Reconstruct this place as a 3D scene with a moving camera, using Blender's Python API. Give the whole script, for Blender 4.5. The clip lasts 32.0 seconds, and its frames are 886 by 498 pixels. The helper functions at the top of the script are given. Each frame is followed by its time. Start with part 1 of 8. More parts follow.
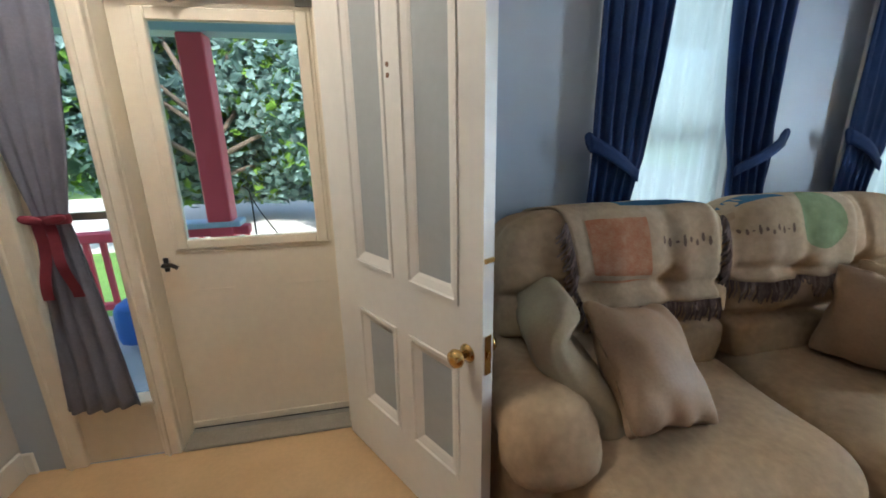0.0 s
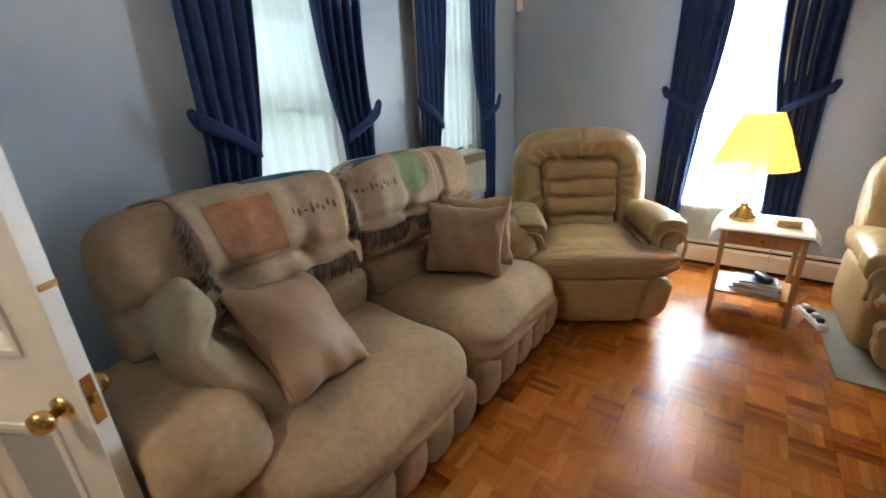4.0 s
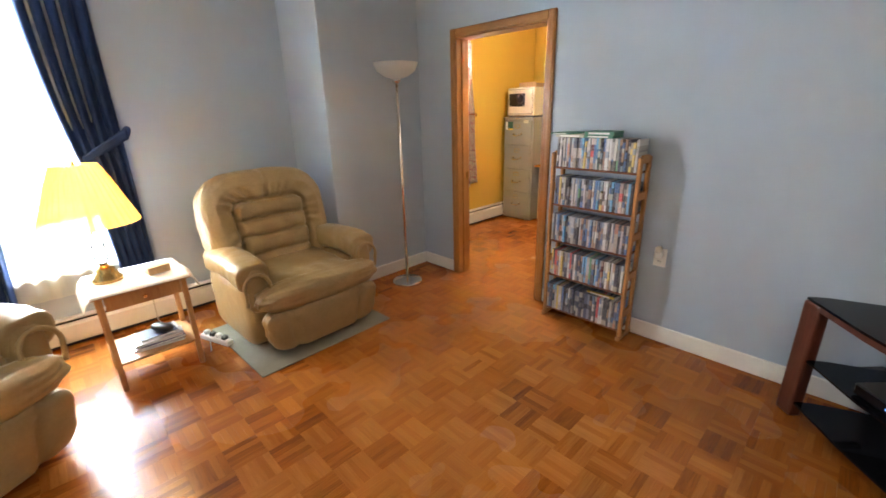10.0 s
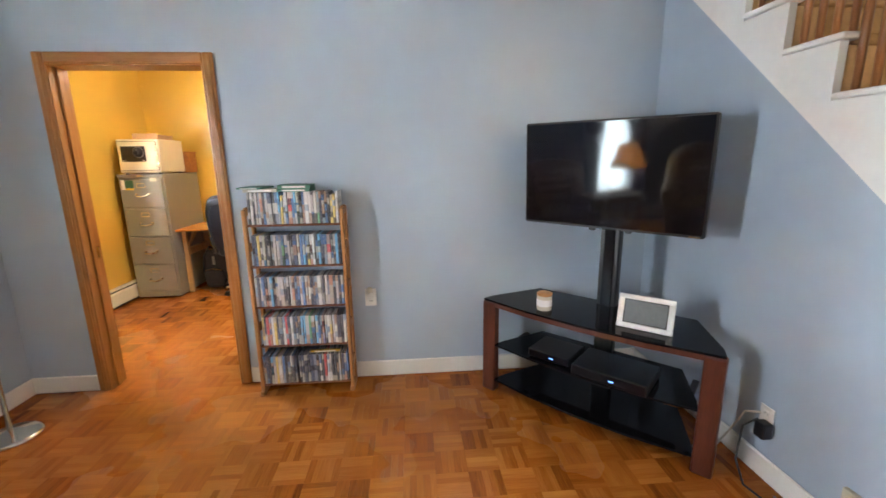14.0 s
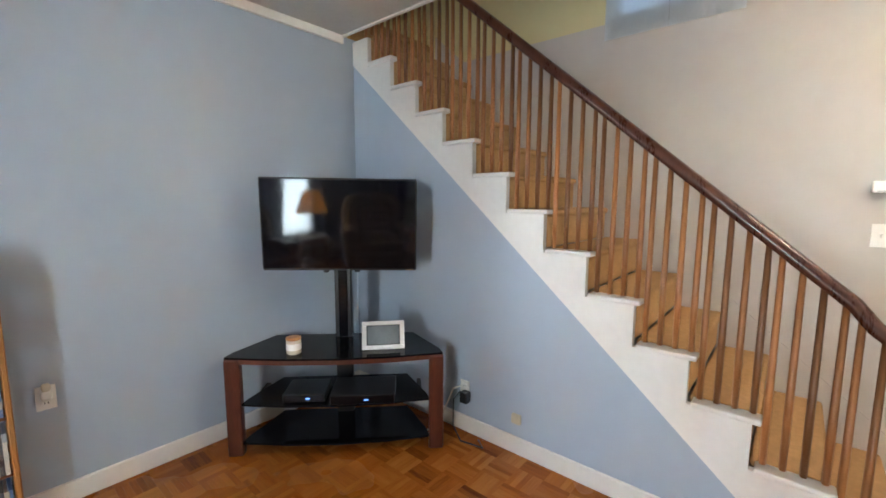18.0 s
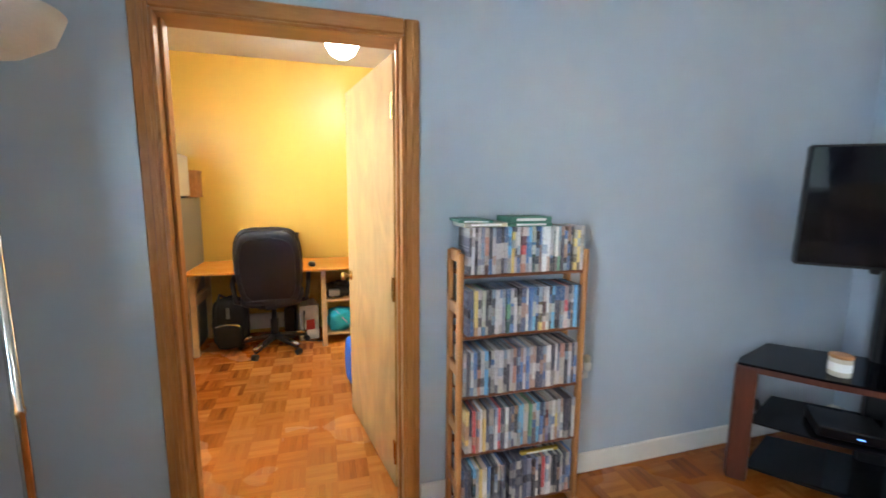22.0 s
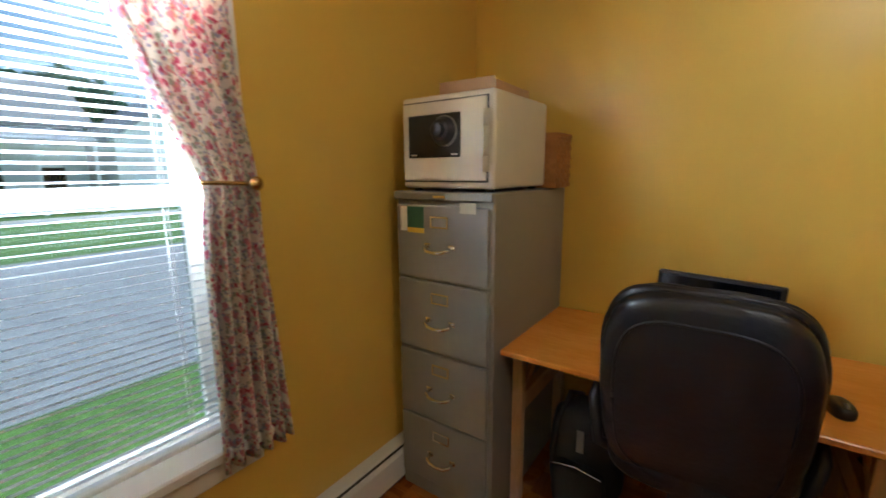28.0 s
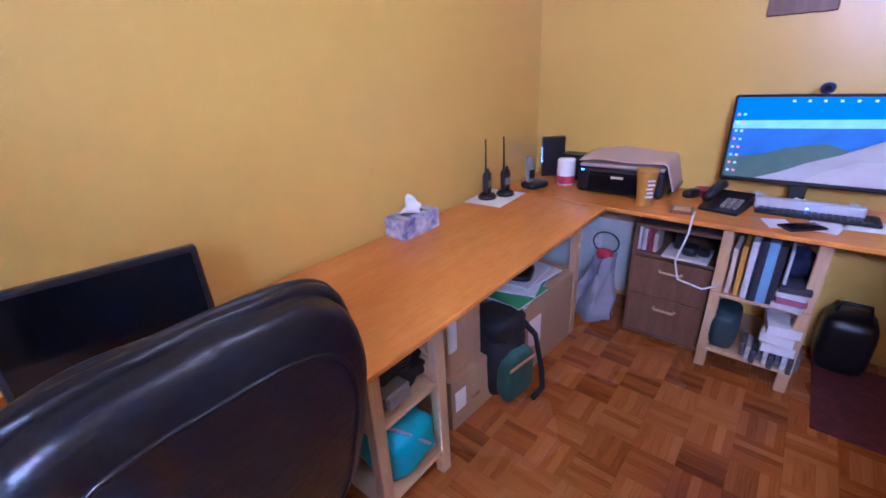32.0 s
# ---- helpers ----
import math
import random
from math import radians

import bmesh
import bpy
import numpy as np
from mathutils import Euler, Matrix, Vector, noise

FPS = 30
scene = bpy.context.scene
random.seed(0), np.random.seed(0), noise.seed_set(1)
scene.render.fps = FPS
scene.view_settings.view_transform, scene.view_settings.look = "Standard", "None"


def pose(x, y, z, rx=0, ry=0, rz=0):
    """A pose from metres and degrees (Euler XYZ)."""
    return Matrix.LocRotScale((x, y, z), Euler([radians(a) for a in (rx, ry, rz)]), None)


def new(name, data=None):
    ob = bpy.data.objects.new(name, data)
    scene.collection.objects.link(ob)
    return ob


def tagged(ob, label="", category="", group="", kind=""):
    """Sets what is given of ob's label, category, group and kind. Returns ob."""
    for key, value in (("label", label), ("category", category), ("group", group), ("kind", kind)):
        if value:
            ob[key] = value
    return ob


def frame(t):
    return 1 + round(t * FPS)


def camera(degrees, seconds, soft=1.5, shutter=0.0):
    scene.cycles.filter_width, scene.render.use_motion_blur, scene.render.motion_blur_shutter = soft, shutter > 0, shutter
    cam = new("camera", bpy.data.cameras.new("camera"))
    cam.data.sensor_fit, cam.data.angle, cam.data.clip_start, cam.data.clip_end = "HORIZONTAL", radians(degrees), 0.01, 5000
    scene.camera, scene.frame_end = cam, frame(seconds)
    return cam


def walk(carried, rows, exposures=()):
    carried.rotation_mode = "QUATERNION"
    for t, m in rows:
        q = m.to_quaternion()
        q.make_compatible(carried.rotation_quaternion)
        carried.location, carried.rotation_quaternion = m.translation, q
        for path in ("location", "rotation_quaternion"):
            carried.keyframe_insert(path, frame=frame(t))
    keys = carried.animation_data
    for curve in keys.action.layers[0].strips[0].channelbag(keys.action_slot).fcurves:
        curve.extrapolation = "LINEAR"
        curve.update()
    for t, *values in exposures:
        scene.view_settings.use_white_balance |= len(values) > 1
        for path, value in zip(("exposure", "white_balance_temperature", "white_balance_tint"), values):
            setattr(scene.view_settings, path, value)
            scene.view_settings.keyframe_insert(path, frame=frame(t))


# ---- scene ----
cam = camera(93.96, 32.0, soft=1.6, shutter=0.3)
# seconds, eye x y z, yaw, pitch, roll
PATH = [
    (0, 0.0022, -0.0091, 1.4573, -11.678, -15.982, 0.980),
    (0.5, 0.0260, -0.0260, 1.4472, -16.350, -16.840, 1.067),
    (1, 0.0527, -0.0513, 1.4431, -21.238, -17.644, 1.162),
    (1.5, 0.0744, -0.0732, 1.4372, -26.330, -18.498, 1.461),
    (2, 0.0945, -0.0939, 1.4411, -31.565, -19.184, 1.723),
    (2.5, 0.1129, -0.1123, 1.4431, -36.940, -19.661, 1.936),
    (3, 0.1314, -0.1232, 1.4426, -42.446, -20.037, 2.096),
    (3.5, 0.1620, -0.1205, 1.4448, -48.222, -20.325, 2.227),
    (5.5, 0.3359, -0.1006, 1.4752, -73.066, -21.066, 3.058),
    (6, 0.3640, -0.0872, 1.4750, -79.645, -21.180, 3.224),
    (6.5, 0.3664, -0.0550, 1.4782, -86.392, -21.109, 3.158),
    (7, 0.3611, -0.0289, 1.4765, -93.137, -21.044, 3.114),
    (7.5, 0.3418, -0.0113, 1.4868, -99.894, -21.127, 2.946),
    (8, 0.3533, -0.0069, 1.4843, -106.768, -20.982, 2.797),
    (8.5, 0.3765, -0.0030, 1.4813, -113.743, -20.584, 2.565),
    (9, 0.4040, -0.0079, 1.4766, -120.613, -20.013, 2.390),
    (9.5, 0.4438, -0.0057, 1.4835, -127.539, -19.383, 1.921),
    (10, 0.4891, -0.0088, 1.4945, -134.349, -18.692, 1.423),
    (10.5, 0.5471, -0.0132, 1.4973, -141.016, -17.744, 1.285),
    (11, 0.6093, 0.0135, 1.5016, -147.520, -16.740, 1.242),
    (11.5, 0.6639, 0.0243, 1.4983, -153.787, -15.755, 1.122),
    (12, 0.7305, 0.0237, 1.4897, -159.957, -14.900, 1.091),
    (12.5, 0.8112, 0.0131, 1.4811, -166.096, -14.073, 1.044),
    (13, 0.8838, -0.0094, 1.4787, -172.168, -13.294, 0.961),
    (13.5, 0.9428, -0.0083, 1.4768, -178.266, -12.610, 0.868),
    (14, 1.0146, -0.0001, 1.4715, -184.560, -12.143, 0.857),
    (14.5, 1.0887, 0.0316, 1.4681, -190.807, -11.675, 0.796),
    (16.5, 1.2915, 0.0199, 1.5136, -215.704, -9.725, 0.154),
    (17, 1.3449, 0.0056, 1.5235, -221.164, -8.844, 0.009),
    (17.5, 1.4102, 0.0016, 1.5299, -225.751, -7.922, -0.093),
    (18, 1.5026, 0.0123, 1.5368, -229.519, -6.846, -0.189),
    (18.5, 1.6030, 0.0119, 1.5437, -232.528, -5.840, -0.212),
    (18.9, 1.7152, 0.0188, 1.5423, -234.787, -4.470, -0.194),
    (19, 1.7453, 0.0169, 1.5420, -235.334, -4.132, -0.200),
    (19.5, 1.8398, 0.0185, 1.5235, -233.665, -2.522, -0.277),
    (20, 1.9386, -0.0894, 1.4887, -228.366, -1.613, -0.386),
    (20.5, 2.0715, -0.2888, 1.4706, -220.707, -1.587, -0.467),
    (21, 2.2915, -0.5067, 1.4176, -212.437, -2.487, -0.518),
    (21.5, 2.4754, -0.7410, 1.4204, -204.397, -5.227, -0.610),
    (22, 2.5202, -0.9955, 1.4407, -196.175, -7.902, -0.412),
    (22.5, 2.5455, -1.3007, 1.4224, -188.458, -10.011, -0.085),
    (23, 2.5417, -1.6099, 1.4169, -181.692, -11.042, -0.193),
    (23.5, 2.5049, -1.9121, 1.4060, -175.492, -11.246, -0.069),
    (24, 2.5421, -2.2017, 1.4056, -169.219, -11.291, -0.254),
    (24.5, 2.5677, -2.4680, 1.4392, -162.530, -11.130, -0.244),
    (25, 2.5822, -2.7090, 1.4561, -154.456, -10.589, -0.527),
    (25.2, 2.6004, -2.7712, 1.4581, -150.960, -10.431, -0.601),
    (25.5, 2.6298, -2.8618, 1.4825, -145.709, -10.148, -0.702),
    (27.6, 2.8975, -3.3121, 1.4515, -138.258, -9.257, -0.193),
    (28, 2.9312, -3.3868, 1.4483, -144.701, -10.578, 0.421),
    (29, 3.0859, -3.6083, 1.4258, -173.183, -14.841, 1.341),
    (29.5, 3.1604, -3.7209, 1.4183, -188.544, -17.287, 2.192),
    (30, 3.1482, -3.8067, 1.4101, -199.058, -19.378, 2.705),
    (30.2, 3.1497, -3.8319, 1.4085, -202.375, -19.847, 2.840),
    (30.5, 3.1313, -3.8718, 1.4079, -207.407, -20.565, 3.070),
    (31, 3.1188, -3.9711, 1.4142, -215.756, -21.700, 2.899),
    (31.5, 3.0948, -4.0411, 1.4121, -223.208, -22.608, 2.920),
    (31.9, 3.0816, -4.0897, 1.4116, -228.725, -23.146, 2.877),
    (32, 3.0814, -4.1034, 1.4108, -230.105, -23.273, 2.851),
]
EXPOSURES = [(0, 2.47, 5850, 9), (2, 2.65, 6000, 11), (3, 2.65, 6250, 9), (6.5, 3.0, 6900, 14), (9, 3.12, 6800, 14), (12, 3.5, 6550, 12), (14, 3.5, 6450, 12), (17, 3.3, 6450, 11), (20, 3.22, 6350, 12), (21, 3.25, 6350, 11), (22, 3.25, 5850, 8), (22.5, 3.22, 6000, 10), (23.5, 3.08, 5800, 9), (24, 2.85, 5350, 6), (25, 2.2, 4800, 5), (25.5, 2.2, 4800, 5), (27.5, 1.7, 5700, 6), (28, 1.7, 5700, 6), (29, 2.6, 6000, 26), (30, 2.72, 4350, 24), (31, 2.68, 4050, 36), (32, 2.33, 4400, 42)]
walk(cam, [(t, pose(x, y, z, 90 + pitch, roll, yaw)) for t, x, y, z, yaw, pitch, roll in PATH], EXPOSURES)

# ---- world, sun and large lights ----
world = bpy.data.worlds.new("sky_world")
scene.world = world
world.use_nodes = True
wn = world.node_tree.nodes
sky = wn.new("ShaderNodeTexSky")
sky.sky_type = 'NISHITA'
sky.sun_disc = False
sky.sun_elevation = radians(42)
sky.sun_rotation = radians(184)
sky.dust_density = 3.0
wn["Background"].inputs["Strength"].default_value = 0.1
world.node_tree.links.new(sky.outputs["Color"], wn["Background"].inputs["Color"])

sun_data = bpy.data.lights.new("sun", 'SUN')
sun_data.energy = 1.7
sun_data.angle = radians(0.6)
sun_data.color = (1.0, 0.95, 0.86)
sun = new("sun", sun_data)
sun.matrix_world = pose(0, 0, 10, 48, 0, -4)


def window_light(x, y, z, turn, wide, high, watts, colour=(0.86, 0.93, 1.0)):
    d = bpy.data.lights.new("window_light", 'AREA')
    d.shape = 'RECTANGLE'
    d.size, d.size_y, d.energy, d.color = wide, high, watts, colour
    ob = new("window_light", d)
    ob.matrix_world = pose(x, y, z, 90, 0, turn)
    return ob


# sky light that enters by the windows
window_light(4.42, 0.0, 1.38, 90, 0.76, 1.66, 82)
for wx in (1.565, 3.08):
    window_light(wx, 2.16, 1.40, 180, 0.70, 1.60, 3, (0.90, 0.96, 1.0))
office_sky = window_light(4.30, -3.60, 2.00, 90, 0.74, 0.24, 75)
office_sky.matrix_world = pose(4.30, -3.60, 2.00, 40, 0, 90)

# ---- materials ----
def material(name, colour, rough=0.6, metal=0.0, var=0.12, scale=6.0, bump=0.0, bump_scale=60.0, second=None,
             coat=0.0, spec=0.5, detail=4.0, stretch=None, per_object=0.0, per_island=0.0):
    """A procedural surface: base colour with two scales of variation, fine relief and gloss that varies a little."""
    m = bpy.data.materials.new(name)
    m.use_nodes = True
    nt = m.node_tree
    n, l = nt.nodes, nt.links
    b = n["Principled BSDF"]
    tc = n.new("ShaderNodeTexCoord")
    vec = tc.outputs["Object"]
    if stretch:
        mp = n.new("ShaderNodeMapping")
        mp.inputs["Scale"].default_value = stretch
        l.new(vec, mp.inputs["Vector"])
        vec = mp.outputs["Vector"]
    big = n.new("ShaderNodeTexNoise")
    big.inputs["Scale"].default_value, big.inputs["Detail"].default_value = scale, detail
    l.new(vec, big.inputs["Vector"])
    small = n.new("ShaderNodeTexNoise")
    small.inputs["Scale"].default_value, small.inputs["Detail"].default_value = scale * 9, 3.0
    l.new(vec, small.inputs["Vector"])
    add = n.new("ShaderNodeMath")
    add.operation = 'MULTIPLY_ADD'
    add.inputs[1].default_value, add.inputs[2].default_value = 0.4, 0.0
    l.new(small.outputs["Fac"], add.inputs[0])
    tot = n.new("ShaderNodeMath")
    tot.operation = 'MULTIPLY_ADD'
    tot.inputs[1].default_value = 0.6
    l.new(big.outputs["Fac"], tot.inputs[0])
    l.new(add.outputs[0], tot.inputs[2])
    fac = tot.outputs[0]
    ramp = n.new("ShaderNodeValToRGB")
    c = Vector(colour)
    lo = Vector(second) if second else c * (1 - var)
    hi = c if second else c * (1 + var)
    ramp.color_ramp.elements[0].position, ramp.color_ramp.elements[1].position = 0.32, 0.68
    ramp.color_ramp.elements[0].color = (*[max(0, min(1, v)) for v in lo], 1)
    ramp.color_ramp.elements[1].color = (*[max(0, min(1, v)) for v in hi], 1)
    l.new(fac, ramp.inputs["Fac"])
    col = ramp.outputs["Color"]
    for amount, node, out in ((per_object, "ShaderNodeObjectInfo", "Random"), (per_island, "ShaderNodeNewGeometry", "Random Per Island")):
        if amount:
            src = n.new(node)
            mr = n.new("ShaderNodeMapRange")
            mr.inputs["To Min"].default_value, mr.inputs["To Max"].default_value = 1 - amount, 1 + amount
            l.new(src.outputs[out], mr.inputs["Value"])
            mx = n.new("ShaderNodeVectorMath")
            mx.operation = 'SCALE'
            l.new(col, mx.inputs[0])
            l.new(mr.outputs["Result"], mx.inputs["Scale"])
            col = mx.outputs["Vector"]
    l.new(col, b.inputs["Base Color"])
    rr = n.new("ShaderNodeMapRange")
    rr.inputs["To Min"].default_value, rr.inputs["To Max"].default_value = max(0.02, rough * 0.85), min(1, rough * 1.15)
    l.new(fac, rr.inputs["Value"])
    l.new(rr.outputs["Result"], b.inputs["Roughness"])
    b.inputs["Metallic"].default_value = metal
    b.inputs["Coat Weight"].default_value = coat
    b.inputs["Specular IOR Level"].default_value = spec
    if bump:
        bt = n.new("ShaderNodeTexNoise")
        bt.inputs["Scale"].default_value, bt.inputs["Detail"].default_value = bump_scale, 5.0
        l.new(vec, bt.inputs["Vector"])
        bp = n.new("ShaderNodeBump")
        bp.inputs["Strength"].default_value, bp.inputs["Distance"].default_value = bump, 0.01
        l.new(bt.outputs["Fac"], bp.inputs["Height"])
        l.new(bp.outputs["Normal"], b.inputs["Normal"])
    return m


def wood(name, dark, light, rough=0.4, grain=14.0, axis='X', per_object=0.0, per_island=0.0, coat=0.0, bump=0.06):
    """Wood with grain that runs along one axis of the object."""
    st = {'X': (1.2, grain, grain), 'Y': (grain, 1.2, grain), 'Z': (grain, grain, 1.2)}[axis]
    return material(name, light, rough, second=dark, scale=1.6, stretch=st, bump=bump, bump_scale=5.0, detail=6.0,
                    per_object=per_object, per_island=per_island, coat=coat)


def figured(name, dark, light):
    """Rotary-cut veneer: pale ground, broad flame figure along the height, and darker swirls round a few knots."""
    m = material(name, light, 0.38, second=dark, scale=1.3, stretch=(1.3, 1.3, 0.6), bump=0.015, bump_scale=8.0, detail=3.0)
    n, l = m.node_tree.nodes, m.node_tree.links
    b = n["Principled BSDF"]
    col = b.inputs["Base Color"].links[0].from_socket
    tc = n.new("ShaderNodeTexCoord")
    for stretch, scale, twist, lo, hi in (((1.0, 1.0, 0.42), 2.6, 4.5, 0.86, 1.06), ((1.0, 1.0, 0.6), 1.3, 3.0, 0.90, 1.05), ((60.0, 60.0, 2.0), 0.6, 2.0, 0.985, 1.01)):
        mp, no, mr, sc_ = n.new("ShaderNodeMapping"), n.new("ShaderNodeTexNoise"), n.new("ShaderNodeMapRange"), n.new("ShaderNodeVectorMath")
        mp.inputs["Scale"].default_value = stretch
        no.inputs["Scale"].default_value, no.inputs["Detail"].default_value, no.inputs["Distortion"].default_value = scale, 3.0, twist
        mr.inputs["From Min"].default_value, mr.inputs["From Max"].default_value = 0.35, 0.6
        mr.inputs["To Min"].default_value, mr.inputs["To Max"].default_value = lo, hi
        sc_.operation = 'SCALE'
        l.new(tc.outputs["Object"], mp.inputs["Vector"])
        l.new(mp.outputs["Vector"], no.inputs["Vector"])
        l.new(no.outputs["Fac"], mr.inputs["Value"])
        l.new(col, sc_.inputs[0])
        l.new(mr.outputs["Result"], sc_.inputs["Scale"])
        col = sc_.outputs["Vector"]
    l.new(col, b.inputs["Base Color"])
    return m


def parquet(name, axis, tile=0.1555):
    """Varnished blocks: grain along one axis, one tone to a block, small differences between its strips, worn patches."""
    m = bpy.data.materials.new(name)
    m.use_nodes = True
    n, l = m.node_tree.nodes, m.node_tree.links
    b = n["Principled BSDF"]
    geo = n.new("ShaderNodeNewGeometry")
    snap = n.new("ShaderNodeVectorMath")
    snap.operation = 'SNAP'
    snap.inputs[1].default_value = (tile, tile, 10)
    l.new(geo.outputs["Position"], snap.inputs[0])
    wn_ = n.new("ShaderNodeTexWhiteNoise")
    l.new(snap.outputs["Vector"], wn_.inputs["Vector"])
    mp = n.new("ShaderNodeMapping")
    mp.inputs["Scale"].default_value = (9, 150, 1) if axis == 'X' else (150, 9, 1)
    l.new(geo.outputs["Position"], mp.inputs["Vector"])
    grain = n.new("ShaderNodeTexNoise")
    grain.inputs["Scale"].default_value, grain.inputs["Detail"].default_value = 1.0, 5.0
    l.new(mp.outputs["Vector"], grain.inputs["Vector"])
    big = n.new("ShaderNodeTexNoise")
    big.inputs["Scale"].default_value, big.inputs["Detail"].default_value = 1.1, 3.0
    l.new(geo.outputs["Position"], big.inputs["Vector"])

    def times(sock, k, add):
        q = n.new("ShaderNodeMath")
        q.operation = 'MULTIPLY_ADD'
        q.inputs[1].default_value = k
        l.new(sock, q.inputs[0])
        if isinstance(add, float):
            q.inputs[2].default_value = add
        else:
            l.new(add, q.inputs[2])
        return q.outputs[0]

    # tone offset by grain direction: the varnish's directional sheen, painted into the colour
    f = times(wn_.outputs["Value"], 0.22, 0.05 if axis == 'X' else -0.07)
    f = times(geo.outputs["Random Per Island"], 0.30, f)
    f = times(grain.outputs["Fac"], 0.42, f)
    f = times(big.outputs["Fac"], 0.30, f)
    ramp = n.new("ShaderNodeValToRGB")
    e = ramp.color_ramp.elements
    e[0].position, e[0].color = 0.22, (0.095, 0.020, 0.0035, 1)
    e[1].position, e[1].color = 0.92, (0.50, 0.185, 0.034, 1)
    mid = e.new(0.52)
    mid.color = (0.31, 0.088, 0.011, 1)
    l.new(f, ramp.inputs["Fac"])
    l.new(ramp.outputs["Color"], b.inputs["Base Color"])
    l.new(times(big.outputs["Fac"], 0.22, 0.15), b.inputs["Roughness"])
    b.inputs["Specular IOR Level"].default_value = 0.28
    bp = n.new("ShaderNodeBump")
    bp.inputs["Strength"].default_value, bp.inputs["Distance"].default_value = 0.06, 0.004
    l.new(times(wn_.outputs["Value"], 0.3, grain.outputs["Fac"]), bp.inputs["Height"])
    l.new(bp.outputs["Normal"], b.inputs["Normal"])
    return m


def glass(name, tint=(0.9, 0.95, 0.95), alpha=0.9, rough=0.02):
    """Thin pane: lets most light straight through and mirrors a little."""
    m = bpy.data.materials.new(name)
    m.use_nodes = True
    n, l = m.node_tree.nodes, m.node_tree.links
    n.remove(n["Principled BSDF"])
    tr, gl, mix = n.new("ShaderNodeBsdfTransparent"), n.new("ShaderNodeBsdfGlossy"), n.new("ShaderNodeMixShader")
    tr.inputs["Color"].default_value = (*tint, 1)
    gl.inputs["Roughness"].default_value = rough
    fr = n.new("ShaderNodeFresnel")
    fr.inputs["IOR"].default_value = 1.45
    l.new(fr.outputs[0], mix.inputs["Fac"])
    l.new(tr.outputs[0], mix.inputs[1])
    l.new(gl.outputs[0], mix.inputs[2])
    l.new(mix.outputs[0], n["Material Output"].inputs["Surface"])
    return m


def sheer(name, colour, through_part=0.45, translucent=0.6):
    """Thin cloth that lets light through."""
    m = bpy.data.materials.new(name)
    m.use_nodes = True
    n, l = m.node_tree.nodes, m.node_tree.links
    n.remove(n["Principled BSDF"])
    tr, tl, df = n.new("ShaderNodeBsdfTransparent"), n.new("ShaderNodeBsdfTranslucent"), n.new("ShaderNodeBsdfDiffuse")
    m1, m2 = n.new("ShaderNodeMixShader"), n.new("ShaderNodeMixShader")
    no = n.new("ShaderNodeTexNoise")
    no.inputs["Scale"].default_value = 30
    rp = n.new("ShaderNodeMapRange")
    rp.inputs["To Min"].default_value, rp.inputs["To Max"].default_value = max(0, through_part - 0.08), min(1, through_part + 0.08)
    l.new(no.outputs["Fac"], rp.inputs["Value"])
    for s in (tl, df):
        s.inputs["Color"].default_value = (*colour, 1)
    m1.inputs["Fac"].default_value = translucent
    l.new(df.outputs[0], m1.inputs[1])
    l.new(tl.outputs[0], m1.inputs[2])
    l.new(rp.outputs["Result"], m2.inputs["Fac"])
    l.new(m1.outputs[0], m2.inputs[1])
    l.new(tr.outputs[0], m2.inputs[2])
    l.new(m2.outputs[0], n["Material Output"].inputs["Surface"])
    return m


def glow(name, colour, strength):
    m = bpy.data.materials.new(name)
    m.use_nodes = True
    b = m.node_tree.nodes["Principled BSDF"]
    b.inputs["Base Color"].default_value = (*colour, 1)
    b.inputs["Emission Color"].default_value = (*colour, 1)
    b.inputs["Emission Strength"].default_value = strength
    return m


M_GREIGE = material("warm_white_wall_paint", (0.52, 0.485, 0.445), 0.45, var=0.04, scale=1.2, bump=0.05, bump_scale=120)
M_BLUE = material("blue_grey_wall_paint", (0.41, 0.48, 0.565), 0.32, var=0.02, scale=1.2, bump=0.04, bump_scale=80, spec=0.32)
M_YELLOW = material("yellow_wall_paint", (0.69, 0.45, 0.078), 0.32, var=0.012, scale=0.9, bump=0.03, bump_scale=60, detail=1.0)
M_UPPER = material("pale_yellow_wall_paint", (0.66, 0.58, 0.30), 0.5, var=0.03, scale=1.2, bump=0.05, bump_scale=120)
M_CEIL = material("textured_ceiling", (0.66, 0.62, 0.57), 0.85, var=0.05, scale=3, bump=0.5, bump_scale=70)
M_WHITE = material("white_trim_paint", (0.80, 0.78, 0.73), 0.4, var=0.04, scale=3, bump=0.04, bump_scale=40)
M_CREAM = material("cream_door_paint", (0.83, 0.76, 0.63), 0.4, var=0.05, scale=3, bump=0.05, bump_scale=40)
M_DOORGREY = material("grey_panel_paint", (0.40, 0.43, 0.44), 0.5, var=0.05, scale=4)
M_OAK = wood("oak_casing", (0.31, 0.115, 0.022), (0.46, 0.21, 0.055), 0.38, 16, 'Z')
M_OAKX = wood("oak_casing_level", (0.31, 0.115, 0.022), (0.46, 0.21, 0.055), 0.38, 16, 'X')
M_BIRCH = figured("birch_door", (0.37, 0.212, 0.072), (0.47, 0.295, 0.112))
M_PARQUET, M_PARQUET_Y = parquet("parquet", 'X'), parquet("parquet_crosswise", 'Y')
M_TAN = material("tan_entry_floor", (0.62, 0.42, 0.22), 0.6, var=0.08, scale=5, bump=0.05)
M_SUEDE = material("brown_microsuede", (0.41, 0.292, 0.178), 0.8, var=0.22, scale=3.6, bump=0.3, bump_scale=26, spec=0.2)
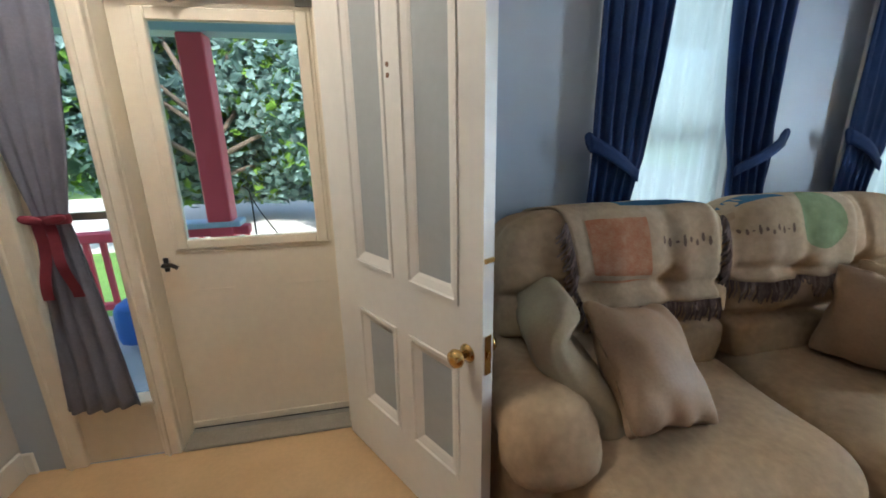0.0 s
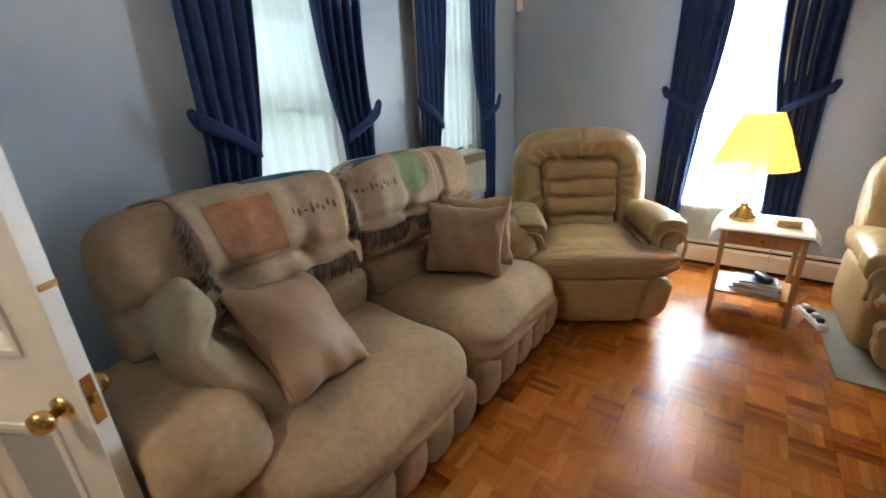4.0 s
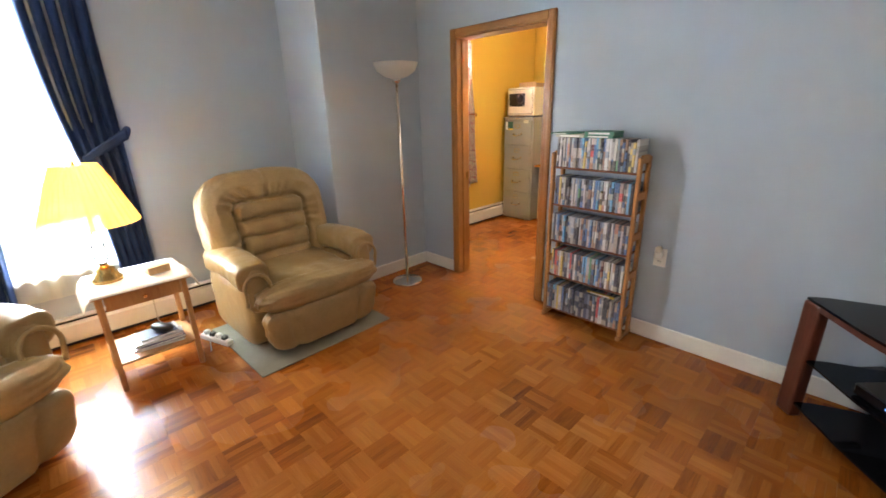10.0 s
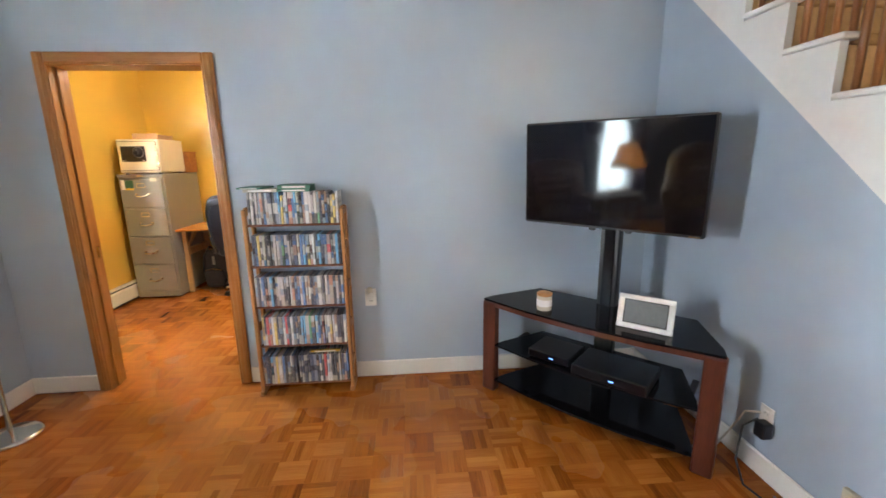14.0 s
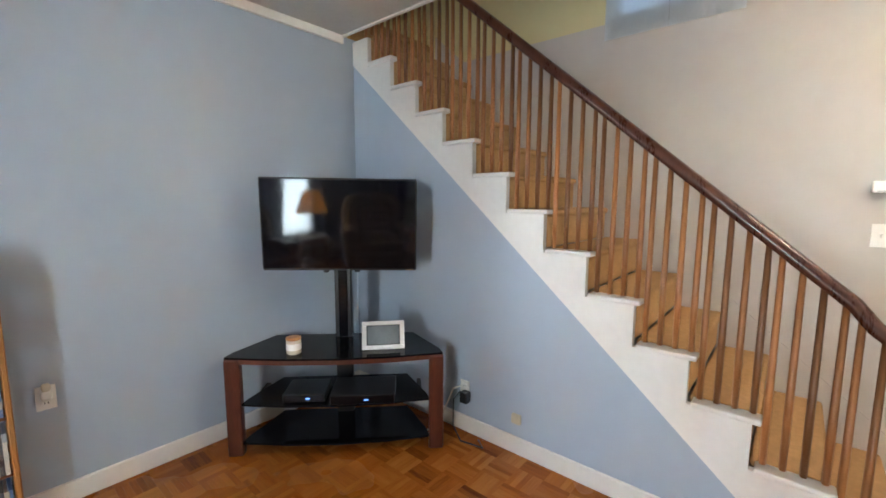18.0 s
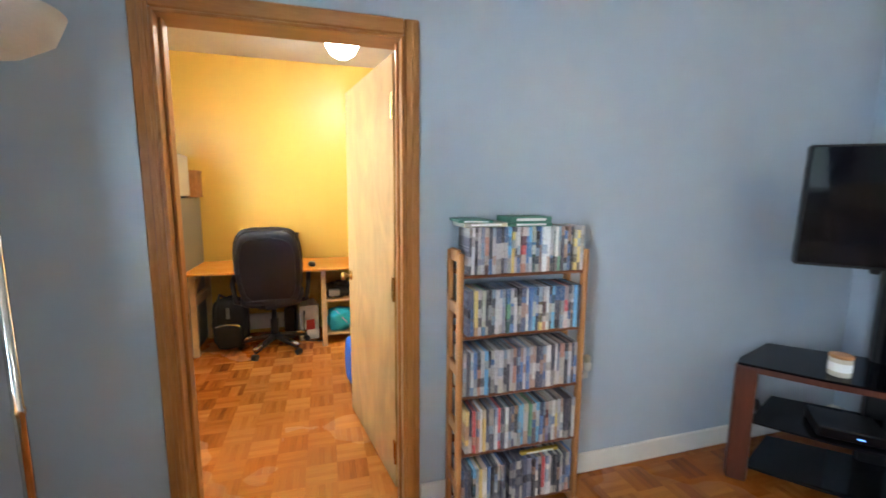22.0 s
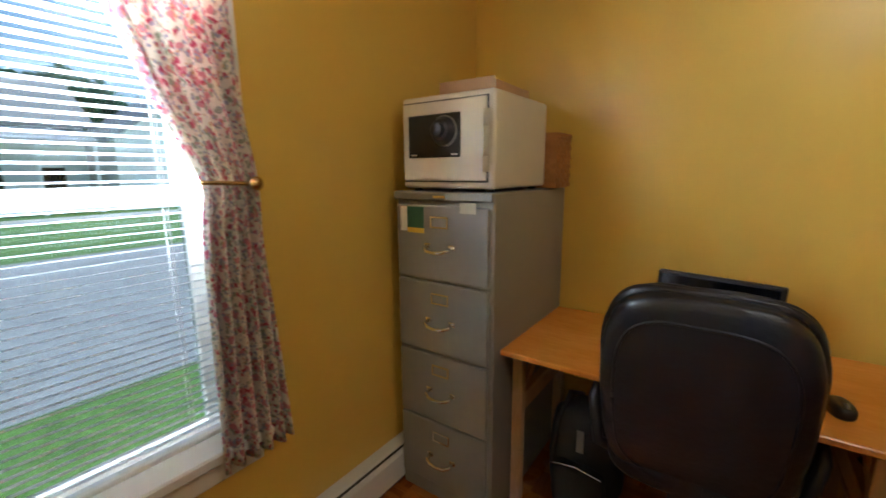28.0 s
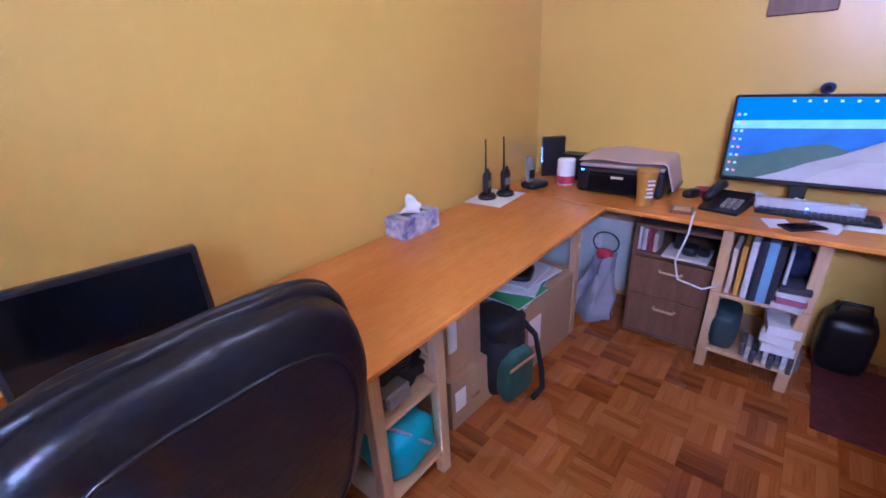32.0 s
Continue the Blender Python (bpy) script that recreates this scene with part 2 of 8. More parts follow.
M_LEATHER = material("tan_leather", (0.345, 0.238, 0.108), 0.34, var=0.12, scale=9, bump=0.4, bump_scale=17)
M_NAVY = material("navy_curtain_cloth", (0.016, 0.038, 0.115), 0.75, var=0.2, scale=8, bump=0.1, bump_scale=200, spec=0.2)
M_SHEER = sheer("white_sheer", (0.74, 0.80, 0.79), 0.2, 0.62)
M_BLACKGLASS = material("black_glass", (0.006, 0.006, 0.008), 0.07, var=0.1, spec=0.2)
M_TVGLASS = material("glossy_television_screen", (0.004, 0.004, 0.006), 0.06, var=0.1, spec=0.3)
M_BLACK = material("black_plastic", (0.012, 0.012, 0.014), 0.35, var=0.2, scale=20)
M_CHERRY = wood("dark_cherry_wood", (0.06, 0.016, 0.010), (0.13, 0.036, 0.020), 0.3, 14, 'Z')
M_DARKWOOD = wood("dark_stained_rail", (0.045, 0.013, 0.007), (0.10, 0.030, 0.014), 0.28, 12, 'Z')
M_BALUSTER = wood("brown_baluster", (0.22, 0.08, 0.024), (0.40, 0.175, 0.062), 0.35, 16, 'Z', per_object=0.45)
M_CARPET = material("tan_stair_carpet", (0.46, 0.28, 0.13), 0.95, var=0.12, scale=30, bump=0.4, bump_scale=300, spec=0.1)
M_GREYMETAL = material("grey_painted_steel", (0.25, 0.24, 0.215), 0.4, var=0.05, scale=4, bump=0.02)
M_CHROME = material("chrome", (0.75, 0.74, 0.70), 0.15, metal=1.0, var=0.05)
M_BRASS = material("brass", (0.62, 0.42, 0.16), 0.25, metal=1.0, var=0.12, scale=20)
M_SAFE = material("cream_safe_enamel", (0.66, 0.61, 0.50), 0.4, var=0.03, bump=0.08, bump_scale=150)
M_DESK = wood("orange_varnished_plywood", (0.60, 0.215, 0.022), (0.72, 0.30, 0.045), 0.25, 5, 'X')
M_DESKY = wood("orange_varnished_plywood_y", (0.60, 0.215, 0.022), (0.72, 0.30, 0.045), 0.25, 5, 'Y')
M_PINE = wood("pale_pine", (0.52, 0.32, 0.15), (0.68, 0.47, 0.26), 0.5, 10, 'Z')
M_PINEX = wood("pale_pine_level", (0.52, 0.32, 0.15), (0.68, 0.47, 0.26), 0.5, 10, 'X')
M_BLACKLEATHER = material("black_leather", (0.007, 0.008, 0.012), 0.33, var=0.2, scale=10, bump=0.22, bump_scale=45, spec=0.5)
M_CARD = material("brown_cardboard", (0.42, 0.27, 0.145), 0.8, var=0.06, scale=5)
M_WALNUT = wood("walnut_laminate", (0.13, 0.06, 0.028), (0.23, 0.115, 0.055), 0.45, 12, 'Z')
M_SHELF = wood("brown_shelf_wood", (0.14, 0.045, 0.016), (0.26, 0.10, 0.04), 0.4, 14, 'X')
M_SHELFSIDE = wood("tan_shelf_side", (0.42, 0.175, 0.05), (0.56, 0.28, 0.10), 0.4, 14, 'Z')
M_PAPER = material("white_paper", (0.82, 0.82, 0.80), 0.7, var=0.03)
M_WINGLASS = glass("window_glass", (0.69, 0.74, 0.75))
M_STORMGLASS = glass("storm_door_glass", (0.95, 0.97, 0.97))
M_TABLE = wood("honey_maple_table", (0.38, 0.17, 0.06), (0.55, 0.29, 0.12), 0.35, 12, 'Z')
from mathutils.bvhtree import BVHTree


# ---- small builders ----
def bm_box(bm, lo, hi, bevel=0.0, m=None, seg=1):
    """A box between two corners, with rounded edges if wanted, put through the matrix m."""
    c = [(a + b) / 2 for a, b in zip(lo, hi)]
    s = [abs(b - a) for a, b in zip(lo, hi)]
    r = bmesh.ops.create_cube(bm, size=1, matrix=Matrix.LocRotScale(c, None, s))
    vs = r["verts"]
    if bevel > 0:
        es = list({e for v in vs for e in v.link_edges})
        rb = bmesh.ops.bevel(bm, geom=es, offset=min(bevel, min(s) * 0.45), segments=seg, affect='EDGES', profile=0.5)
        vs = rb["verts"]
        vs = list({v for f in rb["faces"] for v in f.verts} | {v for v in vs if v.is_valid})
        isl, todo = set(vs), list(vs)
        while todo:
            for e in todo.pop().link_edges:
                for v in e.verts:
                    if v not in isl:
                        isl.add(v)
                        todo.append(v)
        vs = list(isl)
    if m is not None:
        bmesh.ops.transform(bm, matrix=m, verts=vs)
    return vs


def boxes(*specs, bevel=0.0, m=None, seg=1):
    bm = bmesh.new()
    for lo, hi in specs:
        bm_box(bm, lo, hi, bevel, m, seg)
    return bm


def part(name, bm, mat, parent=None, label="", smooth=False, at=None):
    """Links a bmesh as one mesh object, under a thing or a part if one is given."""
    me = bpy.data.meshes.new(name)
    bm.normal_update()
    bm.to_mesh(me)
    bm.free()
    me.materials.append(mat)
    if smooth:
        for p in me.polygons:
            p.use_smooth = True
    ob = new(name, me)
    if parent is not None:
        ob.parent = parent
    if at is not None:
        ob.matrix_basis = at
    if label:
        ob["label"] = label
    return ob


def thing(name, label, category, group="", at=None):
    ob = new(name)
    ob.empty_display_size = 0.1
    if at is not None:
        ob.matrix_basis = at
    return tagged(ob, label, category, group)


def setting(name, bm, mat, label="", smooth=False):
    return tagged(part(name, bm, mat, None, label, smooth), kind="structure")


def rbox(size, k=5.0, n=8, warp=None, m=None, bm=None):
    """A soft box: a cube whose surface is pulled towards a rounded shape; warp moves its points."""
    bm = bm or bmesh.new()
    g = np.linspace(-1, 1, n + 1)
    u, v = np.meshgrid(g, g, indexing='ij')
    faces_uv = [(0, 1, 2, 1), (0, 1, 2, -1), (1, 2, 0, 1), (1, 2, 0, -1), (2, 0, 1, 1), (2, 0, 1, -1)]
    made = []
    for a, b, c, s in faces_uv:
        p = np.zeros((n + 1, n + 1, 3))
        p[..., a], p[..., b], p[..., c] = u, v, s
        q = p / (np.abs(p) ** k).sum(-1, keepdims=True) ** (1 / k)
        q = q.reshape(-1, 3)
        w = warp(q.copy()) if warp else q
        w = w * (np.array(size) / 2)
        vs = [bm.verts.new(x) for x in w]
        made += vs
        for i in range(n):
            for j in range(n):
                f = [vs[i * (n + 1) + j], vs[(i + 1) * (n + 1) + j], vs[(i + 1) * (n + 1) + j + 1], vs[i * (n + 1) + j + 1]]
                bm.faces.new(f if s > 0 else f[::-1])
    bmesh.ops.remove_doubles(bm, verts=made, dist=1e-5)
    made = [x for x in made if x.is_valid]
    if m is not None:
        bmesh.ops.transform(bm, matrix=m, verts=made)
    return bm


def tube(pts, r, seg=8, bm=None, closed=False, r_end=None):
    """A round bar along a line of points."""
    bm = bm or bmesh.new()
    pts = [Vector(p) for p in pts]
    rings, up = [], None
    for i, p in enumerate(pts):
        a, b = pts[max(0, i - 1)], pts[min(len(pts) - 1, i + 1)]
        d = (b - a).normalized()
        if up is None:
            up = Vector((0, 0, 1)) if abs(d.z) < 0.9 else Vector((1, 0, 0))
        side = d.cross(up).normalized()
        up = side.cross(d).normalized()
        rr = r if r_end is None else r + (r_end - r) * i / max(1, len(pts) - 1)
        rings.append([bm.verts.new(p + rr * (math.cos(t) * side + math.sin(t) * up)) for t in [2 * math.pi * k / seg for k in range(seg)]])
    for a, b in zip(rings, rings[1:]):
        for k in range(seg):
            bm.faces.new((a[k], a[(k + 1) % seg], b[(k + 1) % seg], b[k]))
    bm.faces.new(rings[0][::-1])
    bm.faces.new(rings[-1])
    return bm


def lathe(profile, seg=20, bm=None, m=None, cap=True):
    """A turned shape from (radius, height) pairs."""
    bm = bm or bmesh.new()
    rings = [[bm.verts.new((max(r, 1e-4) * math.cos(2 * math.pi * k / seg), max(r, 1e-4) * math.sin(2 * math.pi * k / seg), z)) for k in range(seg)] for r, z in profile]
    for a, b in zip(rings, rings[1:]):
        for k in range(seg):
            bm.faces.new((a[k], a[(k + 1) % seg], b[(k + 1) % seg], b[k]))
    if cap:
        bm.faces.new(rings[0][::-1])
        bm.faces.new(rings[-1])
    if m is not None:
        bmesh.ops.transform(bm, matrix=m, verts=[v for r in rings for v in r])
    return bm


def prism(pts, lo, hi, axis='x', bm=None):
    """A flat outline drawn out along an axis: pts are the other two coordinates, in order."""
    bm = bm or bmesh.new()

    def at(p, d):
        return (d, p[0], p[1]) if axis == 'x' else (p[0], d, p[1]) if axis == 'y' else (p[0], p[1], d)

    a, b = [bm.verts.new(at(p, lo)) for p in pts], [bm.verts.new(at(p, hi)) for p in pts]
    n = len(pts)
    fs = [bm.faces.new(a), bm.faces.new(b[::-1])] + [bm.faces.new((a[i], b[i], b[(i + 1) % n], a[(i + 1) % n])) for i in range(n)]
    bmesh.ops.recalc_face_normals(bm, faces=fs)
    return bm


def sheet(fn, nu, nv, bm=None):
    """A surface fn(u, v) over the unit square."""
    bm = bm or bmesh.new()
    g = [[bm.verts.new(fn(i / nu, j / nv)) for j in range(nv + 1)] for i in range(nu + 1)]
    for i in range(nu):
        for j in range(nv):
            bm.faces.new((g[i][j], g[i + 1][j], g[i + 1][j + 1], g[i][j + 1]))
    return bm


def thick(ob, t):
    md = ob.modifiers.new("thickness", 'SOLIDIFY')
    md.thickness, md.offset = t, 0
    return ob


def wall_with_openings(bm, axis, d0, d1, a0, a1, z0, z1, holes=()):
    """A wall from d0 to d1 across its thickness and a0 to a1 along it, with holes (from, to, bottom, top)."""
    cuts = sorted({a0, a1, *[h[0] for h in holes], *[h[1] for h in holes]})
    for s, e in zip(cuts, cuts[1:]):
        spans, z = [], z0
        for h in sorted([h for h in holes if h[0] <= s + 1e-6 and h[1] >= e - 1e-6], key=lambda h: h[2]):
            spans.append((z, h[2]))
            z = h[3]
        spans.append((z, z1))
        for lo, hi in spans:
            if hi - lo > 1e-4:
                if axis == 'y':
                    bm_box(bm, (s, d0, lo), (e, d1, hi))
                else:
                    bm_box(bm, (d0, s, lo), (d1, e, hi))
    return bm

# ---- the large structure ----
XW, XE, YN, YS = -1.55, 4.16, 1.86, -2.69          # living room
OW, OE, ON, OS = 0.54, 4.16, -2.81, -5.44          # office
CEIL, OCEIL = 2.75, 2.68                           # living room, office
W1, W2 = (1.20, 1.93), (2.72, 3.44)                # windows in the north wall
DOOR = (2.194, 3.058, -0.06, 2.042)                     # doorway to the office
OWIN = (-4.00, -3.20, 0.62, 2.15)                  # office window

setting("wall_north", wall_with_openings(bmesh.new(), 'y', YN, YN + 0.20, XW - 0.15, XE + 0.2, -0.3, CEIL + 0.2,
        [(-1.34, -0.06, 0.0, 2.14), (*W1, 0.58, 2.22), (*W2, 0.58, 2.22)]), M_BLUE)
setting("wall_east", wall_with_openings(bmesh.new(), 'x', XE, XE + 0.2, YS, YN, -0.3, CEIL + 0.2, [(-0.38, 0.38, 0.52, 2.22)]), M_BLUE)
setting("wall_south", wall_with_openings(bmesh.new(), 'y', YS - 0.06, YS, XW, XE, -0.05, CEIL, [DOOR]), M_BLUE)
setting("office_wall_north", wall_with_openings(bmesh.new(), 'y', ON, YS - 0.06, OW, OE, -0.05, CEIL, [DOOR]), M_YELLOW)
setting("office_wall_east", wall_with_openings(bmesh.new(), 'x', OE, OE + 0.2, OS - 0.2, YS, -0.3, CEIL + 0.2, [OWIN]), M_YELLOW)
setting("office_wall_south", boxes(((OW - 0.15, OS - 0.15, -0.3), (OE, OS, CEIL))), M_YELLOW)
setting("office_wall_west", boxes(((OW - 0.15, OS, -0.3), (OW, YS - 0.06, CEIL))), M_YELLOW)
setting("chimney_breast", boxes(((3.53, YS, 0.0), (XE, -1.715, CEIL)), bevel=0.006), M_BLUE)

# west wall of the stairs and hall, two storeys high, with the doorway to the dining room
wall_w = bmesh.new()
wall_with_openings(wall_w, 'x', XW - 0.15, XW, -2.75, YN, -0.3, CEIL, [(0.63, 1.45, 0.0, 2.04), (-1.08, -0.36, 2.66, CEIL)])
setting("wall_west", wall_w, M_GREIGE)
setting("upper_wall_west", wall_with_openings(bmesh.new(), 'x', XW - 0.15, XW, -4.4, 0.0, CEIL, 5.3, [(-1.08, -0.36, CEIL, 4.0)]), M_UPPER)
setting("upper_wall_south", boxes(((XW, -4.4, CEIL), (1.6, -4.25, 5.3))), M_UPPER)
setting("upper_wall_north", boxes(((XW, -0.34, CEIL + 0.24), (1.6, -0.22, 5.3))), M_UPPER)
setting("upper_wall_east", wall_with_openings(bmesh.new(), 'x', 1.5, 1.6, -4.25, -0.34, CEIL + 0.24, 5.3, [(-2.0, -0.9, 3.6, 4.9)]), M_UPPER)
setting("upper_ceiling", boxes(((XW, -4.4, 5.3), (1.6, 0.0, 5.4))), M_CEIL)
setting("upper_floor", boxes(((XW, -4.25, 2.8), (1.5, -2.78, 2.99)), ((-0.49, -2.69, CEIL + 0.05), (1.5, -0.34, CEIL + 0.24))), M_CARPET)

# ceilings; the living room's is open above the stairs
setting("ceiling", boxes(((-0.49, YS, CEIL), (XE, YN, CEIL + 0.05)), ((XW, -0.34, CEIL), (-0.49, YN, CEIL + 0.05)),
                         ((XW - 0.1, -0.34, CEIL + 0.05), (-0.49, YN + 0.2, CEIL + 0.24))), M_CEIL)
setting("office_ceiling", boxes(((OW, OS, OCEIL), (OE, ON, OCEIL + 0.12))), M_CEIL)
setting("ceiling_trim", boxes(((-0.49, YS, 2.69), (XE, YS + 0.022, CEIL)), ((XW, -0.34, 2.70), (XW + 0.02, YN, CEIL)),
                              ((-0.505, YS, CEIL - 0.012), (-0.475, -0.34, CEIL)), ((-1.55, -0.355, CEIL - 0.012), (-0.505, -0.33, CEIL)), bevel=0.004), M_WHITE)

# floors
setting("subfloor", boxes(((XW - 0.2, OS - 0.2, -0.32), (XE + 0.2, YN + 0.2, -0.012))), M_WALNUT)
setting("entry_floor", boxes(((XW, 0.42, -0.012), (0.44, YN, 0.0))), M_TAN)

# baseboards
def board(*specs):
    return boxes(*specs, bevel=0.006)


setting("baseboard_south", board(((0.0 - 0.585, YS, 0), (2.132, YS + 0.016, 0.112)), ((3.12, YS, 0), (3.53, YS + 0.016, 0.112))), M_WHITE)
setting("baseboard_breast", board(((3.514, YS + 0.016, 0), (3.53, -1.70, 0.112)), ((3.53, -1.715, 0), (XE, -1.699, 0.112))), M_WHITE)
setting("baseboard_stairs", board(((-0.585, YS + 0.016, 0), (-0.569, 0.38, 0.112))), M_WHITE)
setting("baseboard_north", board(((0.05, YN - 0.016, 0), (XE - 0.08, YN, 0.112)), ((XW, YN - 0.016, 0), (-1.50, YN, 0.112))), M_WHITE)
setting("baseboard_west", board(((XW, 1.54, 0), (XW + 0.016, YN - 0.016, 0.13)), ((XW, 0.42, 0), (XW + 0.016, 0.54, 0.13))), M_WHITE)


def heater(name, x, y0, y1, label):
    """A baseboard heater along an east wall: back plate, sloped cover, dark slots, end caps."""
    t = thing(name, label, "heater", at=pose(x, y0, 0))
    n = y1 - y0
    part("cover", prism([(-0.065, 0.03), (-0.065, 0.15), (-0.052, 0.172), (-0.02, 0.172), (-0.02, 0.03)], 0.02, n - 0.02, 'y'), M_WHITE, t)
    part("slot", boxes(((-0.058, 0.02, 0.174), (-0.004, n - 0.02, 0.186)), ((-0.05, 0.02, 0.006), (-0.004, n - 0.02, 0.028))), M_BLACK, t, "dark slot")
    part("top_rail", boxes(((-0.06, 0.01, 0.187), (0, n - 0.01, 0.2)), bevel=0.004), M_WHITE, t)
    part("back_plate", boxes(((-0.004, 0, 0.0), (0, n, 0.198))), M_WHITE, t)
    for a in (0, n - 0.03):
        part("end_cap", boxes(((-0.07, a, 0.004), (0, a + 0.03, 0.202)), bevel=0.004), M_WHITE, t)
    return t


heater("baseboard_heater", XE, -1.68, 1.84, "long white metal baseboard heater under the window")
heater("baseboard_heater", OE, -5.40, -2.84, "cream metal baseboard heater along the yellow wall")

# ---- doorway to the office: oak casing, jambs, stop ----
dw = thing("door_casing", "varnished oak door casing round the office doorway", "door frame")
x0, x1, zt = DOOR[0], DOOR[1], DOOR[3]
CW, JT = 0.060, 0.012                              # casing width, jamb thickness
for lo, hi in ((x0 - CW, x0), (x1, x1 + CW)):
    part("side_casing", boxes(((lo, YS, 0), (hi, YS + 0.02, zt + CW)), bevel=0.006), M_OAK, dw)
    part("side_casing", boxes(((lo, ON - 0.02, 0), (hi, ON, zt + CW)), bevel=0.006), M_OAK, dw)
    part("casing_bead", boxes(((lo + 0.012, YS + 0.018, 0), (lo + 0.03, YS + 0.026, zt + 0.05)), bevel=0.003), M_OAK, dw)
part("head_casing", boxes(((x0, YS, zt), (x1, YS + 0.02, zt + CW)), bevel=0.006), M_OAKX, dw)
part("head_casing", boxes(((x0, ON - 0.02, zt), (x1, ON, zt + CW)), bevel=0.006), M_OAKX, dw)
for a, s in ((x0, 1), (x1, -1)):
    part("jamb", boxes(((min(a, a + s * JT), ON - 0.014, 0), (max(a, a + s * JT), YS + 0.014, zt)), bevel=0.002), M_OAK, dw)
    part("door_stop", boxes(((min(a + s * JT, a + s * (JT + 0.012)), -2.765, 0), (max(a + s * JT, a + s * (JT + 0.012)), -2.73, zt - JT)), bevel=0.003), M_OAK, dw)
part("jamb", boxes(((x0 + JT, ON - 0.014, zt - JT), (x1 - JT, YS + 0.014, zt)), bevel=0.002), M_OAKX, dw)
part("strike_plate", boxes(((x1 - JT - 0.003, -2.805, 0.885), (x1 - JT - 0.0002, -2.775, 0.955)), bevel=0.001), M_BRASS, dw, "brass strike plate")

# office door, swung into the office
od = thing("office_door", "flat birch veneer door standing open into the office", "door", at=pose(2.218, -2.817, 0, 0, 0, -79.5))
part("slab", boxes(((0, -0.035, 0.012), (0.84, 0, 2.02)), bevel=0.003), M_BIRCH, od)
for z in (0.2, 1.0, 1.8):
    part("hinge", boxes(((-0.012, 0.0, z - 0.05), (0.03, 0.003, z + 0.05))), M_BRASS, od, "brass hinge")
    part("hinge_pin", lathe([(0.007, z - 0.055), (0.007, z + 0.055)], 8, m=Matrix.Translation((-0.008, 0.006, 0))), M_BRASS, od)
for s in (1, -1):
    kb = lathe([(0.030, 0.0), (0.030, 0.006), (0.012, 0.010), (0.011, 0.03), (0.022, 0.036), (0.027, 0.048), (0.025, 0.060), (0.010, 0.066)], 16,
               m=Matrix.Translation((0.78, 0 if s > 0 else -0.035, 0.92)) @ Matrix.Rotation(radians(-90 * s), 4, 'X'))
    part("knob", kb, M_BRASS, od, "polished brass knob", smooth=True)
part("latch_plate", boxes(((0.84, -0.028, 0.885), (0.842, -0.008, 0.955))), M_BRASS, od)

# ---- stairs ----
RISE, RUN = 0.2118, 0.2451
SX = -0.585                                        # outer face of the stringer


def nose(k):
    return 0.6952 - RUN * k, RISE * k


# closed triangular wall under the stairs
setting("wall_under_stairs", prism([(YS, 0.0), (0.29, 0.0), (0.29, 0.02), (YS, 2.62)], SX - 0.10, SX - 0.006, 'x'), M_BLUE)

stairs = thing("staircase", "tan carpeted staircase with a white stepped stringer", "stairs")
outline = []
for k in range(1, 14):
    y, z = nose(k)
    outline += [(y - 0.02, z - RISE - (0.0 if k == 1 else 0.025)), (y - 0.02, z - 0.025)]
outline += [(YS + 0.001, nose(13)[1] - 0.025), (YS + 0.001, 2.56), (0.19, 0.0)]
part("stringer", prism(outline, SX - 0.035, SX, 'x'), M_WHITE, stairs, "white painted stepped stringer")
for k in range(1, 15):
    y, z = nose(k)
    part("tread", boxes(((XW + 0.005, y - RUN - 0.02, z - 0.04), (SX - 0.06, y, z)), bevel=0.018, seg=3), M_CARPET, stairs, "tan carpeted tread")
    part("riser", boxes(((XW + 0.005, y - 0.045, z - RISE), (SX - 0.036, y - 0.025, z - 0.038))), M_CARPET, stairs)
    if k < 13:
        part("tread_end", boxes(((SX - 0.06, y - RUN - 0.02 + 0.02, z - 0.025), (SX + 0.025, y + 0.012, z)), bevel=0.008, seg=2), M_WHITE, stairs, "white tread nosing")
part("wall_string", prism([(0.62, 0.0), (0.62, 0.18), (YS, 0.18 + (0.62 - YS) * RISE / RUN), (YS, (0.62 - YS) * RISE / RUN - 0.2), (0.40, 0.0)], XW, XW + 0.005, 'x'), M_GREIGE, stairs)

rail = thing("stair_railing", "dark wooden handrail with slim brown balusters and a turned newel post", "railing")
RX = SX - 0.045


def rail_z(y):
    return 1.118 + (0.24 - y) * RISE / RUN


spots = []
for k in range(1, 14):
    y, z = nose(k)
    for f in (0.09, 0.36, 0.63, 0.90):
        yy = y - f * RUN
        if k == 1 and f < 0.5:
            continue
        if yy > YS + 0.05:
            spots.append((yy, z))
for i, (yy, z) in enumerate(spots):
    top = rail_z(yy) - 0.02
    b = part("baluster", lathe([(0.0125, 0), (0.0145, 0.25 * (top - z)), (0.0115, top - z)], 8), M_BALUSTER, rail, smooth=True)
    b.matrix_basis = pose(RX, yy, z)
pth = [(RX, 0.445, 1.005), (RX, 0.36, 1.012), (RX, 0.31, 1.035), (RX, 0.26, 1.075)]
pth += [(RX, y, rail_z(y)) for y in np.linspace(0.2, -3.2, 18)]
hr = bmesh.new()
sec = [(-0.030, -0.022), (-0.034, 0.0), (-0.026, 0.022), (0.0, 0.031), (0.026, 0.022), (0.034, 0.0), (0.030, -0.022)]
rings = []
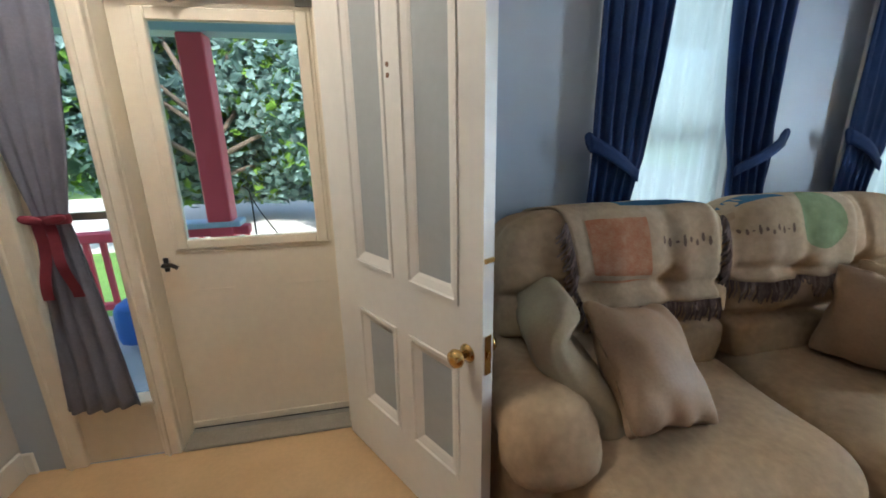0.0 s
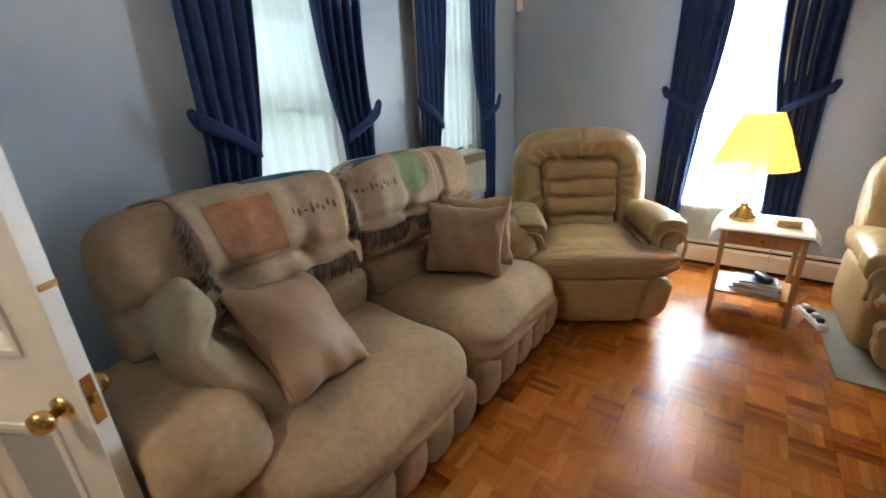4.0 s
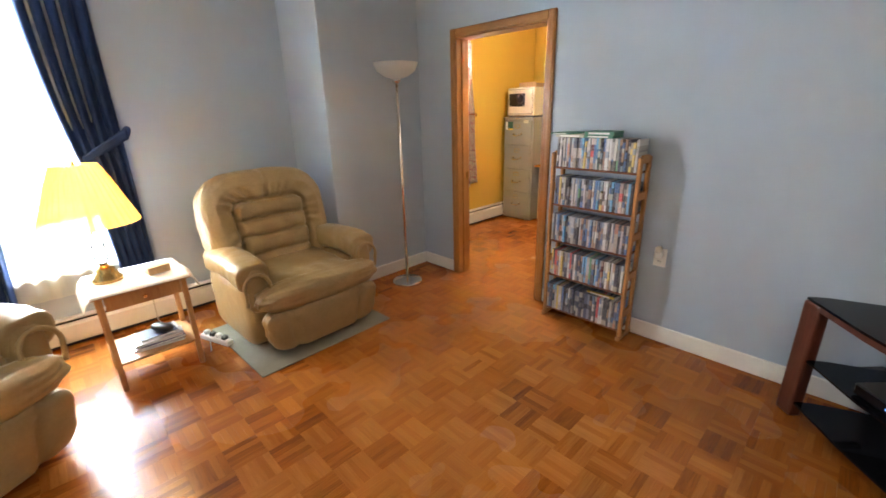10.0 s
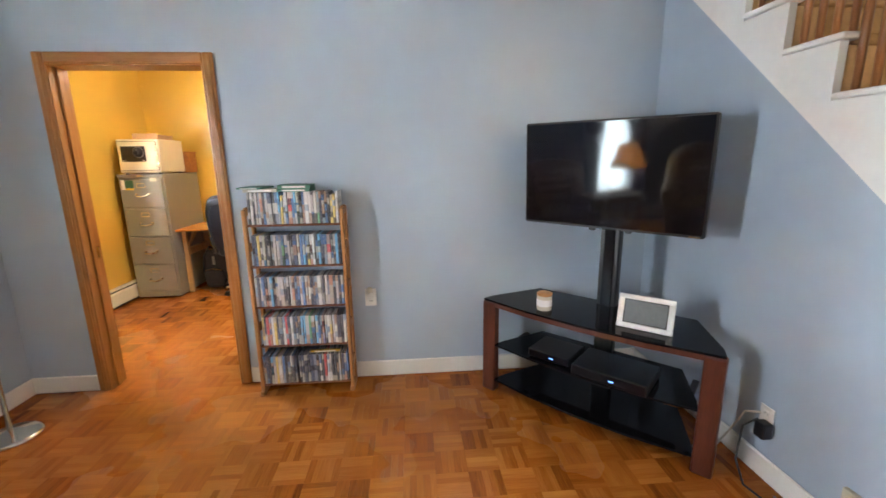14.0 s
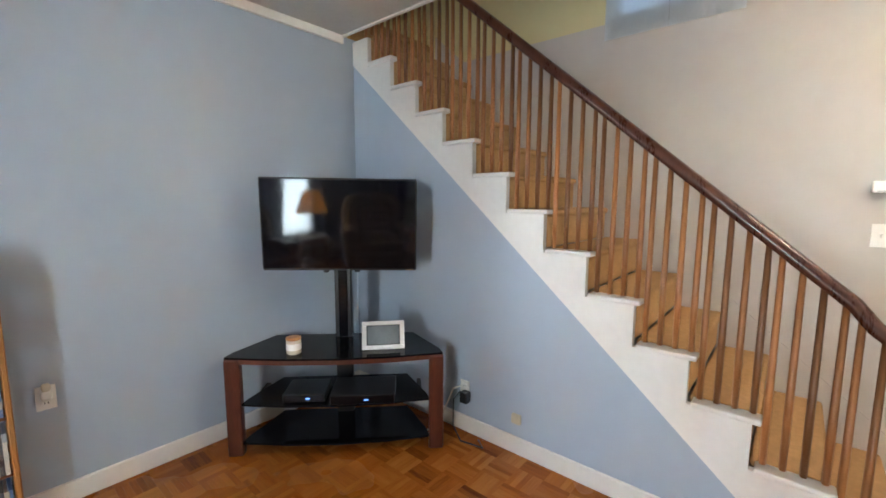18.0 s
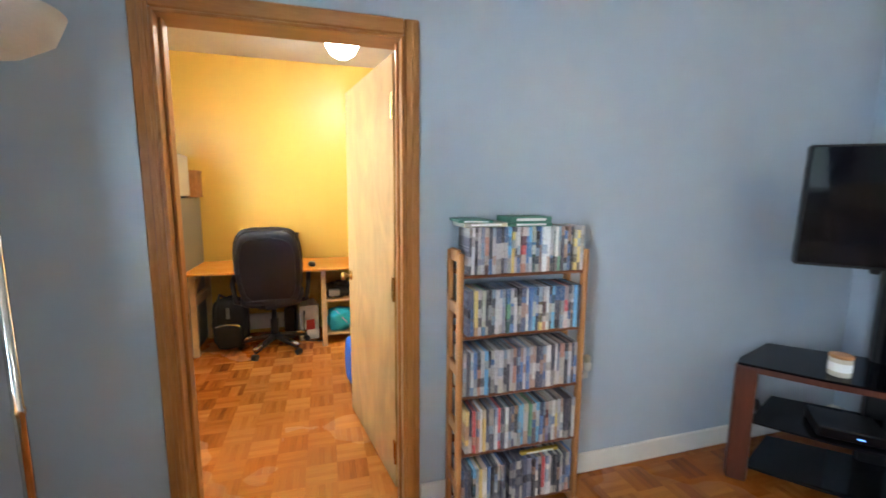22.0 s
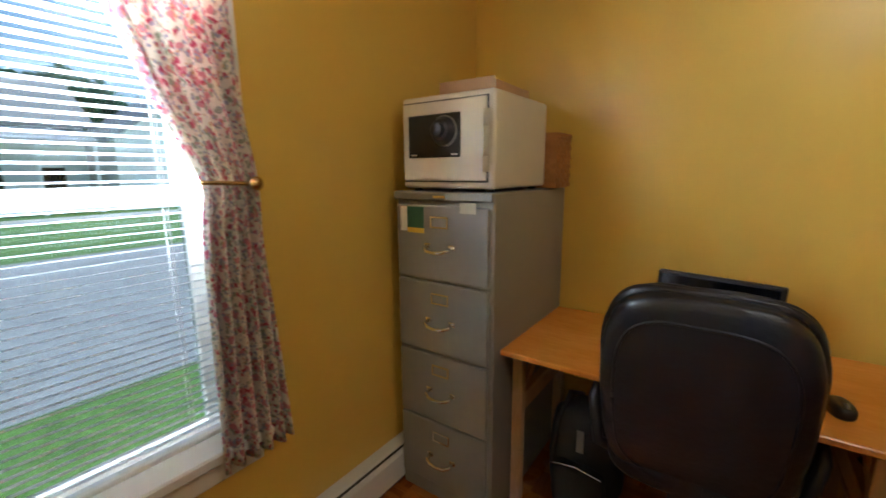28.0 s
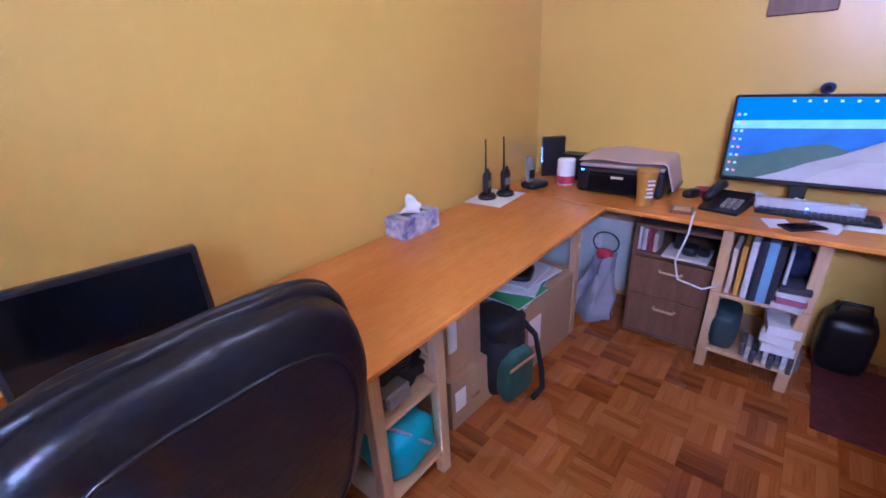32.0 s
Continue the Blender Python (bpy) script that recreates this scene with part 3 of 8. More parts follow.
for i, p in enumerate(pth):
    a, b = Vector(pth[max(0, i - 1)]), Vector(pth[min(len(pth) - 1, i + 1)])
    d = (b - a).normalized()
    up = Vector((1, 0, 0)).cross(d)
    up = up if up.z > 0 else -up
    rings.append([hr.verts.new(Vector(p) + Vector((u, 0, 0)) + up * v) for u, v in sec])
for a, b in zip(rings, rings[1:]):
    for k in range(len(sec)):
        hr.faces.new((a[k], b[k], b[(k + 1) % len(sec)], a[(k + 1) % len(sec)]))
hr.faces.new(rings[0])
hr.faces.new(rings[-1][::-1])
part("handrail", hr, M_DARKWOOD, rail, "dark glossy handrail", smooth=True)
newel = [(0.062, 0.0), (0.062, 0.14), (0.066, 0.15), (0.066, 0.17), (0.05, 0.185), (0.056, 0.20), (0.05, 0.215), (0.045, 0.24), (0.058, 0.30), (0.066, 0.38),
         (0.062, 0.46), (0.05, 0.58), (0.038, 0.72), (0.034, 0.80), (0.05, 0.82), (0.05, 0.835), (0.034, 0.85), (0.036, 0.88), (0.056, 0.93), (0.06, 0.955),
         (0.05, 0.965), (0.05, 0.98), (0.07, 0.992), (0.078, 1.01), (0.07, 1.03), (0.03, 1.045)]
part("newel_post", lathe([(r * 0.76, h) for r, h in newel], 24, m=Matrix.Translation((RX, 0.435, 0.0))), M_DARKWOOD, rail, "dark turned newel post", smooth=True)

# ---- windows and curtains ----
def sash_window(name, label, m, wide, z0, z1, blinds=False, casing_mat=None, casing=0.085, rail_z=None):
    """A double-hung window; its own x runs along the wall, y out of the room."""
    w = tagged(thing(name, label, "window", at=m), kind="structure")
    a, cm = wide / 2, casing_mat or M_WHITE
    for s in (-1, 1):
        part("side_casing", boxes(((s * a - (casing if s < 0 else 0), -0.018, z0), (s * a + (casing if s > 0 else 0), 0, z1 + casing)), bevel=0.005), cm, w)
        part("jamb", boxes(((min(s * a, s * (a - 0.02)), 0, z0), (max(s * a, s * (a - 0.02)), 0.19, z1))), cm, w)
    part("head_casing", boxes(((-a, -0.018, z1), (a, 0, z1 + casing)), bevel=0.005), cm, w)
    part("jamb", boxes(((-a, 0, z1 - 0.02), (a, 0.19, z1))), cm, w)
    part("window_sill", boxes(((-a - casing, -0.05, z0 - 0.03), (a + casing, 0.19, z0 + 0.008)), bevel=0.006), cm, w)
    part("apron", boxes(((-a - 0.05, -0.016, z0 - 0.11), (a + 0.05, 0, z0 - 0.03)), bevel=0.004), cm, w)
    mid = rail_z or (z0 + z1) / 2
    for lo, hi, y in ((z0, mid + 0.02, 0.09), (mid - 0.02, z1 - 0.02, 0.125)):
        f = part("sash", boxes(((-a + 0.02, y, lo), (-a + 0.065, y + 0.033, hi)), ((a - 0.065, y, lo), (a - 0.02, y + 0.033, hi)),
                               ((-a + 0.065, y, lo), (a - 0.065, y + 0.033, lo + 0.05)), ((-a + 0.065, y, hi - 0.04), (a - 0.065, y + 0.033, hi)), bevel=0.003), M_WHITE, w)
        p = part("pane", boxes(((-a + 0.065, y + 0.014, lo + 0.05), (a - 0.065, y + 0.018, hi - 0.04))), M_WINGLASS, f)
        p.visible_shadow = False
    return w


M_CASING = material("pale_window_casing", (0.62, 0.64, 0.64), 0.45, var=0.04)
sash_window("window_1", "tall double-hung window behind navy curtains", pose(sum(W1) / 2, YN, 0), W1[1] - W1[0], 0.58, 2.22, casing_mat=M_CASING)
sash_window("window_2", "double-hung window with an air conditioner in its lower half", pose(sum(W2) / 2, YN, 0), W2[1] - W2[0], 0.58, 2.22, casing_mat=M_CASING, rail_z=1.70)
sash_window("window_3", "bright double-hung window behind navy curtains", pose(XE, 0, 0, 0, 0, -90), 0.76, 0.52, 2.22, casing_mat=M_CASING)
sash_window("window_4", "white double-hung office window with a wide sill", pose(OE, (OWIN[0] + OWIN[1]) / 2, 0, 0, 0, -90), OWIN[1] - OWIN[0], 0.62, 2.15, rail_z=1.385)


def curtain_panel(side, half, top, bottom, tie, w_top, w_tie, w_bot, folds, depth, lean=0.0, seed=0, bell=0.0):
    """One drawn-back panel: outer edge at side * half; widths at the top, the tie and the bottom."""
    rnd = random.Random(seed)
    ph = [rnd.uniform(0, 6.28) for _ in range(4)]

    def fn(u, v):
        z = top + (bottom - top) * v
        vt = (top - tie) / (top - bottom)
        if v < vt:
            s = v / vt
            w = w_top + (w_tie - w_top) * (s ** 2.2)
        else:
            s = (v - vt) / (1 - vt)
            w = w_tie + (w_bot - w_tie) * (s ** 0.7) + bell * math.sin(math.pi * s)
        pinch = math.exp(-((v - vt) / 0.06) ** 2)
        a = depth * (1 - 0.55 * pinch) * (0.7 + 0.3 * math.sin(3 * v + ph[3]))
        uu = u + 0.03 * math.sin(6 * v + ph[0]) * math.sin(math.pi * u)
        y = a * math.sin(2 * math.pi * folds * uu + ph[1] + 0.9 * math.sin(2.2 * v + ph[2])) + 0.3 * a * math.sin(4 * math.pi * folds * uu + 2 * v)
        x = side * (half + lean * v - w * u)
        return (x, y - 0.35 * depth * pinch, z)

    return sheet(fn, folds * 10, 34)


def navy_set(name, label, m, half_l, half_r, group, widths=(0.36, 0.27, 0.17), sheer_z=0.60):
    t = thing(name, label, "curtain", group, at=m)
    for i, (s, half) in enumerate(((-1, half_l), (1, half_r))):
        p = part("curtain_panel", curtain_panel(s, half, 2.40, 0.34, 1.30, *widths, 5, 0.028, seed=3 + i), M_NAVY, t, "navy cloth panel", smooth=True)
        thick(p, 0.004)

        def band(u, v, s=s, half=half):
            x = half + 0.03 - 0.27 * u
            sag = 0.16 * (u ** 1.1)
            wide = 0.075 - 0.02 * u
            return (s * x, -0.030 - 0.034 * math.sin(math.pi * min(1, u + 0.08)), 1.392 - sag + (v - 0.5) * wide)

        thick(part("tieback", sheet(band, 16, 3), M_NAVY, t, "navy tieback", smooth=True), 0.006)
        part("tieback_tip", rbox((0.05, 0.022, 0.10), 2.6, 6, None, pose(s * (half + 0.022), -0.03, 1.392, 0, s * 25, 0)), M_NAVY, t, smooth=True)
    part("curtain_rod", tube([(-half_l - 0.06, 0, 2.38), (half_r + 0.06, 0, 2.38)], 0.011), M_BRASS, t)
    return t


def sheer_set(name, label, m, half, top, bottom, group, wave=0.014, mat=None):
    t = thing(name, label, "curtain", group, at=m)
    for s in (-1, 1):
        def fn(u, v, s=s):
            x = s * half * u
            return (x, wave * math.sin(26 * u + 1.2 * s + 0.8 * math.sin(3 * v)) * (0.5 + 0.5 * v), top + (bottom - top) * v + (0.008 * math.sin(40 * u) if v == 1 and wave > 0.01 else 0))
        part("sheer_panel", sheet(fn, 40, 10), mat or M_SHEER, t, "white translucent sheer panel", smooth=True)
    return t


navy_set("navy_curtains", "navy blue curtains tied back at a window", pose(1.545, YN - 0.075, 0), 0.47, 0.55, "navy curtains")
navy_set("navy_curtains", "navy blue curtains tied back over an air conditioner", pose(3.09, YN - 0.075, 0), 0.53, 0.53, "navy curtains")
navy_set("navy_curtains", "navy blue curtains tied back beside a bright window", pose(XE - 0.075, 0.0, 0, 0, 0, -90), 0.475, 0.475, "navy curtains", (0.35, 0.27, 0.20))
sheer_set("sheer_curtain", "white sheer curtain hanging in the window", pose(1.565, YN + 0.03, 0), 0.34, 2.2, 0.60, "sheer curtains")
sheer_set("sheer_curtain", "white sheer curtain above the air conditioner", pose(3.08, YN + 0.03, 0), 0.34, 2.2, 1.02, "sheer curtains")
sheer_set("sheer_curtain", "white sheer curtain hanging in the bright window", pose(XE - 0.058, 0, 0, 0, 0, -90), 0.37, 2.3, 0.36, "sheer curtains", 0.006)

# ---- outside ----
M_LAWN = material("lawn", (0.11, 0.21, 0.04), 0.9, var=0.3, scale=4, bump=0.4, bump_scale=30)
M_ROAD = material("pale_asphalt", (0.32, 0.32, 0.33), 0.85, var=0.12, scale=2, bump=0.3, bump_scale=80)
M_DRIVE = material("pale_concrete", (0.52, 0.50, 0.46), 0.85, var=0.08, scale=2, bump=0.2, bump_scale=60)
M_SIDING = material("white_siding", (0.84, 0.84, 0.82), 0.6, var=0.04)
M_ROOF = material("grey_shingles", (0.30, 0.30, 0.31), 0.85, var=0.2, scale=8, bump=0.3)
M_REDPAINT = material("red_porch_paint", (0.74, 0.085, 0.12), 0.45, var=0.08, scale=4, bump=0.05)
M_BLUEPAINT = material("pale_blue_porch_paint", (0.45, 0.62, 0.72), 0.5, var=0.06)
M_BARK = material("bark", (0.10, 0.075, 0.055), 0.9, var=0.3, scale=14, bump=0.8, bump_scale=30)


def leaf_material(name, lo, hi):
    m = material(name, hi, 0.7, second=lo, scale=0.8, per_island=0.3, spec=0.2)
    b = m.node_tree.nodes["Principled BSDF"]
    b.inputs["Subsurface Weight"].default_value = 0.0
    n, l = m.node_tree.nodes, m.node_tree.links
    tl, ms = n.new("ShaderNodeBsdfTranslucent"), n.new("ShaderNodeMixShader")
    l.new(b.inputs["Base Color"].links[0].from_socket, tl.inputs["Color"])
    ms.inputs["Fac"].default_value = 0.36
    l.new(b.outputs[0], ms.inputs[1])
    l.new(tl.outputs[0], ms.inputs[2])
    l.new(ms.outputs[0], n["Material Output"].inputs["Surface"])
    return m


# bluish haze is put into the first leaf colour, sunlight into the second
M_LEAF = leaf_material("hazed_maple_leaves", (0.15, 0.235, 0.21), (0.23, 0.335, 0.31))
M_LEAF2 = leaf_material("sun_tinted_leaves", (0.06, 0.13, 0.02), (0.16, 0.28, 0.04))
M_LEAFFAR = leaf_material("far_leaves", (0.03, 0.085, 0.05), (0.06, 0.14, 0.075))

setting("ground", boxes(((-400, -400, -0.95), (400, 400, -0.75))), M_LAWN)
setting("road", boxes(((8.0, -200, -0.78), (17.6, 60, -0.742))), M_ROAD)
setting("pavement", boxes(((29.0, -200, -0.78), (31.5, 60, -0.735))), M_DRIVE)
setting("driveway", boxes(((-40, 9.0, -0.78), (7.9, 17.5, -0.74))), M_DRIVE)

# front porch
setting("porch_floor", boxes(((-2.6, YN + 0.2, -0.2), (4.6, 4.0, -0.12)), ((-2.6, 3.9, -0.76), (4.6, 4.0, -0.2))), M_DRIVE)
setting("porch_ceiling", boxes(((-2.6, YN + 0.2, 2.42), (4.6, 4.1, 2.5))), M_BLUEPAINT)
porch = thing("porch_railing", "red painted porch post with a red and pale blue rail", "porch")
part("post", boxes(((-1.255, 3.71, -0.12), (-1.065, 3.90, 2.2)), bevel=0.01), M_REDPAINT, porch, "square red porch post")
part("post", boxes(((1.9, 3.71, -0.12), (2.09, 3.90, 2.2)), bevel=0.01), M_REDPAINT, porch)
part("beam", boxes(((-2.6, 3.68, 2.2), (4.6, 3.92, 2.42))), M_BLUEPAINT, porch, "pale blue beam")
part("top_rail", boxes(((-2.6, 3.75, 0.62), (-0.95, 3.86, 0.70)), bevel=0.01), M_REDPAINT, porch)
part("rail_cap", boxes(((-1.50, 3.70, 0.70), (-1.0, 3.91, 0.75)), bevel=0.01), M_BLUEPAINT, porch, "pale blue cap")
part("bottom_rail", boxes(((-2.6, 3.77, 0.02), (-0.95, 3.84, 0.08)), bevel=0.01), M_REDPAINT, porch)
for i in range(13):
    part("rail_slat", boxes(((-2.5 + i * 0.125, 3.79, 0.08), (-2.46 + i * 0.125, 3.82, 0.62))), M_REDPAINT, porch)
hook = thing("garden_hook", "thin black iron hook with a hanging chain", "garden hook")
part("pole", tube([(-1.05, 4.4, -0.75), (-1.05, 4.4, 0.8), (-1.06, 4.4, 0.92), (-1.12, 4.4, 0.97)], 0.008, 6), M_BLACK, hook)
part("chain", tube([(-1.05, 4.4, 0.85), (-0.98, 4.4, 0.70), (-0.90, 4.4, 0.56), (-0.84, 4.4, 0.46)], 0.006, 6), M_BLACK, hook)
tagged(part("storage_bin", rbox((0.45, 0.35, 0.35), 6, 6, None, pose(-1.62, 3.35, 0.10)), material("blue_plastic", (0.05, 0.18, 0.6), 0.4), smooth=True), "blue plastic bin on the porch", "bin")


def tree(name, label, x, y, z, height, spread, crown_lo, leaves, leaf, mat, seed, squash=1.0, mat2=None):
    rnd = random.Random(seed)
    t = thing(name, label, "tree", at=pose(x, y, z))
    tr = tube([(0, 0, 0), (0.05, 0.03, height * 0.25), (-0.04, 0.06, height * 0.5), (0.03, 0, height * 0.85)], 0.032 * height, 10, r_end=0.006 * height)
    lobes = []
    for i in range(11):
        a = rnd.uniform(0, 6.28)
        h = rnd.uniform(0.3, 0.75) * height
        d = rnd.uniform(0.45, 0.85) * spread
        e = Vector((d * math.cos(a), d * math.sin(a) * squash, h + rnd.uniform(-0.1, 0.2) * height))
        tube([(0, 0, h * 0.75), tuple(e * 0.5 + Vector((0, 0, h * 0.5))), tuple(e)], 0.012 * height, 6, bm=tr, r_end=0.003 * height)
        lobes.append((e, rnd.uniform(0.28, 0.5) * spread))
    part("trunk", tr, M_BARK, t, smooth=True)
    for k, mm in enumerate((mat, mat2) if mat2 else (mat,)):
        vs, fs = [], []
        for i in range(leaves if k == 0 else leaves // 4):
            e, r = lobes[rnd.randrange(len(lobes))]
            v = Vector((rnd.gauss(0, 1), rnd.gauss(0, 1), rnd.gauss(0, 0.8))).normalized() * r * rnd.uniform(0.55, 1.0)
            p = e + v
            if p.z < crown_lo:
                continue
            s = leaf * rnd.uniform(0.6, 1.3)
            q = Euler((rnd.uniform(-1.1, 1.1), rnd.uniform(-1.1, 1.1), rnd.uniform(0, 6.28))).to_matrix()
            base = len(vs)
            for u, w, d in ((-0.5, 0, 0), (-0.40, -0.36, 0.05), (-0.08, -0.30, 0.04), (0.10, -0.52, 0.02), (0.24, -0.20, 0.02), (0.62, 0, -0.10), (0.24, 0.20, 0.02), (0.10, 0.52, 0.02), (-0.08, 0.30, 0.04), (-0.40, 0.36, 0.05)):
                vs.append(tuple(p + q @ Vector((u * s, w * s, d * s))))
            fs += [(base, base + 1, base + 2, base + 3, base + 4, base + 5), (base, base + 5, base + 6, base + 7, base + 8, base + 9)]
        me = bpy.data.meshes.new("crown")
        me.from_pydata(vs, [], fs)
        me.materials.append(mm)
        c = new("crown", me)
        c.parent = t
    return t


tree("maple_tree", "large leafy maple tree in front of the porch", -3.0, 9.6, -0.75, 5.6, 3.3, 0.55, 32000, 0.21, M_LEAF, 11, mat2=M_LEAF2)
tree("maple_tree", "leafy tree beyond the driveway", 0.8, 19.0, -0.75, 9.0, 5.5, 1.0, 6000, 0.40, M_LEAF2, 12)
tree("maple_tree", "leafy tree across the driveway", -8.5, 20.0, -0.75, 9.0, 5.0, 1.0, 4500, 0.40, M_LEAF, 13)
for i, (x, y, h, w) in enumerate(((52, -10.5, 11.5, 6), (55, -22, 12.0, 7), (58, 4, 11, 6), (60, -36, 12, 7))):
    tree("far_tree", "tall leafy tree behind the houses", x, y, -0.75, h, w, 1.5, 3000, 0.9, M_LEAFFAR, 20 + i)


def house(label, x, y0, y1, depth, eave, ridge, gable_front, windows, porch_roof=False):
    h = thing("house", label, "house", "houses across the road", at=pose(x, 0, -0.75))
    part("wall", boxes(((0, y0, 0), (depth, y1, eave))), M_SIDING, h)
    ym = (y0 + y1) / 2
    if gable_front:
        part("gable", prism([(y0, eave), (y1, eave), (ym, ridge)], 0.0, depth, 'x'), M_SIDING, h)
        for a, b in ((y0 - 0.5, ym), (y1 + 0.5, ym)):
            part("roof", prism([(a, eave - 0.25), (b, ridge), (b, ridge + 0.25), (a, eave)], -0.5, depth + 0.5, 'x'), M_ROOF, h)
    else:
        part("roof", prism([(-0.6, eave - 0.1), (depth / 2, ridge), (depth + 0.6, eave - 0.1), (depth + 0.6, eave + 0.1), (depth / 2, ridge + 0.25), (-0.6, eave + 0.1)], y0 - 0.5, y1 + 0.5, 'y'), M_ROOF, h)
    for (wy, wz, ww, wh) in windows:
        w = part("window", boxes(((-0.06, wy - ww / 2 - 0.08, wz - 0.08), (0, wy + ww / 2 + 0.08, wz + wh + 0.08))), M_SIDING, h)
        part("pane", boxes(((-0.08, wy - ww / 2, wz), (-0.06, wy + ww / 2, wz + wh))), M_BLACKGLASS, w)
    if porch_roof:
        part("porch_roof", prism([(-2.6, eave - 1.1), (0, eave - 0.3), (0, eave - 0.1), (-2.6, eave - 0.95)], y0, y1, 'y'), M_ROOF, h)
        for k in range(6):
            yy = y0 + 0.2 + k * (y1 - y0 - 0.4) / 5
            part("porch_post", boxes(((-2.5, yy - 0.09, 0), (-2.32, yy + 0.09, eave - 1.0))), M_SIDING, h)
        part("porch_rail", boxes(((-2.46, y0, 0.2), (-2.36, y1, 1.1))), M_SIDING, h)
    return h


house("white two-storey house with a long front porch", 36.0, -12.0, 1.0, 9, 5.0, 8.2, False, [(-10.3, 1.0, 1.1, 1.6), (-7.4, 1.0, 1.6, 1.6), (-4.0, 1.0, 1.6, 1.6), (-1.5, 1.0, 1.1, 1.6), (-6.6, 4.1, 0.7, 0.8)], True)
house("white gabled garage across the road", 34.0, -21.0, -12.9, 8, 4.3, 7.3, True, [(-19.9, 1.2, 0.9, 1.2)])

# ---- sofa ----
def wrinkle(q, amp=0.02, freq=3.0, seed=0.0):
    for i in range(len(q)):
        v = noise.noise(Vector((q[i, 0] * freq + seed, q[i, 1] * freq, q[i, 2] * freq)))
        q[i] *= 1 + amp * v
    return q


def groove(d, w):
    return np.exp(-(d / w) ** 2)


def front_mask(q):
    return np.clip(-q[:, 1] * 2.5, 0, 1)


def sofa_back(seed):
    """Three stacked pads with tufted seams."""
    def f(q):
        x, z = q[:, 0].copy(), q[:, 2].copy()
        m = front_mask(q)
        seam = 0.30 * groove(z - 0.16 - 0.05 * np.sin(3 * x + seed), 0.050) + 0.36 * groove(z + 0.36, 0.06)
        for k in (-0.36, 0.34):
            seam += 0.13 * groove(x - k - 0.03 * np.sin(5 * z), 0.035) * np.clip((z + 0.30) * 4, 0, 1)
            seam += 0.34 * groove(x - k, 0.10) * groove(z - 0.16, 0.10) + 0.20 * groove(x - k, 0.10) * groove(z + 0.36, 0.12)
        swell = 0.10 * np.cos(np.clip((z - 0.60) / 0.5, -1, 1) * 1.57) + 0.08 * np.cos(np.clip((z + 0.1) / 0.3, -1, 1) * 1.57)
        q[:, 1] += m * (seam - swell)
        return wrinkle(q, 0.022, 2.6, seed)
    return f


def pad(path, wide, high, seg=18, power=2.6, rough=0.0, seed=0.0, flat=0.72):
    """A padded roll along a line, with squarish-round section and drawn-in ends."""
    bm = bmesh.new()
    pts = [Vector(p) for p in path]
    n = len(pts)
    rings = []
    for i, p in enumerate(pts):
        d = (pts[min(n - 1, i + 1)] - pts[max(0, i - 1)]).normalized()
        side = Vector((1, 0, 0))
        up = d.cross(side).normalized()
        q = i / (n - 1)
        far = max(0.0, (abs(2 * q - 1) - flat) / (1 - flat))
        end = max(0.06, math.sqrt(max(0.0, 1 - far * far)))
        ring = []
        for k in range(seg):
            t = 2 * math.pi * k / seg
            c, s_ = math.cos(t), math.sin(t)
            rr = (abs(c) ** power + abs(s_) ** power) ** (-1 / power)
            v = p + side * (c * rr * wide / 2 * end) + up * (s_ * rr * high / 2 * end)
            v += (v - p) * rough * (noise.noise(v * 14 + Vector((seed, 0, 0))) + 0.5 * noise.noise(v * 35))
            ring.append(bm.verts.new(v))
        rings.append(ring)
    for a, b in zip(rings, rings[1:]):
        for k in range(seg):
            bm.faces.new((a[k], a[(k + 1) % seg], b[(k + 1) % seg], b[k]))
    bm.faces.new(rings[0][::-1])
    bm.faces.new(rings[-1])
    bmesh.ops.recalc_face_normals(bm, faces=bm.faces)
    return bm


def bend(points, n=16):
    """A smooth line through some points."""
    ps = [Vector(p) for p in points]
    out = []
    for i in range(n + 1):
        t = i / n * (len(ps) - 1)
        k = min(int(t), len(ps) - 2)
        f = t - k
        a, b, c, d = ps[max(0, k - 1)], ps[k], ps[k + 1], ps[min(len(ps) - 1, k + 2)]
        out.append(0.5 * ((2 * b) + (c - a) * f + (2 * a - 5 * b + 4 * c - d) * f * f + (3 * b - a - 3 * c + d) * f ** 3))
    return out


def seat_shape(seed, crown=0.16):
    def f(q):
        q = wrinkle(q, 0.03, 2.0, seed)
        top = np.clip(q[:, 2] * 2.5, 0, 1)
        q[:, 2] += top * crown * (1 - q[:, 0] ** 2)
        nose = np.clip((-q[:, 1] - 0.52) / 0.48, 0, 1)
        q[:, 2] *= 1 - 0.42 * nose ** 2.5
        return q
    return f


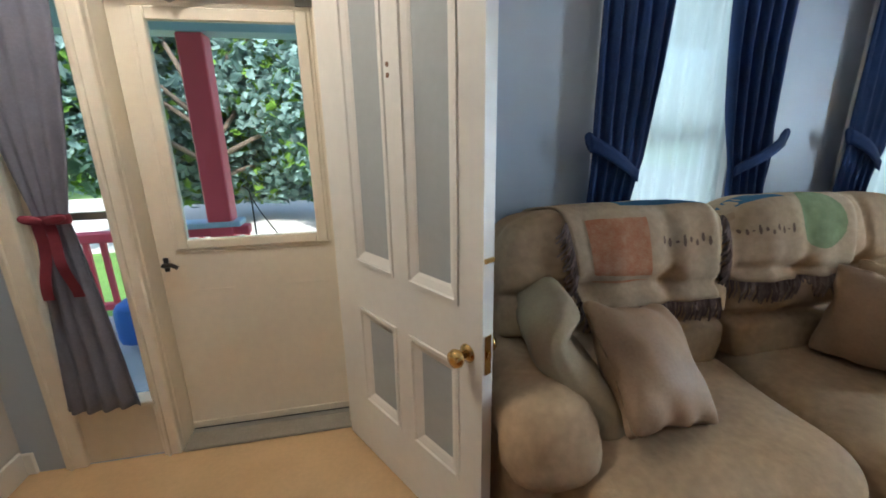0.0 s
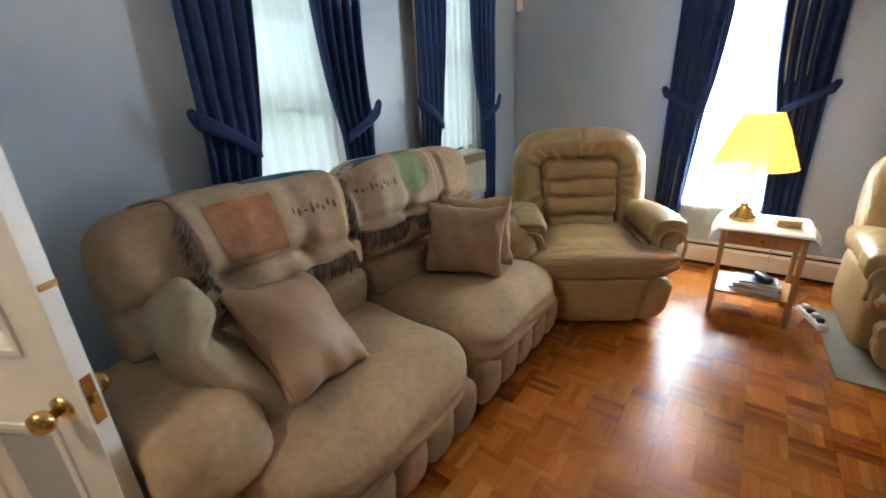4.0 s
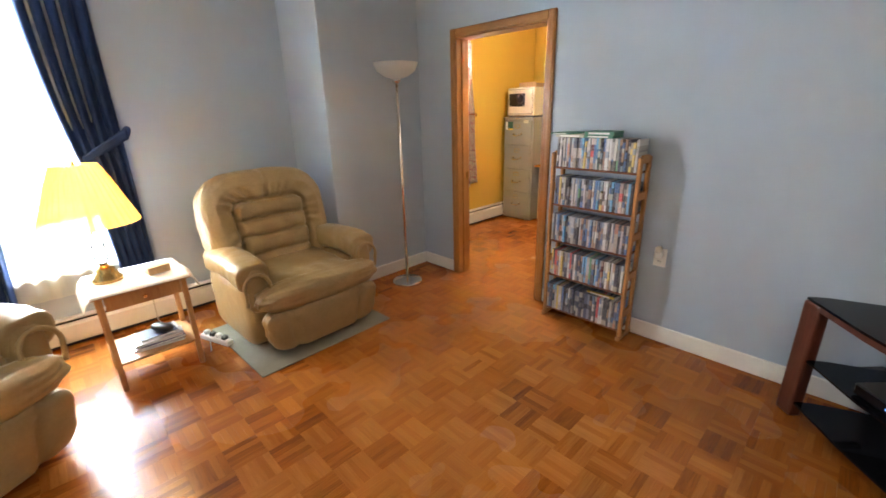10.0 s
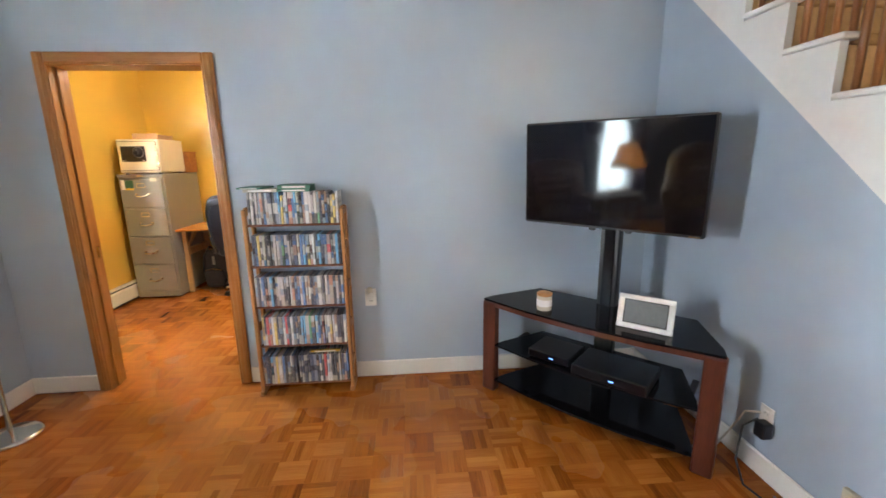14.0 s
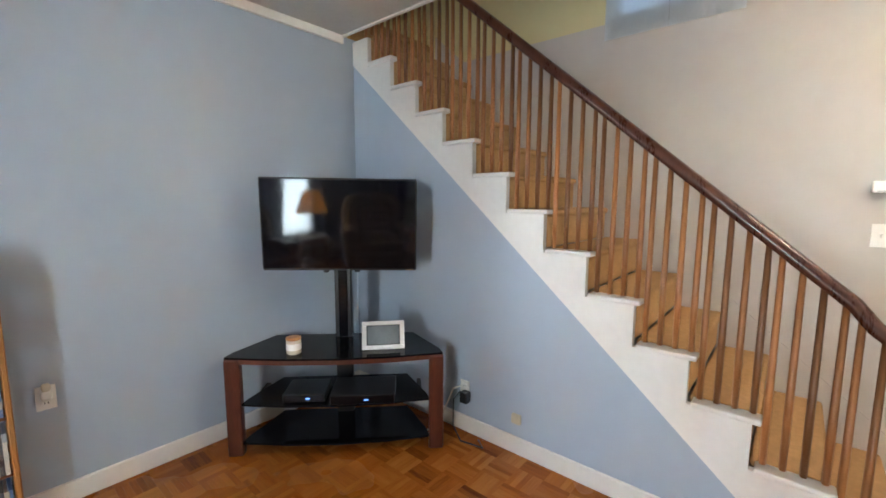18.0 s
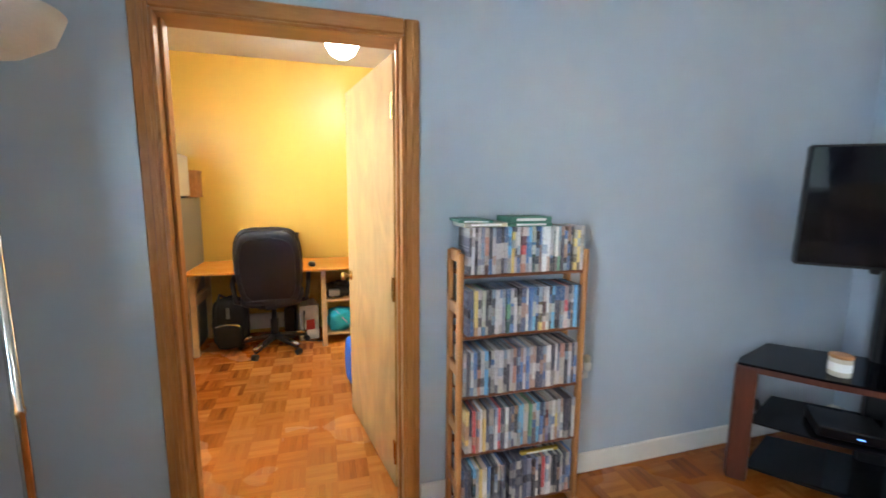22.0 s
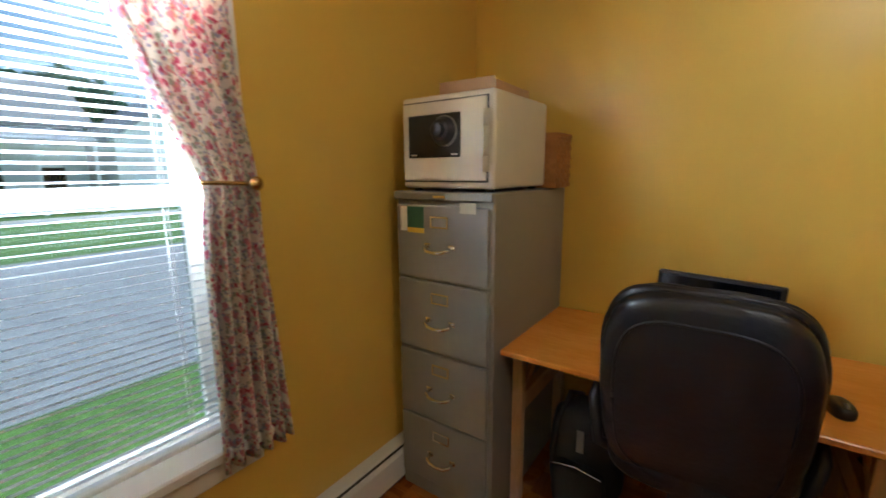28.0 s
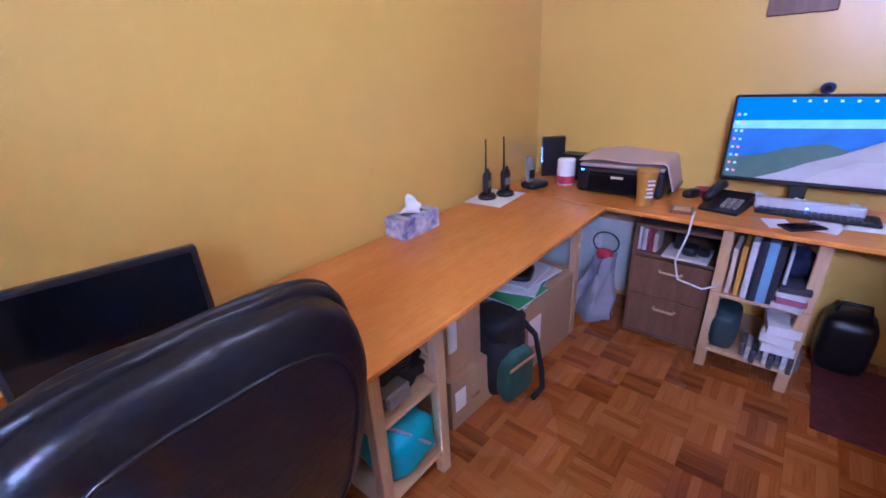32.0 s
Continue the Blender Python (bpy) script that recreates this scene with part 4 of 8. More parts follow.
SOFA = Vector((1.515, 1.15, 0))
sofa_backs = []
sofa = thing("reclining_sofa", "brown microsuede two-seat reclining sofa with padded scroll arms", "sofa", at=Matrix.Translation(SOFA))
part("base_frame", boxes(((-0.92, -0.36, 0.03), (0.92, 0.44, 0.24)), bevel=0.03), M_SUEDE, sofa)
for s in (-1, 1):
    cx = s * 0.475
    sd = 4.0 * s
    part("seat_cushion", rbox((0.952, 0.95, 0.32), 5.0, 32, seat_shape(sd, 0.10), pose(cx, -0.02, 0.335, 2, 0, 0)), M_SUEDE, sofa, smooth=True)
    for i in range(5):
        part("front_pad", rbox((0.186, 0.12, 0.25), 3.2, 8, lambda q: wrinkle(q, 0.05, 2, i + sd), pose(cx - 0.36 + 0.18 * i, -0.42, 0.165, 4, 0, 0)), M_SUEDE, sofa, "puffed footrest pad", smooth=True)
    bb = rbox((1.01, 0.32, 0.74), 5.5, 64, sofa_back(sd), pose(s * 0.505, 0.33, 0.775, -11, 0, 0))
    sofa_backs.append(BVHTree.FromBMesh(bb))
    part("back_cushion", bb, M_SUEDE, sofa, "tufted back cushion", smooth=True)
    ax = s * 0.985
    part("arm_body", rbox((0.25, 0.52, 0.50), 6, 8, None, pose(ax, 0.12, 0.27)), M_SUEDE, sofa, smooth=True)
    part("arm_pad", pad(bend([(ax, 0.40, 0.53), (ax, 0.15, 0.565), (ax, -0.06, 0.57), (ax, -0.155, 0.54), (ax, -0.195, 0.40)], 44), 0.315, 0.245, 22, 2.3, 0.06, sd), M_SUEDE, sofa, "rounded arm pad", smooth=True)
    part("arm_scroll", rbox((0.10, 0.15, 0.24), 2.6, 12, lambda q: wrinkle(q, 0.10, 3, sd), pose(ax - s * 0.125, -0.10, 0.50)), M_SUEDE, sofa, "gathered scroll end", smooth=True)
part("back_panel", boxes(((-0.96, 0.40, 0.05), (0.96, 0.46, 0.80)), bevel=0.03), M_SUEDE, sofa)

# throw pillows
def pillow(label, m, size, mat, seed, group="sofa pillows"):
    t = thing("throw_pillow", label, "pillow", group, at=m)

    def warp(q):
        r = np.clip(np.abs(q), 0, 1)
        q[:, 1] *= 0.07 + 0.93 * ((1 - r[:, 0] ** 2.6) * (1 - r[:, 2] ** 2.6)) ** 0.5
        q[:, 0] *= 1 - 0.13 * (1 - r[:, 2] ** 2)
        q[:, 2] *= 1 - 0.13 * (1 - r[:, 0] ** 2)
        q[:, 1] += 0.09 * np.sin(9 * q[:, 0] + 5 * q[:, 2] + seed) * (np.maximum(r[:, 0], r[:, 2]) ** 4) * (r[:, 1] > 0.02)
        return wrinkle(q, 0.07, 2.6, seed)

    part("cushion", rbox(size, 12, 22, warp), mat, t, smooth=True)
    return t


M_PILLOWA = material("beige_pillow_cloth", (0.40, 0.33, 0.22), 0.8, var=0.1, scale=10, bump=0.1, bump_scale=200, spec=0.2)
M_PILLOWB = material("brown_satin_pillow_cloth", (0.36, 0.238, 0.145), 0.5, var=0.14, scale=10, bump=0.1, bump_scale=150, spec=0.3)
beige = thing("throw_pillow", "beige pillow slumped in a curve over the sofa arm", "pillow", "sofa pillows")
SLUMP = bend([(0.67, 1.12, 0.90), (0.585, 1.09, 0.79), (0.62, 1.03, 0.68), (0.72, 0.99, 0.57), (0.755, 0.97, 0.46)], 20)


def slumped(q):
    out = q.copy()
    for i in range(len(q)):
        t = min(max((1 - q[i, 2]) / 2, 0), 1) * 20
        k = min(int(t), 19)
        p = SLUMP[k].lerp(SLUMP[k + 1], t - k)
        d = (SLUMP[k + 1] - SLUMP[k]).normalized()
        back = Vector((0.16, 0.97, 0.05))
        side = back.cross(d).normalized()
        edge = max(0.0, 1 - max(abs(q[i, 0]), abs(q[i, 2])) ** 6)
        w = p + back * (0.17 + q[i, 0] * 0.19) + side * (q[i, 1] * 0.075 * (0.45 + 0.55 * edge))
        out[i] = w + side * (0.010 * noise.noise(w * 12))
    return out


part("cushion", rbox((2, 2, 2), 6, 20, slumped), M_PILLOWA, beige, smooth=True)
bq = Matrix(((0.97, -0.22, 0.10), (0.22, 0.66, 0.72), (-0.08, -0.72, 0.69))).normalized().to_4x4()
pillow("brown satin pillow leaning on a beige one", Matrix.Translation((0.925, 1.07, 0.685)) @ bq, (0.40, 0.20, 0.46), M_PILLOWB, 2)
pillow("brown satin pillow standing against the sofa arm", pose(1.985, 1.06, 0.70, -12, 3, -66), (0.45, 0.19, 0.40), M_PILLOWB, 3)
pillow("brown suede pillow tucked beside the sofa arm", pose(2.14, 1.08, 0.70, -12, -3, -68), (0.43, 0.17, 0.42), M_SUEDE, 4)

# ---- recliners ----
def recliner_back(q):
    x, z = q[:, 0].copy(), q[:, 2].copy()
    top = np.clip(z, 0, 1)
    q[:, 0] *= 1 + 0.04 * z - 0.15 * top ** 3
    m = front_mask(q)
    ex = 0.56 + 0.03 * z
    d = np.maximum(np.abs(x) - ex, z - 0.46)
    d = np.where((np.abs(x) > ex - 0.15) & (z > 0.31), np.hypot(np.maximum(np.abs(x) - ex + 0.15, 0), np.maximum(z - 0.31, 0)) - 0.15, d)
    inside = np.clip(-d * 14, 0, 1)
    seam = 0.25 * groove(d, 0.026) + 0.10 * groove(x - 0.03 * np.sin(9 * z), 0.03) * (z > 0.46)
    for k in (0.14, -0.16, -0.46):
        seam += 0.26 * groove(z - k - 0.014 * np.sin(7 * x + 9 * k), 0.024) * inside
    ang = np.arctan2(z - 0.1, x)
    gather = 0.08 * np.sin(ang * 22 + 3 * np.sin(ang * 5)) * groove(d - 0.09, 0.12) + 0.022 * np.sin(x * 17 + 2 * np.sin(z * 9)) * inside
    swell = 0.30 * np.clip(1 - np.abs(d - 0.24) / 0.30, 0, 1) ** 0.6 * (d > 0) + inside * (0.26 + 0.14 * np.abs(np.sin((z - 0.14) * math.pi / 0.30)))
    q[:, 1] += m * (seam - swell + gather)
    return wrinkle(wrinkle(q, 0.018, 3.0, 3.0), 0.008, 9.0, 1.0)


def footrest_shape(q):
    x = q[:, 0].copy()
    m = front_mask(q)
    q[:, 1] += m * (0.45 * groove(np.abs(x) - 0.62 - 0.04 * q[:, 2], 0.05) - 0.15 * (np.abs(x) < 0.6))
    q[:, 0] *= 1 + 0.05 * q[:, 2]
    return wrinkle(q, 0.02, 3, 1.0)


def recliner_seat(q):
    q = wrinkle(q, 0.03, 2.5, 5.0)
    top = q[:, 2] > 0
    q[:, 2] += top * (0.10 * (1 - q[:, 0] ** 2) + 0.10 * groove(q[:, 1] + 0.72, 0.22) - 0.10 * groove(q[:, 1] + 0.30, 0.16))
    q[:, 2] += top * 0.04 * np.sin(q[:, 0] * 16 + 2 * q[:, 1]) * groove(q[:, 1] + 0.55, 0.22)
    return q


def recliner(label, m):
    t = thing("recliner", label, "armchair", "tan leather recliners", at=m)
    part("base", boxes(((-0.34, -0.30, 0.02), (0.34, 0.36, 0.20)), bevel=0.03), M_LEATHER, t)
    part("footrest", rbox((0.80, 0.15, 0.29), 5.0, 26, footrest_shape, pose(0, -0.425, 0.20, 4, 0, 0)), M_LEATHER, t, "padded footrest", smooth=True)
    part("seat", rbox((0.62, 0.80, 0.20), 4.5, 22, recliner_seat, pose(0, -0.10, 0.40, 2, 0, 0)), M_LEATHER, t, smooth=True)
    part("seat_front", rbox((0.86, 0.20, 0.17), 3.2, 24, lambda q: wrinkle(q, 0.05, 3.5, 2.0), pose(0, -0.425, 0.415, 8, 0, 0)), M_LEATHER, t, "rolled seat front", smooth=True)
    part("back_cushion", rbox((0.90, 0.27, 0.83), 4.2, 72, recliner_back, Matrix.Translation((0, 0.285, 0.70)) @ Matrix.Rotation(radians(-15), 4, 'X')), M_LEATHER, t, "stitched back with an arched bolster", smooth=True)
    for s in (-1, 1):
        part("arm_side", rbox((0.16, 0.70, 0.42), 6, 8, None, pose(s * 0.375, 0.02, 0.27)), M_LEATHER, t, smooth=True)
        part("arm_front", rbox((0.135, 0.10, 0.30), 3.0, 12, lambda q: wrinkle(q, 0.05, 3, s), pose(s * 0.385, -0.335, 0.475)), M_LEATHER, t, smooth=True)
        ax = s * 0.395
        part("arm_rest", pad(bend([(ax - s * 0.02, 0.30, 0.53), (ax - s * 0.01, 0.05, 0.57), (ax, -0.20, 0.578), (ax + s * 0.005, -0.365, 0.555)], 48), 0.205, 0.175, 24, 2.9, 0.06, s * 3.0, 0.90), M_LEATHER, t, "rolled arm rest", smooth=True)
        arch = [(ax + s * 0.004 + 0.078 * math.cos(a), -0.402 + 0.012 * math.sin(a), 0.505 + 0.080 * math.sin(a)) for a in np.linspace(math.pi * 1.12, -math.pi * 0.12, 13)]
        part("arm_piping", tube([(arch[0][0], -0.392, 0.40)] + arch + [(arch[-1][0], -0.392, 0.40)], 0.011, 8), M_LEATHER, t, "rolled seam round the arm front", smooth=True)
    return t


recliner("tan leather recliner turned towards the room beside the sofa", pose(3.04, 0.75, 0, 0, 0, -58) @ Matrix.Scale(1.06, 4))
recliner("tan leather recliner standing on a thin grey mat", pose(3.32, -1.17, 0, 0, 0, -88))
M_MAT = material("grey_green_mat", (0.26, 0.24, 0.18), 0.9, var=0.1, scale=12, bump=0.3, bump_scale=200)
tagged(part("floor_mat", boxes(((-0.42, -0.50, 0.0), (0.44, 0.48, 0.007)), bevel=0.002), M_MAT, at=pose(3.20, -1.14, 0, 0, 0, 2)), "thin grey-green mat under a recliner", "mat")

# ---- television and its stand, across the corner ----
TVM = pose(0.118, -2.006, 0, 0, 0, 135)            # own x along the front
stand = thing("tv_stand", "dark cherry and black glass corner television stand", "tv stand", at=TVM)


def bowed(wf, wb, d, bow, z0, z1):
    pts = [(-wf, 0.0), (-wf * 0.5, -bow * 0.75), (0, -bow), (wf * 0.5, -bow * 0.75), (wf, 0.0), (wf * 0.97, d * 0.2), (wb, d), (-wb, d), (-wf * 0.97, d * 0.2)]
    return prism(pts, z0, z1, 'z')


part("top_shelf", bowed(0.64, 0.46, 0.40, 0.06, 0.605, 0.617), M_BLACKGLASS, stand, "black glass top")
part("front_apron", prism([(-0.62, 0.005), (-0.31, -0.038), (0, -0.052), (0.31, -0.038), (0.62, 0.005), (0.62, 0.03), (0.31, -0.015), (0, -0.03), (-0.31, -0.015), (-0.62, 0.03)], 0.575, 0.604, 'z'), M_CHERRY, stand)
part("middle_shelf", bowed(0.56, 0.42, 0.38, 0.05, 0.315, 0.325), M_BLACKGLASS, stand, "black glass shelf")
part("bottom_shelf", bowed(0.56, 0.42, 0.38, 0.05, 0.075, 0.087), M_BLACKGLASS, stand, "black glass shelf")
for s in (-1, 1):
    part("front_leg", boxes(((s * 0.60 - 0.045, -0.01, 0), (s * 0.60 + 0.045, 0.05, 0.604)), bevel=0.012, seg=2), M_CHERRY, stand, "cherry wood leg")
    part("side_rail", boxes(((s * 0.50 - 0.015, 0.05, 0.295), (s * 0.50 + 0.015, 0.32, 0.314))), M_BLACK, stand)
part("back_column", boxes(((-0.055, 0.33, 0.0), (0.055, 0.39, 1.45)), bevel=0.008), M_BLACK, stand, "black metal column")
part("column_trim", boxes(((-0.03, 0.322, 0.62), (0.03, 0.33, 1.2)), bevel=0.003), M_BLACKGLASS, stand)
for s in (-1, 1):
    part("bracket", boxes(((s * 0.10 - 0.018, 0.30, 1.06), (s * 0.10 + 0.018, 0.33, 1.5)), bevel=0.006), M_BLACK, stand)
TILTED = TVM @ Matrix.Translation((0.022, 0.155, 1.38)) @ pose(0, 0, 0, 3.0, 0.6, 0) @ Matrix.Translation((0, -0.24, -1.408))
tv = thing("television", "flat black television with a thin bezel on the stand's column", "television", at=TILTED)
part("casing", boxes(((-0.465, 0.215, 1.128), (0.465, 0.27, 1.69)), bevel=0.008), M_BLACK, tv)
part("screen", boxes(((-0.455, 0.211, 1.142), (0.455, 0.2155, 1.68))), M_TVGLASS, tv, "dark glossy screen")
part("logo", boxes(((0.40, 0.2125, 1.131), (0.445, 0.214, 1.138))), M_CHROME, tv)

# ---- shelf of discs ----
shelf = thing("disc_shelf", "five-tier slatted wooden shelf full of film cases", "shelf", at=pose(1.7175, -2.60, 0))
for s in (-1, 1):
    x = s * 0.285
    for y in (-0.055, 0.075):
        part("side_post", boxes(((x - 0.011, y - 0.018, 0.0), (x + 0.011, y + 0.018, 1.20)), bevel=0.005), M_SHELFSIDE, shelf)
    part("side_foot", boxes(((x - 0.014, -0.09, 0.0), (x + 0.014, 0.105, 0.03)), bevel=0.006), M_SHELFSIDE, shelf)
    for z in (0.16, 0.42, 0.68, 0.94, 1.16):
        part("side_rung", boxes(((x - 0.010, -0.037, z), (x + 0.010, 0.057, z + 0.05)), bevel=0.004), M_SHELFSIDE, shelf)
TIERS = (0.07, 0.335, 0.595, 0.855, 1.11)
for z in TIERS:
    for y in (-0.06, 0.0, 0.06):
        part("shelf_slat", boxes(((-0.274, y - 0.022, z - 0.014), (0.274, y + 0.022, z)), bevel=0.003), M_SHELF, shelf)
    part("back_rail", boxes(((-0.274, -0.075, z + 0.035), (0.274, -0.063, z + 0.075)), bevel=0.003), M_SHELF, shelf)

# ---- floor lamp, side table and table lamp ----
fl = thing("floor_lamp", "slim brushed steel torchiere lamp with a white bowl shade", "floor lamp", at=pose(3.26, -2.21, 0))
part("base", lathe([(0.135, 0), (0.135, 0.012), (0.12, 0.022), (0.05, 0.034), (0.02, 0.05)], 28), M_CHROME, fl, smooth=True)
part("pole", lathe([(0.0125, 0.03), (0.0125, 0.88), (0.015, 0.885), (0.015, 0.90), (0.0125, 0.905), (0.0125, 1.70)], 12), M_CHROME, fl, smooth=True)
part("collar", lathe([(0.013, 1.69), (0.03, 1.70), (0.036, 1.72), (0.03, 1.735)], 16), M_CHROME, fl, smooth=True)
M_BOWL = sheer("white_bowl_glass", (0.86, 0.84, 0.80), 0.02, 0.5)
part("shade", lathe([(0.03, 1.73), (0.09, 1.745), (0.15, 1.785), (0.175, 1.845), (0.168, 1.845), (0.145, 1.79), (0.085, 1.752), (0.0, 1.74)], 28, cap=False), M_BOWL, fl, "white bowl shade", smooth=True)

st = thing("side_table", "small maple side table with a drawer and a lower shelf", "side table", at=pose(3.385, -0.275, 0))
for a in (-1, 1):
    for b in (-1, 1):
        part("leg", boxes(((a * 0.165 - 0.014, b * 0.20 - 0.014, 0), (a * 0.165 + 0.014, b * 0.20 + 0.014, 0.585)), bevel=0.004), M_TABLE, st)
part("tabletop", boxes(((-0.205, -0.24, 0.585), (0.205, 0.24, 0.605)), bevel=0.006), M_TABLE, st)
for a in (-1, 1):
    part("apron", boxes(((-0.151, a * 0.20 - 0.009, 0.49), (0.151, a * 0.20 + 0.009, 0.585))), M_TABLE, st)
part("apron", boxes(((0.156, -0.186, 0.49), (0.174, 0.186, 0.585))), M_TABLE, st)
dr = part("drawer_front", boxes(((-0.178, -0.18, 0.50), (-0.158, 0.18, 0.578)), bevel=0.003), M_TABLE, st)
part("drawer_knob", lathe([(0.006, 0), (0.006, 0.01), (0.011, 0.014), (0.009, 0.022)], 10, m=Matrix.Translation((-0.178, 0, 0.54)) @ Matrix.Rotation(radians(-90), 4, 'Y')), M_BRASS, dr)
part("lower_shelf", boxes(((-0.18, -0.215, 0.165), (0.18, 0.215, 0.18)), bevel=0.003), M_TABLE, st)
cloth = tagged(part("table_cloth", sheet(lambda u, v: (-0.215 + 0.43 * u, -0.275 + 0.55 * v, 0.609 - (0.07 + 0.03 * math.sin(9 * u)) * (max(0, abs(v - 0.5) - 0.44) / 0.06) ** 1.0 - 0.012 * max(0, 0.06 - u) / 0.06), 20, 24), M_PAPER, at=pose(3.385, -0.275, 0), smooth=True), "white cloth over a small side table", "tablecloth")
thick(cloth, 0.003)

lamp = thing("table_lamp", "brass and crystal table lamp with a lit yellow pleated shade", "table lamp", at=pose(3.42, -0.15, 0.611))
part("base", lathe([(0.075, 0), (0.075, 0.02), (0.06, 0.03), (0.06, 0.045), (0.045, 0.055), (0.05, 0.07), (0.035, 0.08), (0.022, 0.10)], 24), M_BRASS, lamp, smooth=True)
M_CRYSTAL = glass("crystal", (0.92, 0.94, 0.95))
part("stem", lathe([(0.022, 0.10), (0.038, 0.14), (0.03, 0.18), (0.036, 0.21), (0.022, 0.26), (0.014, 0.30)], 12), M_CRYSTAL, lamp, "cut crystal stem", smooth=True)
part("neck", lathe([(0.010, 0.30), (0.010, 0.46), (0.003, 0.47), (0.003, 0.66)], 10), M_BRASS, lamp)
M_SHADE = sheer("yellow_lampshade", (0.80, 0.41, 0.095), 0.0, 0.7)
sh = bmesh.new()
n = 72
rg = [[sh.verts.new(((r + (0.003 if k % 2 else -0.003)) * math.cos(2 * math.pi * k / n), (r + (0.003 if k % 2 else -0.003)) * math.sin(2 * math.pi * k / n), z)) for k in range(n)] for r, z in ((0.228, 0.335), (0.188, 0.44), (0.143, 0.56), (0.10, 0.655))]
for a, b in zip(rg, rg[1:]):
    for k in range(n):
        sh.faces.new((a[k], a[(k + 1) % n], b[(k + 1) % n], b[k]))
part("shade", sh, M_SHADE, lamp, "lit yellow pleated shade")
part("finial", lathe([(0.004, 0.65), (0.008, 0.67), (0.003, 0.69)], 8), M_BRASS, lamp)
bd = bpy.data.lights.new("lamp_bulb", 'POINT')
bd.energy, bd.color, bd.shadow_soft_size = 1.15, (1.0, 0.72, 0.44), 0.035
bulb = new("lamp_bulb", bd)
bulb.matrix_world = pose(3.42, -0.15, 0.611 + 0.46)

# ---- office: filing cabinet, safe, desks, chair ----
fc = thing("filing_cabinet", "grey steel four-drawer filing cabinet with chrome pulls", "filing cabinet", at=pose(3.866, -5.044, 0))
part("body", boxes(((-0.2325, -0.38, 0.01), (0.2325, 0.346, 1.372)), bevel=0.006), M_GREYMETAL, fc)
part("top_rim", boxes(((-0.2325, 0.346, 1.338), (0.2325, 0.366, 1.372)), bevel=0.005), M_GREYMETAL, fc)
part("kick_plate", boxes(((-0.22, 0.346, 0.012), (0.22, 0.354, 0.078)), bevel=0.002), M_GREYMETAL, fc)
part("maker_plate", boxes(((-0.028, 0.366, 1.348), (0.028, 0.3675, 1.358)), bevel=0.0006), M_CHROME, fc)
for i in range(4):
    z = 0.086 + i * 0.311
    d = part("drawer", boxes(((-0.217, 0.346, z), (0.217, 0.366, z + 0.300)), bevel=0.006, seg=2), M_GREYMETAL, fc)
    part("handle", tube([(-0.058, 0.366, z + 0.140), (-0.056, 0.392, z + 0.132), (-0.035, 0.402, z + 0.124), (0.0, 0.405, z + 0.121), (0.035, 0.402, z + 0.124), (0.056, 0.392, z + 0.132), (0.058, 0.366, z + 0.140)], 0.0075), M_CHROME, d, "chrome pull", smooth=True)
    for hx in (-0.058, 0.058):
        part("handle_foot", boxes(((hx - 0.014, 0.366, z + 0.131), (hx + 0.014, 0.3685, z + 0.150)), bevel=0.001), M_CHROME, d)
    hf = bmesh.new()
    for lo, hi in (((-0.042, 0.366, z + 0.212), (0.042, 0.370, z + 0.218)), ((-0.042, 0.366, z + 0.252), (0.042, 0.370, z + 0.258)), ((-0.042, 0.366, z + 0.218), (-0.036, 0.370, z + 0.252)), ((0.036, 0.366, z + 0.218), (0.042, 0.370, z + 0.252))):
        bm_box(hf, lo, hi, 0.001)
    part("label_holder", hf, M_CHROME, d)
safe = thing("safe", "cream steel fire safe with a black dial panel", "safe", at=pose(3.855, -4.943, 1.372))
part("body", boxes(((-0.211, -0.24, 0.012), (0.211, 0.235, 0.362)), bevel=0.014, seg=3), M_SAFE, safe)
for fx in (-0.17, 0.17):
    for fy in (-0.19, 0.19):
        part("foot", lathe([(0.018, 0.0), (0.018, 0.014)], 12, m=Matrix.Translation((fx, fy, 0))), M_BLACK, safe)
part("door_gap", boxes(((-0.188, 0.2352, 0.037), (0.203, 0.2362, 0.341))), M_BLACK, safe)
sd_ = part("door", boxes(((-0.183, 0.2362, 0.042), (0.198, 0.245, 0.336)), bevel=0.004, seg=2), M_SAFE, safe)
part("dial_panel", boxes(((-0.076, 0.245, 0.130), (0.168, 0.251, 0.290)), bevel=0.005), M_BLACK, sd_, "black dial panel")
DIAL = Matrix.Translation((-0.008, 0.251, 0.226)) @ Matrix.Rotation(radians(-90), 4, 'X')
part("dial", lathe([(0.052, 0), (0.052, 0.012), (0.042, 0.018), (0.040, 0.034), (0.034, 0.038)], 32, m=DIAL), M_BLACK, sd_, "black combination dial", smooth=True)
part("dial_ring", lathe([(0.056, 0.0), (0.056, 0.005), (0.0525, 0.007), (0.0525, 0.0)], 32, m=DIAL), M_GREYMETAL, sd_, "grey dial ring", smooth=True)
part("dial_knob", lathe([(0.026, 0.034), (0.026, 0.052), (0.022, 0.055)], 24, m=DIAL), M_BLACK, sd_, smooth=True)
for x in (0.14, -0.05):
    part("panel_mark", boxes(((x - 0.015, 0.251, 0.138), (x + 0.015, 0.2516, 0.143))), M_PAPER, sd_)
for z in (0.075, 0.235):
    part("hinge", lathe([(0.011, z), (0.011, z + 0.055)], 12, m=Matrix.Translation((-0.186, 0.250, 0))), M_SAFE, safe, smooth=True)
